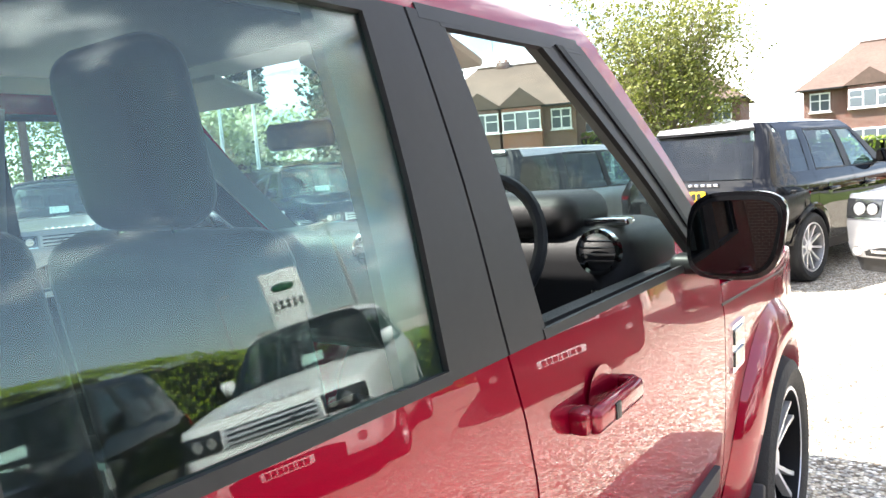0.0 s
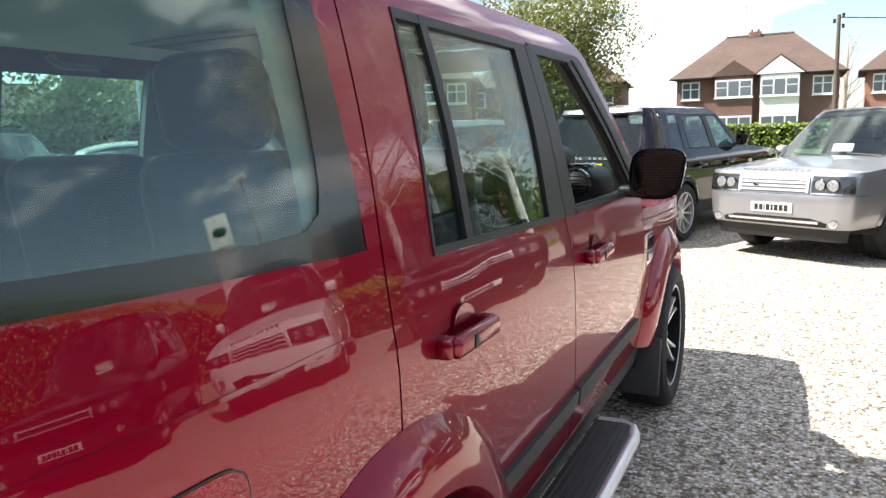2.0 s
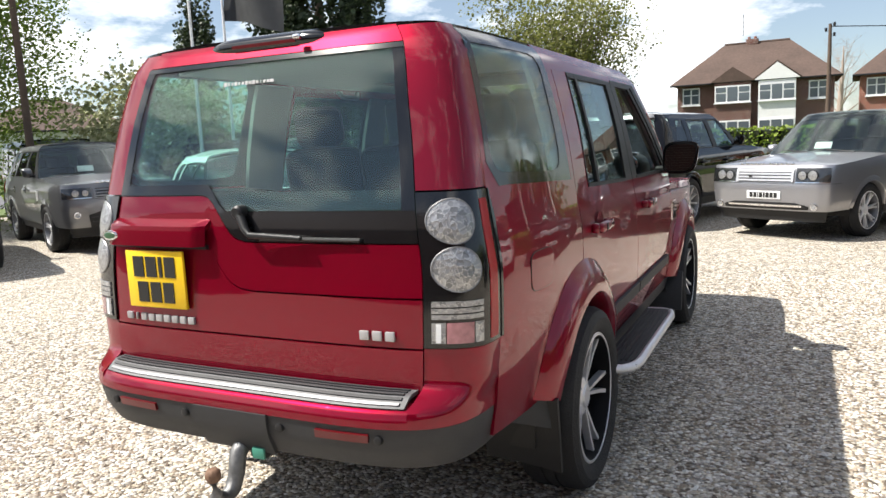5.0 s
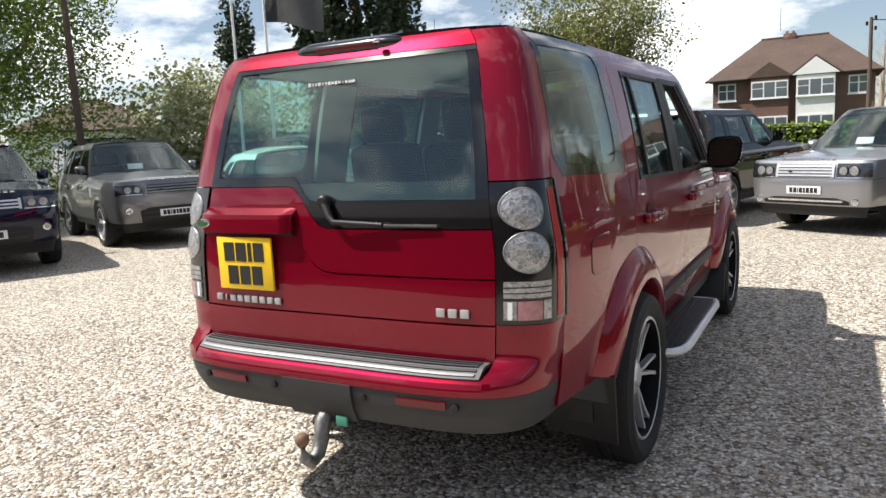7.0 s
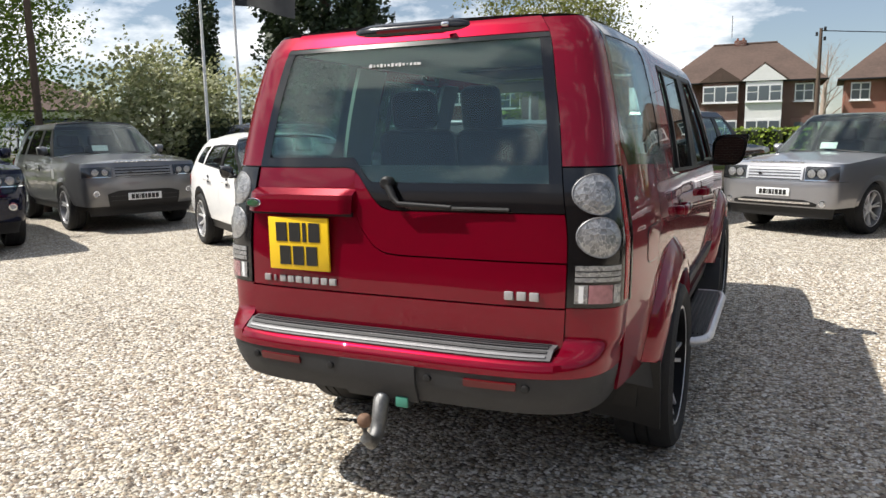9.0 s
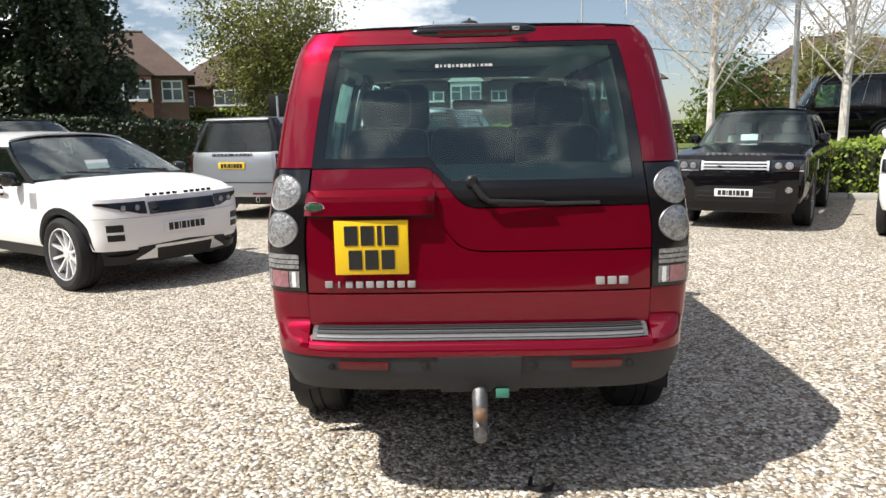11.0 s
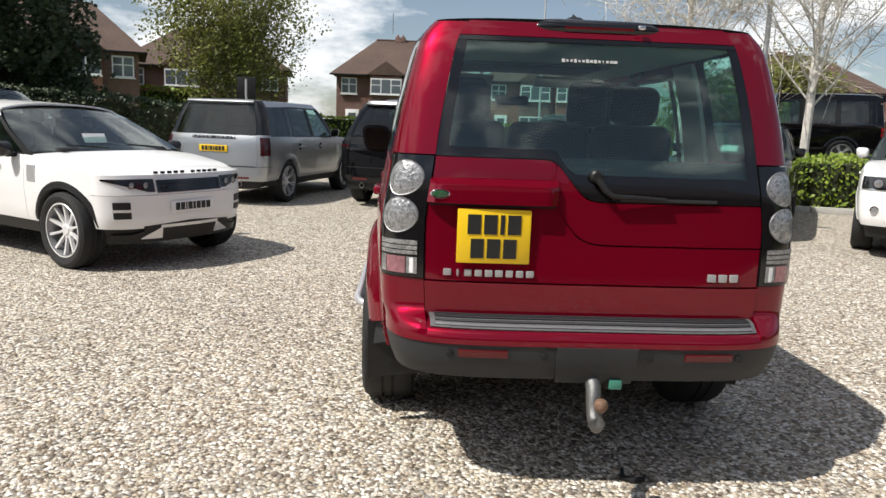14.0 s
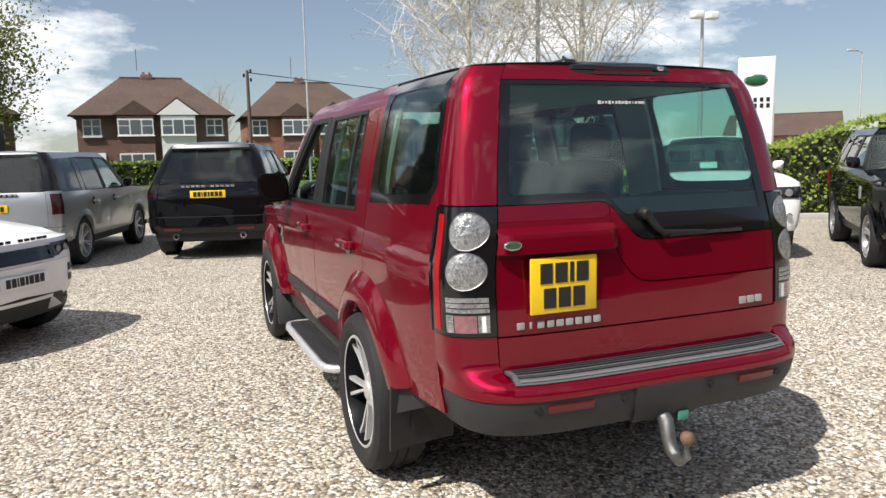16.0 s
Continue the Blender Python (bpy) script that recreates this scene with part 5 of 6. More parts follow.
    B.update(prof=[(0.3, 0.70), (0.48, 0.77), (0.56, 0.80), (0.62, 0.812), (0.70, 0.812)], taper_r=(0.75, 0.03), nr=5.0, yr=[(0.3, 0.46), (0.8, 0.46)], rear=[(0.40, 0.44), (0.47, 0.50), (0.56, 0.545), (0.62, 0.555), (0.66, 0.555), (0.685, 0.54), (0.70, 0.50)])
    red = part("rear_bumper", tail_patch(B, -0.80, 0.80, 0.636, 0.70, nu=30, nv=8, thick=0.02), RED, car, "red bumper lip over dark plastic")
    low = part("bumper_skirt", tail_patch(B, -1, 1, 0.495, 0.633, off=-0.006, nu=40, nv=8, thick=0.02), PLASTIC, red, "dark grey plastic skirt")
    def ledge(u, v):
        s = 0.80 * (2 * u - 1)
        p, q = tail(B, s, 0.70), tail(P, s, 0.70, -0.02)
        return (lerp(p.x, q.x, v), lerp(p.y, q.y, v), 0.70 + 0.004 * v)
    part("bumper_top", sheet(ledge, 30, 4, 0.01, (0, 0, 1)), RED, red)
    def padf(u, v):
        s = (2 * u - 1) * 0.775
        p, q = tail(B, s, 0.69, 0.006), tail(P, s, 0.70, 0.0)
        return (lerp(p.x, q.x, v), lerp(p.y, q.y, v), lerp(0.694, 0.722, min(1, v * 2.2)) + 0.004 * v)
    pad = part("step_pad", sheet(padf, 24, 8, 0.012, (0, 0, 1)), PADRIB, red, "grey ribbed plastic step pad")
    for k in range(5):
        def rib(u, v, k=k):
            p = Vector(padf(0.015 + 0.97 * u, 0.06 + k * 0.18 + 0.09 * v))
            return p + Vector((0, 0, 0.005))
        part("pad_rib", sheet(rib, 20, 1, 0.006, (0, 0, 1)), PLASTIC if k else GREYALLOY, pad)
    for sg in (1, -1):
        def corner(u, v, sg=sg):
            a = lerp(math.asin(0.795), math.pi / 2, u)
            s, z = sg * math.sin(a), lerp(0.636, 0.854, v)
            w = min(1, max(0, (z - 0.675) / 0.07))
            w = w * w * (3 - 2 * w)
            p, q = tail(B, s, min(z, 0.665)), tail(P, s, z)
            p.z = z
            return p.lerp(q, w)
        part("bumper_corner", sheet(corner, 16, 14, 0.012, (sg, -1, 0)), RED, red)
    for sg in (1, -1):
        def side(u, v, sg=sg):
            z = lerp(lerp(0.485, 0.40, u), lerp(0.634, 0.525, u * u), v)
            y1 = P["wr"] - math.sqrt(0.435 ** 2 - (z - P["rad"]) ** 2)
            y = lerp(0.455, y1, u)
            return (sg * lerp(X(B, 0.46, z) - 0.004, X(P, y1, 0.6) + 0.035, u * u * (3 - 2 * u)), y, z)
        part("bumper_side", sheet(side, 10, 6, 0.012, (sg, 0, 0)), PLASTIC, red, "dark plastic bumper end beside the wheel")
    part("towing_cover", tail_patch(B, -0.19, 0.19, 0.485, 0.636, off=0.006, nu=12, nv=5, thick=0.02), PLASTIC, red)
    for sg in (1, -1):
        a, b = sorted((sg * 0.42, sg * 0.65))
        part("bumper_reflector", tail_patch(B, a, b, 0.588, 0.614, off=0.003, nu=8, nv=1), LENSRED, red, "long red reflector")
        for s in (0.25, 0.69):
            c = tail(B, sg * s, 0.598, 0.0)
            part("parking_sensor", lathe([(0.014, 0.01), (0.014, -0.004), (0.010, -0.006), (0.004, -0.006)], c, "y", 16), SATIN, red)
    # handle garnish over the plate
    gz0, gz1 = 1.152, 1.245
    def garn(u, v):
        s = lerp(-0.80, -0.195, u)
        k = min(1, min(u, 1 - u) * 14)
        p = tail(P, s, lerp(gz0, gz1, v), 0.0)
        return (p.x, p.y - (0.052 if v < 0.75 else 0.052 * (1 - v) * 4) * (0.55 + 0.45 * k) + 0.004, p.z)
    gb = part("gate_handle", sheet(garn, 28, 8, 0.03, (0, -1, 0)), RED, gate, "red grab-handle moulding over the number plate")
    part("handle_underside", tail_patch(P, -0.78, -0.20, 1.140, 1.156, off=0.012, nu=12, nv=1), SATIN, gb)
    bc = tail(P, -0.725, 1.186, 0.05)
    part("oval_badge", oval((bc.x, bc.y, bc.z), 0.074, 0.038, 0.008, -1), CHROME, gb, "small green and silver oval badge")
    part("badge_enamel", oval((bc.x, bc.y - 0.006, bc.z), 0.058, 0.024, 0.004, -1), BADGE, gb)
    plate((-0.398, tail(P, -0.52, 1.03).y - 0.022, 1.03), 0.279, 0.207, YELLOW, car, TWO_ROW())
    for x, w in zip([-0.535 + k * 0.0365 for k in range(9)], (0.03, 0.008, 0.028, 0.028, 0.03, 0.03, 0.028, 0.028, 0.03)):
        c = tail(P, x / 0.765, 0.886, 0.006)
        part("model_letter_bar", boxed((c.x + 0.012, c.y, c.z), (w, 0.010, 0.026), 0.003), LETTER, gate)
    for x in (0.425, 0.466, 0.507):
        c = tail(P, x / 0.765, 0.888, 0.006)
        part("trim_letter_bar", boxed((c.x, c.y, c.z), (0.033, 0.010, 0.03), 0.003), LETTER, gate)
    # rear wiper
    pv = tail(P, -0.02, 1.268, 0.02)
    e1, e2 = tail(P, 0.055, 1.195, 0.035), tail(P, 0.56, 1.19, 0.012)
    wp = part("rear_wiper", tubed([(pv.x, pv.y, pv.z), (lerp(pv.x, e1.x, 0.6), pv.y - 0.02, 1.215), (e1.x, e1.y, e1.z), (lerp(e1.x, e2.x, 0.5), lerp(e1.y, e2.y, 0.5) - 0.012, 1.188)], [0.016, 0.014, 0.011, 0.008], 10), SATIN, gate, "black rear wiper at rest")
    part("wiper_blade", tubed([(0.08, e1.y + 0.01, 1.183), (e2.x, e2.y, 1.182)], 0.007, 8), INK, wp)
    part("wiper_pivot", lathe([(0.024, 0.02), (0.024, -0.01), (0.016, -0.018), (0.006, -0.018)], (pv.x, pv.y, pv.z), "y", 18), SATIN, wp)
    # tow bar with a swan neck and ball
    tb = part("tow_bar", tubed([(0, 0.1, 0.54), (0, -0.02, 0.51), (0, -0.07, 0.475), (0, -0.085, 0.41), (0, -0.11, 0.365), (0, -0.15, 0.35), (0, -0.185, 0.38), (0, -0.19, 0.43)], [0.03, 0.03, 0.03, 0.028, 0.027, 0.026, 0.022, 0.018], 14), STEEL, car, "bare steel swan-neck tow bar")
    part("tow_ball", lathe([(0.012, -0.024), (0.018, -0.021), (0.0245, -0.01), (0.026, 0.0), (0.0245, 0.010), (0.018, 0.019), (0.012, 0.022)], (0, -0.19, 0.45), "z", 20), RUST, tb, "rusty brown tow ball")
    part("tow_socket", boxed((0.075, -0.03, 0.485), (0.07, 0.06, 0.05), 0.012), SATIN, tb)
    part("socket_cap", boxed((0.085, -0.065, 0.485), (0.05, 0.012, 0.04), 0.005), GREENP, tb, "green socket cap")


FOGLENS = mat("pink_lens", (0.36, 0.16, 0.19), 0.2, metal=0.5, coat=1.0, vary=0.45, scale=55)
PADRIB = mat("worn_grey_plastic", (0.09, 0.09, 0.095), 0.5, vary=0.25, scale=40)


def red_cabin(P, car):
    part("cabin_floor", boxed((0, 1.9, 0.52), (1.5, 3.3, 0.1), 0.02), SATIN, car)
    part("underbody", boxed((0, 2.5, 0.40), (1.0, 3.6, 0.16), 0.03), SATIN, car)
    part("load_floor", boxed((0, 0.62, 0.86), (1.3, 0.9, 0.06), 0.02), CLOTH, car)
    for x in (-0.38, 0.38):
        seat(car, x, 2.00, 0.52, 0.76, CLOTH, tall=0.285)
    for x in (-0.44, 0.0, 0.44):
        seat(car, x, 1.22, 0.43, 0.78, CLOTH, rest=x != 0.0, tall=0.2)
    part("dashboard", boxed((0, 3.22, 1.13), (1.45, 0.46, 0.40), 0.09, 4), DASH, car, "dark dashboard with chrome-ringed vents")
    part("dash_hood", boxed((0.36, 3.14, 1.355), (0.44, 0.30, 0.13), 0.06, 4), DASH, car)
    part("steering_wheel", ring((0.40, 2.80, 1.30), 0.188, 0.017, 22), DASH, car)
    part("steering_boss", boxed((0.40, 2.83, 1.29), (0.2, 0.06, 0.13), 0.028, 3, pose(0, 0, 0, -22)), DASH, car)
    for x in (0.66, -0.66, 0.1, -0.1):
        v = part("dash_vent", lathe([(0.058, 0.0), (0.058, -0.022), (0.048, -0.024), (0.046, 0.0)], (x, 2.985, 1.272), "y", 28), CHROME, car, "round air vent with a chrome ring")
        for k in range(4):
            part("vent_slat", boxed((x, 2.98, 1.247 + k * 0.017), (0.085, 0.014, 0.004)), SATIN, v, smooth=0)
    part("door_switch", boxed((0.66, 2.985, 1.165), (0.06, 0.02, 0.022), 0.005), CHROME, car)
    part("demist_vent", boxed((0.64, 3.10, 1.337), (0.12, 0.06, 0.02), 0.006), CHROME, car)
    sr_ = part("sunroof_panel", boxed((0, 2.1, 1.803), (0.86, 0.62, 0.014), 0.005), DASH, car, "dark sunroof blind")
    part("sunroof_frame", boxed((0, 2.1, 1.808), (0.94, 0.70, 0.012), 0.005), PILLARTRIM, sr_)
    for sg in (1, -1):
        part("grab_handle", tubed([(sg * 0.60, 1.55, 1.765), (sg * 0.585, 1.58, 1.735), (sg * 0.585, 1.72, 1.735), (sg * 0.60, 1.75, 1.765)], 0.012, 8), PILLARTRIM, car)
        part("sun_visor", boxed((sg * 0.35, 2.58, 1.755), (0.40, 0.17, 0.02), 0.008, 2, pose(0, 0, 0, -18)), LINING, car)
    part("interior_mirror", boxed((0, 2.63, 1.62), (0.24, 0.03, 0.07), 0.02, 3), SATIN, car)
    for sg in (1, -1):
        part("pillar_lining", side_patch(P, sg, 2.0, 2.22, 1.2, 1.75, off=-0.05, nu=3, nv=5, thick=0.02), PILLARTRIM, car)
        part("pillar_lining", side_patch(P, sg, 0.975, 1.24, 1.26, 1.78, off=-0.04, nu=3, nv=5, thick=0.02), LINING, car)
        part("inner_sill", side_patch(P, sg, 0.4, 3.2, 1.0, lambda y: interp(P["belt"], y) - 0.01, off=-0.06, nu=16, nv=3, thick=0.02), CLOTH, car)
        part("door_grab", boxed((sg * 0.68, 2.5, 1.06), (0.06, 0.3, 0.05), 0.02, 3), DASH, car)


red_car()


# ---- setting ----
def flat(name, pts, z, material, label, category, thick=0.06):
    bm = bmesh.new()
    top = [bm.verts.new((x, y, z)) for x, y in pts]
    bot = [bm.verts.new((x, y, z - thick)) for x, y in pts]
    bm.faces.new(top)
    n = len(pts)
    for i in range(n):
        bm.faces.new((top[i], bot[i], bot[(i + 1) % n], top[(i + 1) % n]))
    bmesh.ops.recalc_face_normals(bm, faces=bm.faces)
    return tagged(part(name, bm, material, smooth=0), label, category, kind="structure")


def ground():
    bm = bmesh.new()
    R = 900
    vs = [bm.verts.new((R * math.cos(i * math.pi / 24), R * math.sin(i * math.pi / 24), 0)) for i in range(48)]
    bm.faces.new(vs)
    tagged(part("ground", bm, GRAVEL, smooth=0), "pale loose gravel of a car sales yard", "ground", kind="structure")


ground()


def along(o, d, a, b):
    """A point a metres along direction d and b metres to its left from o."""
    return (o[0] + d[0] * a - d[1] * b, o[1] + d[1] * a + d[0] * b)


RD = (math.cos(radians(22)), math.sin(radians(22)))
RO = (-2.0, 17.0)
flat("verge", [along(RO, RD, -60, 0), along(RO, RD, 70, 0), along(RO, RD, 70, 2.6), along(RO, RD, -60, 2.6)], 0.06, GRASS, "mown grass verge beside the road", "verge")
flat("road", [along(RO, RD, -60, 3.0), along(RO, RD, 70, 3.0), along(RO, RD, 70, 12), along(RO, RD, -60, 12)], 0.03, ASPHALT, "grey asphalt road past the yard", "road")
flat("far_verge", [along(RO, RD, -60, 12.3), along(RO, RD, 70, 12.3), along(RO, RD, 70, 60), along(RO, RD, -60, 60)], 0.08, GRASS, "grass in front of the houses", "verge")


def leaves(bm, centre, radii, n, size, rng, shell=0.55, lump=0.35):
    """Many small leaf blades in an uneven crown."""
    made = 0
    off = Vector((rng.uniform(0, 99), rng.uniform(0, 99), rng.uniform(0, 99)))
    while made < n:
        d = Vector((rng.gauss(0, 1), rng.gauss(0, 1), rng.gauss(0, 1))).normalized()
        k = (1 + lump * 2.2 * noise.noise(d * 1.7 + off) + lump * noise.noise(d * 4.3 + off))
        r = lerp(shell, 1.0, rng.random() ** 0.7) * k
        p = Vector(centre) + Vector((d.x * radii[0], d.y * radii[1], d.z * radii[2])) * r
        if noise.noise(p * 1.1 + off) < -0.22 and rng.random() < 0.85:
            made += 0.4
            continue
        a = Vector((rng.gauss(0, 1), rng.gauss(0, 1), rng.gauss(0, 0.7))).normalized()
        b = a.orthogonal().normalized()
        s = size * rng.uniform(0.6, 1.4)
        q = [p - b * s * 0.4, p + a * s * 0.5 - b * s * 0.1, p + b * s * 0.4 + a * s * 0.1, p - a * s * 0.5]
        bm.faces.new([bm.verts.new(v) for v in q])
        made += 1


def limbs(bm, rng, base, height, r0, spread, n, twigs, tips, vase=False):
    """A tapered trunk with forking limbs; tips collects limb ends."""
    x, y, z = base
    top = Vector((x + rng.uniform(-0.2, 0.2), y, z + height))
    tube(bm, [(x, y, z - 0.05), (x + 0.03, y, z + height * 0.35), tuple(Vector((x, y, z)).lerp(top, 0.7)), tuple(top)], [r0 * 1.25, r0, r0 * 0.55, r0 * 0.12], 8)
    for k in range(n):
        t = lerp(0.25, 0.92, k / n)
        p = Vector((x, y, z)).lerp(top, t)
        a = k * 2.4 + rng.uniform(-0.4, 0.4)
        ln = spread * (1.15 - t) * rng.uniform(0.8, 1.2)
        if vase:
            p = Vector((x, y, z)).lerp(top, 0.12 + 0.5 * k / n)
            ln = spread * rng.uniform(0.55, 1.1)
        e = p + Vector((math.cos(a) * ln * 0.75, math.sin(a) * ln * 0.75, ln * rng.uniform(0.7, 1.15)))
        m = p.lerp(e, 0.5) + Vector((rng.uniform(-0.1, 0.1), rng.uniform(-0.1, 0.1), -0.06 * ln))
        tube(bm, [p, m, e], [r0 * 0.34 * (1.1 - t), r0 * 0.17 * (1.1 - t) + 0.004, 0.005], 6)
        for j in range(twigs):
            q = m.lerp(e, rng.random()) if j % 3 else p.lerp(m, 0.3 + 0.7 * rng.random())
            d = Vector((rng.gauss(0, 1), rng.gauss(0, 1), rng.gauss(0.6, 0.8))).normalized() * spread * rng.uniform(0.18, 0.42)
            tube(bm, [q, q + d * 0.5 + Vector((0, 0, 0.05)), q + d], [0.008, 0.005, 0.003], 3, False)
            tips.append(q + d)
        tips.append(e)


def tree(name, at, label, height, r0, spread, n, twigs, bark, leafm=None, count=0, size=0.12, crown=None, seed=1, tipcount=0, shell=0.3, kind=""):
    rng = random.Random(seed)
    t = thing(name, pose(at[0], at[1], 0), label, "tree")
    bm = bmesh.new()
    tips = []
    limbs(bm, rng, (0, 0, 0), height, r0, spread, n, twigs, tips, kind == "vase")
    part("trunk", bm, bark, t)
    if leafm:
        lb = bmesh.new()
        if crown:
            leaves(lb, crown[0], crown[1], count, size, rng, shell)
        for p in tips:
            for _ in range(tipcount):
                c = p + Vector((rng.gauss(0, 1), rng.gauss(0, 1), rng.gauss(0, 1))) * size * 1.8
                a = Vector((rng.gauss(0, 1), rng.gauss(0, 1), rng.gauss(0, 1))).normalized()
                b = a.orthogonal()
                s = size * rng.uniform(0.5, 1.2)
                lb.faces.new([lb.verts.new(v) for v in (c - b * s * 0.35, c + a * s * 0.5, c + b * s * 0.35, c - a * s * 0.5)])
        part("crown", lb, leafm, t, smooth=0)
    return t


def hedge(name, pts, width, heights, material, label, seed, size=0.07, dens=330):
    """A clipped hedge along a line, leaf by leaf over boxes coloured dark for the shade inside."""
    rng = random.Random(seed)
    h = thing(name, pose(0, 0, 0), label, "hedge")
    core, lb = bmesh.new(), bmesh.new()
    for (a, b), (h0, h1) in zip(zip(pts, pts[1:]), zip(heights, heights[1:])):
        a, b = Vector((*a, 0)), Vector((*b, 0))
        d = b - a
        L = d.length
        d.normalize()
        nrm = Vector((-d.y, d.x, 0))
        for k in range(int(L / 1.0) + 1):
            t = min(1, k * 1.0 / L)
            hh = lerp(h0, h1, t)
            c = a + d * min(L, k * 1.0)
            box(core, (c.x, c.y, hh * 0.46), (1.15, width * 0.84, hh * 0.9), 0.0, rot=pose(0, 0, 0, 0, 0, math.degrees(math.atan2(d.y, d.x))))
        n = int(L * dens * (max(h0, h1) + width))
        for _ in range(n):
            t = rng.random()
            hh = lerp(h0, h1, t) * (1 + 0.05 * noise.noise(Vector((t * L * 1.3, seed, 0))))
            f = rng.random() * (2 * hh + width)
            bulge = 0.07 * noise.noise(Vector((t * L * 2, f * 2, seed)))
            if f < hh:
                p = a + d * (t * L) + nrm * (-width / 2 - bulge) + Vector((0, 0, f))
            elif f < hh + width:
                p = a + d * (t * L) + nrm * (f - hh - width / 2) + Vector((0, 0, hh + bulge))
            else:
                p = a + d * (t * L) + nrm * (width / 2 + bulge) + Vector((0, 0, f - hh - width))
            p += Vector((rng.gauss(0, 0.03), rng.gauss(0, 0.03), rng.gauss(0, 0.035)))
            u = Vector((rng.gauss(0, 1), rng.gauss(0, 1), rng.gauss(0, 1))).normalized()
            w = u.orthogonal()
            s = size * rng.uniform(0.6, 1.4)
            lb.faces.new([lb.verts.new(v) for v in (p - w * s * 0.4, p + u * s * 0.5, p + w * s * 0.4, p - u * s * 0.5)])
    part("shade_core", core, HEDGECORE, h, smooth=0)
    part("foliage", lb, material, h, smooth=0)
    return h


# hedge core boxes: the shade deep in the foliage is put into this colour
HEDGECORE = mat("inner_hedge_shade", (0.03, 0.035, 0.015), 0.95, vary=0.4, scale=12, bump=0.6, bscale=30)


# ---- houses ----
def window(parent, c, w, h, lights, d=0.10, transom=True):
    """A framed window facing -y, set in front of a dark pane."""
    x, y, z = c
    wd = part("window", boxed((x, y, z), (w + 0.06, d, h + 0.06), 0.0), UPVC, parent, "white framed window")
    part("sill", boxed((x, y - d * 0.75, z - h / 2 - 0.05), (w + 0.2, 0.16, 0.06), 0.0), UPVC, wd, smooth=0)
    pw = w / lights
    for k in range(lights):
        cx = x - w / 2 + pw * (k + 0.5)
        rows = ((0.28, h * 0.36), (-0.19, h * 0.54)) if transom and (k in (0, lights - 1)) else ((0.0, h * 0.94),)
        for f, ph in rows:
            part("pane", boxed((cx, y - d * 0.5 - 0.005, z + f * h), (pw - 0.09, 0.02, ph - 0.05), 0.0), HOUSEPANE, wd, smooth=0)
    return wd


def hip_roof(parent, x0, x1, y0, y1, z, ridge, over=0.45, inset=None):
    x0, x1, y0, y1 = x0 - over, x1 + over, y0 - over, y1 + over
    i = inset if inset is not None else (y1 - y0) / 2
    ym = (y0 + y1) / 2
    bm = bmesh.new()
    b = [bm.verts.new(v) for v in ((x0, y0, z), (x1, y0, z), (x1, y1, z), (x0, y1, z))]
    r = [bm.verts.new((x0 + i, ym, ridge)), bm.verts.new((x1 - i, ym, ridge))]
    for f in ((b[0], b[1], r[1], r[0]), (b[1], b[2], r[1]), (b[2], b[3], r[0], r[1]), (b[3], b[0], r[0]), (b[3], b[2], b[1], b[0])):
        bm.faces.new(f)
    ro = part("roof", bm, ROOFTILE, parent, "brown tiled hipped roof", smooth=0)
    part("gutter", boxed(((x0 + x1) / 2, y0, z - 0.04), (x1 - x0, 0.12, 0.12), 0.02), SATIN, ro)
    part("ridge_tiles", tubed([(x0 + i, ym, ridge), (x1 - i, ym, ridge)], 0.09, 8), ROOFTILE, ro)
    return ro


def bay(parent, x, y, w, z0, z1, wallmat, gable=None):
    """A two-storey square bay with a window on each floor."""
    b = part("bay", boxed((x, y - 0.3, (z0 + z1) / 2), (w, 0.7, z1 - z0), 0.0), wallmat, parent, smooth=0)
    window(b, (x, y - 0.66, z1 - 0.75), w - 0.12, 1.05, 3)
    window(b, (x, y - 0.66, z0 + 1.35), w - 0.12, 1.35, 3)
    for z in (z1 - 0.75, z0 + 1.35):
        part("net_curtain", boxed((x, y - 0.652, z + 0.05), (w * 0.36, 0.07, 0.8), 0.0), CURTAIN, b, smooth=0)
    if gable:
        gm, gz, apex = gable
        bm = bmesh.new()
        f = [bm.verts.new(v) for v in ((x - w / 2 - 0.25, y - 0.75, gz), (x + w / 2 + 0.25, y - 0.75, gz), (x, y - 0.75, apex))]
        k = [bm.verts.new(v) for v in ((x - w / 2 - 0.25, y + 1.8, gz), (x + w / 2 + 0.25, y + 1.8, gz), (x, y + 1.8, apex))]
        bm.faces.new(f)
        bm.faces.new((f[0], f[2], k[2], k[0]))
        bm.faces.new((f[1], k[1], k[2], f[2]))
        bm.faces.new((f[0], k[0], k[1], f[1]))
        part("gable", bm, gm, b, smooth=0)
        if gm is RENDERW:
            for q in (-1, 1):
                part("gable_tiles", boxed((x + q * (w / 4 + 0.16), y + 0.55, (gz + apex) / 2 + 0.07), (math.hypot(w / 2 + 0.25, apex - gz) + 0.1, 2.5, 0.06), 0, rot=pose(0, 0, 0, 0, q * math.degrees(math.atan2(apex - gz, w / 2 + 0.25)), 0)), ROOFTILE, b, smooth=0)


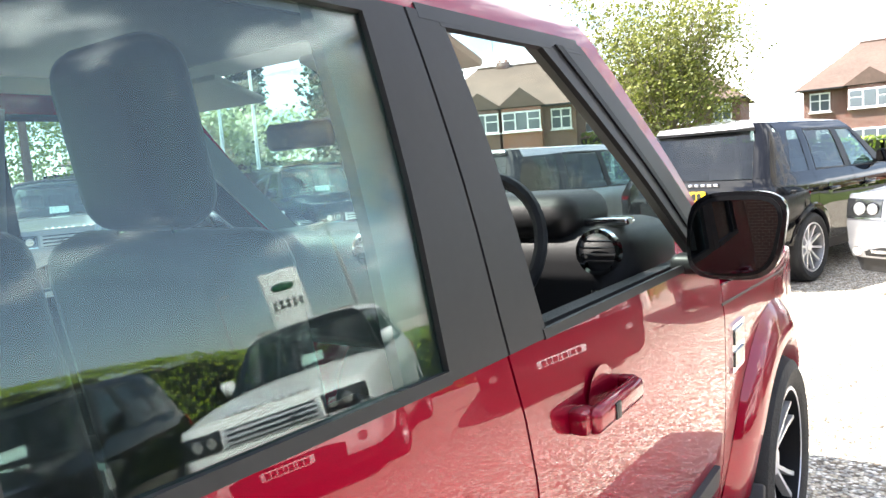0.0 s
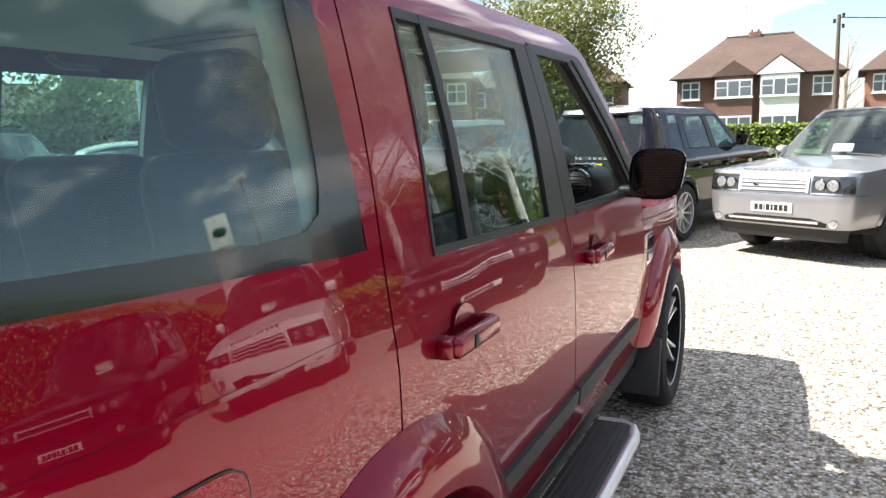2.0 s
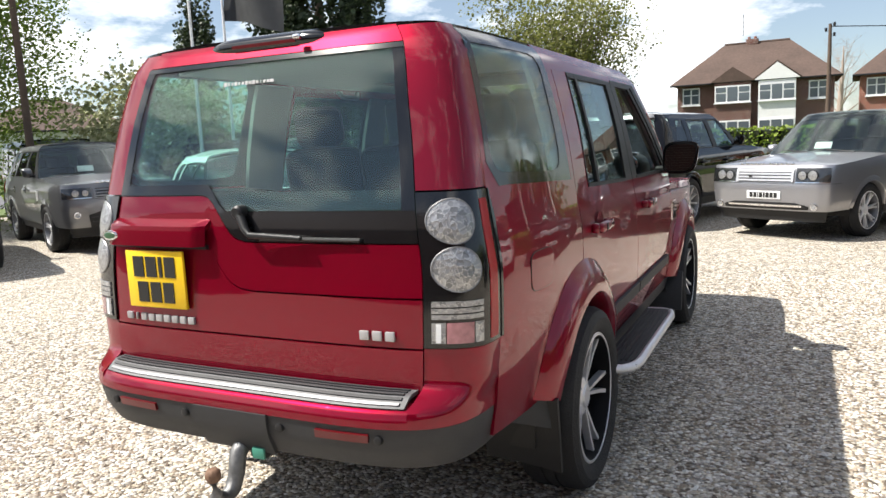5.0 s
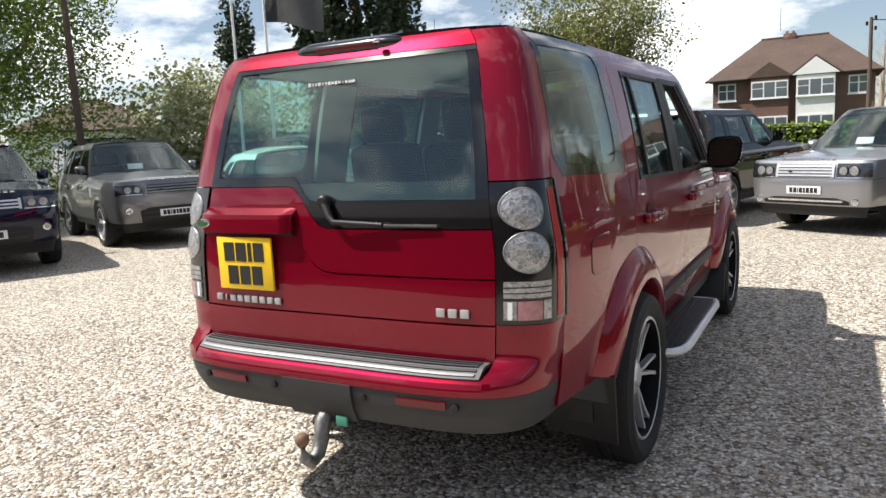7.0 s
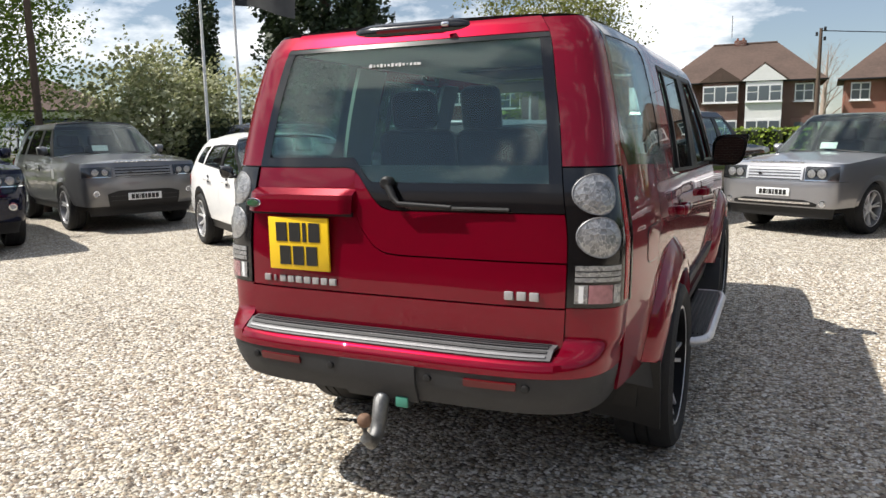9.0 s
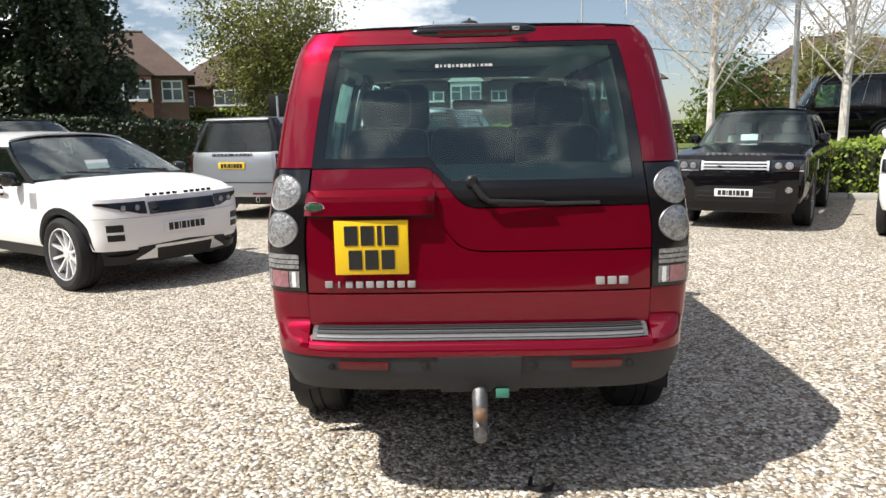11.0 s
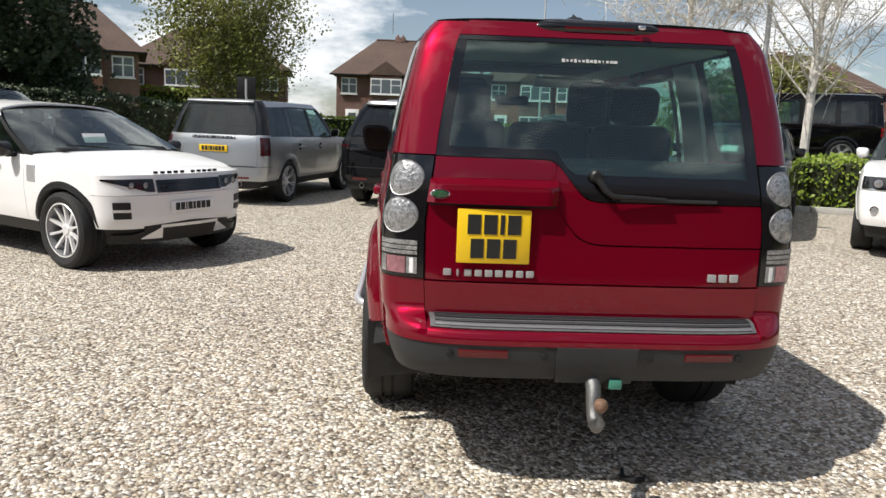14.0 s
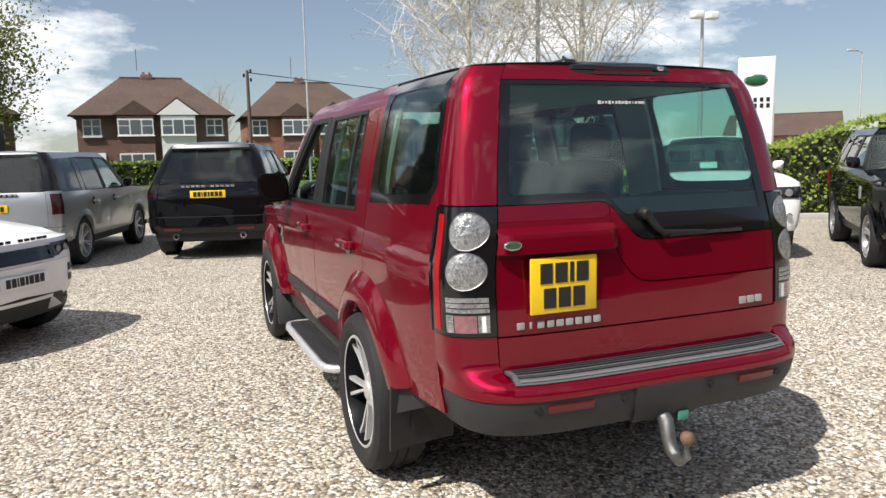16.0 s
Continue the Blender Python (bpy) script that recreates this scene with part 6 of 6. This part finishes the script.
def semi(at, turn, label, w=9.5, d=8.0, eaves=4.55, ridge=7.4, white=True, wall=BRICK_DARK):
    h = thing("house", pose(at[0], at[1], 0, 0, 0, turn), label, "house", "houses across the road")
    part("wall", boxed((0, d / 2, eaves / 2), (w, d, eaves), 0.0), wall, h, "red-brown brick wall", smooth=0)
    hip_roof(h, -w / 2, w / 2, 0, d, eaves, ridge, inset=3.1 * w / 9.5)
    ch = part("chimney", boxed((-0.3, d / 2, ridge + 0.0), (0.8, 0.5, 0.5), 0.02), BRICK_DARK, h)
    for k in (-0.2, 0.2):
        part("chimney_pot", tubed([(-0.3 + k, d / 2, ridge + 0.28), (-0.3 + k, d / 2, ridge + 0.42)], 0.09, 10), BRICK, ch)
    bay(h, -w * 0.125, 0, 2.25, 0, eaves - 0.05, BRICK_DARK, (ROOFTILE, eaves, eaves + 0.95))
    bay(h, w * 0.155, 0, 2.2, 0, eaves - 0.05, RENDERW if white else BRICK, (RENDERW if white else ROOFTILE, eaves, eaves + 1.05))
    for q in (-1, 1):
        window(h, (q * w * 0.405, -0.02, eaves - 0.80), 1.05, 1.1, 2)
        dr = part("door", boxed((q * w * 0.38, -0.04, 1.05), (0.95, 0.1, 2.1), 0.01), UPVC if q < 0 else BRICK_DARK, h)
        part("door_pane", boxed((q * w * 0.38, -0.10, 1.5), (0.5, 0.03, 0.7), 0.0), HOUSEPANE, dr, smooth=0)
    part("television_aerial", tubed([(-0.9, d / 2, ridge + 0.5), (-0.9, d / 2, ridge + 2.0)], 0.025, 6), STEEL, h)
    return h


semi((-1.3, 51.0), 0, "brown-brick semi-detached house with a white gabled bay and hipped roof")
semi((9.7, 52.5), -3, "orange-brick semi-detached house with a brown hipped roof", white=False, wall=BRICK)
semi((-15.0, 49.5), 8, "brown-brick house with a hipped roof half hidden by a tree", w=11, white=False)
semi((-19.6, 37.5), 20, "small brown-brick house with a tiled roof beside a dark conifer", w=8.5, white=False)
semi((27.5, 50.0), -8, "brick house with a brown hipped roof beyond the birches", w=12, white=False, wall=BRICK)
for k, (x, y, tn) in enumerate(((66, 62, -50), (84, 46, -60), (40, 62, -30))):
    b = thing("bungalow", pose(x, y, 0, 0, 0, tn), "low brick bungalow with a brown tiled roof", "house", "bungalows beyond the hedge")
    part("wall", boxed((0, 4, 1.4), (12, 8, 2.8), 0), BRICK, b, smooth=0)
    hip_roof(b, -6, 6, 0, 8, 2.8, 5.4, inset=0.3)
    for q in (-3, 3):
        window(b, (q, -0.02, 1.5), 2.0, 1.3, 3)
b = thing("outbuilding", pose(-42, 30, 0, 0, 0, 55), "grey low building behind the trees", "house")
part("wall", boxed((0, 4, 1.7), (10, 8, 3.4), 0), RENDERW, b, smooth=0)
hip_roof(b, -5, 5, 0, 8, 3.4, 5.6)

sr = thing("showroom", pose(-4, -9.6, 0, 0, 0, 180), "long low dark-roofed showroom behind the yard", "building")
part("wall", boxed((0, 5, 1.6), (44, 10, 3.2), 0), BRICK_DARK, sr, smooth=0)
hip_roof(sr, -22, 22, 0, 10, 3.2, 5.9)

# ---- greenery ----
tree("roadside_tree", (-11.0, 41.0), "spreading tree with fresh yellow-green spring leaves", 8.5, 0.26, 5.6, 58, 17, BARK, LEAF_SPRING, 2500, 0.17, ((0, 0, 6.2), (4.1, 4.1, 4.2)), 3, 20, 0.05, "vase")
tree("birch_tree", (5.6, 14.4), "bare white-barked birch with fine pale twigs", 7.6, 0.085, 3.6, 44, 46, BIRCHBARK, LEAF_CATKIN, seed=5, tipcount=4, size=0.045)
tree("birch_tree", (7.9, 13.0), "bare white-barked birch with a forked trunk", 8.0, 0.085, 4.0, 44, 46, BIRCHBARK, LEAF_CATKIN, seed=6, tipcount=4, size=0.045)
tree("conifer", (-10.5, 15.7), "dense dark evergreen conifer", 7.0, 0.25, 1.5, 10, 2, BARK, LEAF_DARK, 48000, 0.13, ((0, 0, 4.2), (1.75, 1.75, 4.4)), 7, 0, 0.6)
tree("yard_tree", (-16.5, 8.2), "tall tree with drooping light green foliage", 9.0, 0.22, 3.6, 20, 10, BARK, LEAF_GREEN, 60000, 0.075, ((0.3, 0, 5.0), (3.2, 3.2, 4.6)), 8, 8, 0.25)
tree("yard_tree", (-18.0, 4.8), "tall slender tree with light green foliage", 9.5, 0.2, 3.2, 18, 10, BARK, LEAF_GREEN, 54000, 0.075, ((0, 0, 5.2), (3.0, 3.0, 4.8)), 9, 8, 0.25)
tree("blossom_bush", (-13.8, 12.6), "rounded bush with pale blossom and leaves", 3.0, 0.1, 2.0, 14, 8, BARK, LEAF_PALE, 16000, 0.11, ((0, 0, 1.9), (2.4, 2.2, 1.9)), 10, 4, 0.4)
tree("slim_conifer", (-14.4, 14.8), "tall narrow dark conifer", 5.8, 0.12, 0.6, 12, 3, BARK, LEAF_DARK, 13000, 0.10, ((0, 0, 3.1), (0.62, 0.62, 3.0)), 11, 0, 0.3)
tree("low_conifer", (6.7, 15.8), "rounded dark green conifer bush", 2.8, 0.1, 1.0, 8, 2, BARK, LEAF_GREEN, 9000, 0.10, ((0, 0, 1.4), (1.2, 1.1, 1.5)), 13, 0, 0.5)
tree("willow", (13.0, 24.0), "yellow-green willow beyond the yard", 4.2, 0.2, 2.0, 14, 8, BARK, LEAF_SPRING, 6000, 0.13, ((0, 0, 2.9), (1.9, 1.9, 1.7)), 14, 4, 0.3)
tree("bare_tree", (4.5, 70.0), "distant bare winter tree", 8.0, 0.25, 4.2, 20, 16, TWIG, seed=15)
hedge("right_hedge", [(6.6, 11.6), (9.5, 10.8), (12.5, 9.2), (15.0, 5.5), (16.0, 0.0), (16.0, -8.0)], 1.6, [0.95, 1.1, 2.0, 2.75, 2.9, 2.9], LEAF_HEDGE, "clipped bright green boundary hedge", 21)
hedge("dark_hedge", [(-13.0, 12.5), (-8.0, 15.2), (-5.5, 16.2)], 1.2, [1.9, 1.8, 1.5], LEAF_DARK, "tall dark evergreen hedge behind the cars", 22)
hedge("garden_hedge", [(-24.0, 40.0), (-12.0, 44.0), (-7.0, 45.0), (9.0, 45.0), (30.0, 41.0)], 1.0, [3.0, 2.8, 1.5, 1.4, 1.6], LEAF_HEDGE, "low green garden hedge in front of the houses", 23, 0.16, 70)

for a, b in (((4.6, 11.2), (6.9, 10.7)), ((6.9, 10.7), (9.6, 9.9)), ((9.6, 9.9), (12.0, 8.4))):
    d = Vector((b[0] - a[0], b[1] - a[1], 0))
    kb = part("hedge_kerb", boxed((0, 0, 0.05), (d.length - 0.02, 0.14, 0.14), 0.02, 2), KERB)
    kb.matrix_basis = pose((a[0] + b[0]) / 2, (a[1] + b[1]) / 2, 0, 0, 0, math.degrees(math.atan2(d.y, d.x)))
    tagged(kb, "low grey concrete kerb in front of the hedge", "kerb", kind="structure")


# ---- parked cars ----
RFS = {"glass": (1.17, 1.66), "lamps": (0.88, 1.12), "plate_z": 0.93}
other_suv("compact_suv_car", front_at(-3.36, 4.72, -34, COUPE, 0.94), "white compact coupe-roofed off-roader with black lower trim", WHITE, COUPE,
          {"grille": (0.745, 0.885), "bars": 2, "bar": GLOSSBLACK, "fog": 0.56, "plate_z": 0.62, "skid": ALLOY, "gw": 0.44, "letters": GLOSSBLACK, "lens": GLOSSBLACK, "compact": True}, {"glass": (1.16, 1.46), "lamps": (0.85, 1.0), "plate_z": 0.8}, "ten", trim=SATIN, face=BRIGHTALLOY)
other_suv("large_suv_car", rear_at(-3.62, 10.1, 74, FULLSIZE, 0.95), "silver full-size luxury off-roader seen from behind", SILVER, FULLSIZE,
          {"grille": (0.82, 1.0)}, {"glass": (1.19, 1.70), "lamps": (0.85, 1.15), "plate_z": 0.95, "bumper": SILVER, "ls": 0.88, "lampm": DARKLENS}, "seven")
other_suv("sport_suv_car", rear_at(-0.74, 10.15, 74, SPORT), "glossy black sporty off-roader seen from behind", BLACKP, SPORT,
          {"grille": (0.8, 0.97)}, {"glass": (1.17, 1.66), "lamps": (0.93, 1.08), "plate_z": 1.0, "bumper": BLACKP, "lampm": GLOSSBLACK, "ls": 0.8, "spoiler": MIDGREY}, "ten", roof=MIDGREY)
other_suv("large_suv_car", front_at(1.72, 9.5, -121, FULLSIZE, 0.93), "silver-grey full-size luxury off-roader facing the yard", GREY, FULLSIZE,
          {"grille": (0.80, 1.0), "bars": 4, "fog": 0.49, "plate_z": 0.635, "gw": 0.47, "skid": CHROME, "mesh": GREYALLOY, "intake": (0.72, 0.44, 0.535)}, RFS, "seven", face=BRIGHTALLOY)
other_suv("sport_suv_car", front_at(-8.85, 6.7, -24, SPORT), "grey sporty off-roader facing the yard", MIDGREY, SPORT,
          {"grille": (0.86, 1.02), "bars": 3, "fog": 0.62, "plate_z": 0.56, "intake": (0.62, 0.42, 0.66), "bar": GREYALLOY}, RFS, "five")
other_suv("sport_suv_car", front_at(-8.85, 3.65, -26, SPORT), "dark navy sporty off-roader facing the yard", NAVY, SPORT,
          {"grille": (0.86, 1.02), "bars": 3, "fog": 0.62, "plate_z": 0.56, "intake": (0.62, 0.42, 0.66)}, RFS, "ten")
other_suv("sport_suv_car", front_at(4.0, 7.9, -120, SPORT, 0.92), "black sporty off-roader with beige seats facing the yard", BLACKP, SPORT,
          {"grille": (0.86, 1.02), "bars": 3, "fog": 0.62, "plate_z": 0.56, "intake": (0.62, 0.42, 0.66)}, RFS, "five", interior=LINING)
other_suv("sport_suv_car", front_at(5.95, 6.1, -124, SPORT, 0.96), "white sporty off-roader with silver grille bars", WHITE, SPORT,
          {"grille": (0.86, 1.02), "bars": 3, "fog": 0.62, "plate_z": 0.56, "intake": (0.62, 0.42, 0.66)}, RFS, "five")
other_suv("sport_suv_car", front_at(7.2, 3.55, -132, SPORT), "black off-roader parked beside the tall hedge", BLACKP, SPORT,
          {"grille": (0.86, 1.02), "bars": 2, "fog": 0.62, "plate_z": 0.56, "intake": (0.62, 0.42, 0.66)}, RFS, "five")
def mound():
    bm = sheet(lambda u, v: (11.0 + 4.4 * (2 * u - 1), 17.6 + 3.4 * (2 * v - 1), 0.62 * min(1, 4 * min(u, 1 - u)) * min(1, 4 * min(v, 1 - v)) - 0.02), 16, 16, 0.0, (0, 0, 1))
    tagged(part("display_mound", bm, GRASS), "grassy display mound under the boxy car", "mound", kind="structure")


mound()
other_suv("boxy_suv_car", pose(0, 0, 0.60) @ rear_at(11.2, 17.4, 160, BOXY), "black boxy off-roader standing behind the birches", BLACKP, BOXY,
          {"grille": (0.85, 1.05)}, {"glass": (1.25, 1.75), "lamps": (0.85, 1.1), "plate_z": 0.8}, "five")
other_suv("sport_suv_car", front_at(-7.2, 10.6, -24, SPORT), "dark parked off-roader behind the white one", NAVY, SPORT,
          {"grille": (0.78, 0.93), "bars": 3}, RFS, "five")
other_suv("boxy_suv_car", front_at(-13.5, 9.6, -24, BOXY), "dark flat-roofed van-like off-roader by the bushes", BLACKP, BOXY,
          {"grille": (0.85, 1.05)}, RFS | {"glass": (1.25, 1.75)}, "five")


# ---- posts, sign and flag ----
def post(name, at, height, r, material, label, category):
    p = thing(name, pose(at[0], at[1], 0), label, category)
    part("shaft", tubed([(0, 0, 0), (0, 0, height * 0.5), (0, 0, height)], [r * 1.25, r, r * 0.7], 12), material, p)
    return p


GALV = mat("galvanised_steel", (0.5, 0.51, 0.52), 0.5, metal=0.5, vary=0.12, scale=8)
WOODPOLE = mat("weathered_pole_wood", (0.10, 0.07, 0.05), 0.9, vary=0.3, scale=10)
tp = post("telegraph_pole", (2.6, 32.4), 5.5, 0.09, WOODPOLE, "dark weathered wooden telegraph pole with insulators", "pole")
for z, x in ((5.4, 0.15), (5.2, -0.15), (5.0, 0.15)):
    part("insulator", tubed([(x, 0, z), (x, 0, z + 0.15)], 0.05, 8), SATIN, tp)
part("wire", tubed([(0, 0, 5.4), (12, 9, 5.3), (26, 20, 5.8)], 0.02, 5), SATIN, tp)


def street_lamp(at, h, arm, label):
    s = post("street_lamp", at, h, 0.055, GALV, label, "street lamp")
    part("arm", tubed([(0, 0, h), (arm * 0.5, 0, h + 0.12), (arm, 0, h + 0.12)], 0.04, 8), GALV, s)
    part("lantern", boxed((arm, 0, h + 0.12), (0.6, 0.25, 0.12), 0.04, 3), GALV, s)


street_lamp((6.3, 37.3), 10.3, 0.7, "tall slim galvanised street lamp beside the road")
street_lamp((7.09, 13.57), 9.0, 0.8, "tall grey lamp post behind the birches")
street_lamp((37.0, 28.8), 6.8, -0.9, "distant street lamp beyond the hedge")
fl = post("floodlight_mast", (15.06, 17.04), 5.7, 0.07, GALV, "white floodlight mast with two lamps", "floodlight")
for dx in (-0.3, 0.3):
    part("floodlight", boxed((dx, -0.1, 5.75), (0.4, 0.3, 0.25), 0.06, 3), UPVC, fl)
sg_ = thing("sign_totem", pose(13.63, 13.27, -0.53, 0, 0, -43), "white totem sign with a green oval and black bars of writing", "sign")
part("panel", boxed((0, 0, 2.3), (0.9, 0.25, 4.3), 0.03), UPVC, sg_)
part("panel_edge", boxed((0.46, 0.0, 2.3), (0.05, 0.28, 4.3), 0.01), GALV, sg_)
part("oval_badge", oval((0, -0.126, 3.85), 0.60, 0.33, 0.03, -1), CHROME, sg_)
part("badge_enamel", oval((0, -0.15, 3.85), 0.52, 0.26, 0.02, -1), BADGE, sg_)
for r, z in enumerate((3.32, 3.16)):
    for k in range(5):
        part("letter_bar", boxed((-0.32 + k * 0.16, -0.13, z), (0.09, 0.02, 0.11), 0.0), INK, sg_, smooth=0)


def flag_pole(at, h, flag, wide=1.6):
    f = post("flag_pole", at, h, 0.035, UPVC, "slender white flag pole" + (" with a dark flag" if flag else " without a flag"), "flag pole")
    if flag:
        def cloth(u, v):
            return (u * wide, 0.12 * math.sin(u * 7 + v), h - 0.15 - (1 - v) * 0.85 - 0.35 * u + 0.05 * math.sin(u * 5))
        part("flag", sheet(cloth, 16, 8, 0.006, (0, -1, 0)), FLAG, f, "dark drooping flag")


FLAG = mat("dark_flag_cloth", (0.03, 0.032, 0.035), 0.8, vary=0.3, scale=6)
flag_pole((-10.1, 11.3), 5.4, True)
flag_pole((-10.9, 11.1), 6.6, False)
post("dark_pole", (-12.4, 7.9), 6.5, 0.07, WOODPOLE, "thin dark pole among the trees", "pole")
bd = thing("road_sign", pose(-5.2, 17.8, 0), "small road sign seen edge-on by the hedge", "sign")
part("shaft", tubed([(0, 0, 0), (0, 0, 2.4)], 0.04, 8), GALV, bd)
part("plate", boxed((0, 0, 2.1), (0.5, 0.03, 0.7), 0.01), SATIN, bd)
hk = thing("scrap_hook", pose(0.25, 0.11, 0.012), "small dark curved scrap of rubber lying on the gravel", "debris")
part("hook", tubed([(-0.04, 0.03, 0.02), (-0.05, -0.015, 0.0), (-0.01, -0.04, 0.003), (0.035, -0.032, 0.006), (0.05, -0.008, 0.010)], [0.008, 0.014, 0.013, 0.010, 0.006], 8), SATIN, hk)


def pebbles():
    """Loose stones on top of the gravel where the camera passes nearest."""
    rng = random.Random(77)
    verts, faces = [], []
    base = [Vector(v) for v in ((1, 0, 0), (-1, 0, 0), (0, 1, 0), (0, -1, 0), (0, 0, 1), (0.7, 0.7, 0.3), (-0.7, 0.6, 0.35), (-0.6, -0.75, 0.3), (0.75, -0.65, 0.35))]
    tri = [(0, 5, 4), (5, 2, 4), (2, 6, 4), (6, 1, 4), (1, 7, 4), (7, 3, 4), (3, 8, 4), (8, 0, 4)]
    def spot():
        r = rng.random()
        if r < 0.7:
            return rng.uniform(-4.5, 3.5), -1.9 + abs(rng.gauss(0, 1.9))
        return rng.uniform(1.2, 4.5), rng.uniform(-1.0, 6.0)
    for _ in range(60000):
        x, y = spot()
        s = rng.uniform(0.005, 0.014)
        a, sx, sy, sz = rng.uniform(0, 6.28), rng.uniform(0.7, 1.5), rng.uniform(0.6, 1.1), rng.uniform(0.5, 0.9)
        c, q = math.cos(a), math.sin(a)
        o = len(verts)
        for v in base:
            px, py, pz = v.x * sx * s, v.y * sy * s, v.z * sz * s
            verts.append((x + px * c - py * q, y + px * q + py * c, pz + 0.001))
        faces += [(o + i, o + j, o + k) for i, j, k in tri]
    me = bpy.data.meshes.new("loose_stones")
    me.from_pydata(verts, [], faces)
    me.materials.append(STONES)
    tagged(new("loose_stones", me), "loose pale and brown gravel stones", "gravel", kind="stuff")


def stone_mat():
    m = mat("gravel_stone", (0.45, 0.42, 0.37), 0.8)
    n, l = m.node_tree.nodes, m.node_tree.links
    g = n.new("ShaderNodeNewGeometry")
    cr = n.new("ShaderNodeValToRGB")
    els = cr.color_ramp.elements
    els[0].color, els[1].color = (0.14, 0.115, 0.095, 1), (0.80, 0.78, 0.74, 1)
    for pos, c in ((0.2, (0.32, 0.25, 0.18)), (0.45, (0.45, 0.39, 0.31)), (0.7, (0.56, 0.52, 0.46))):
        e = els.new(pos)
        e.color = (*c, 1)
    l.new(g.outputs["Random Per Island"], cr.inputs["Fac"])
    l.new(cr.outputs["Color"], n["Principled BSDF"].inputs["Base Color"])
    return m


STONES = stone_mat()
pebbles()
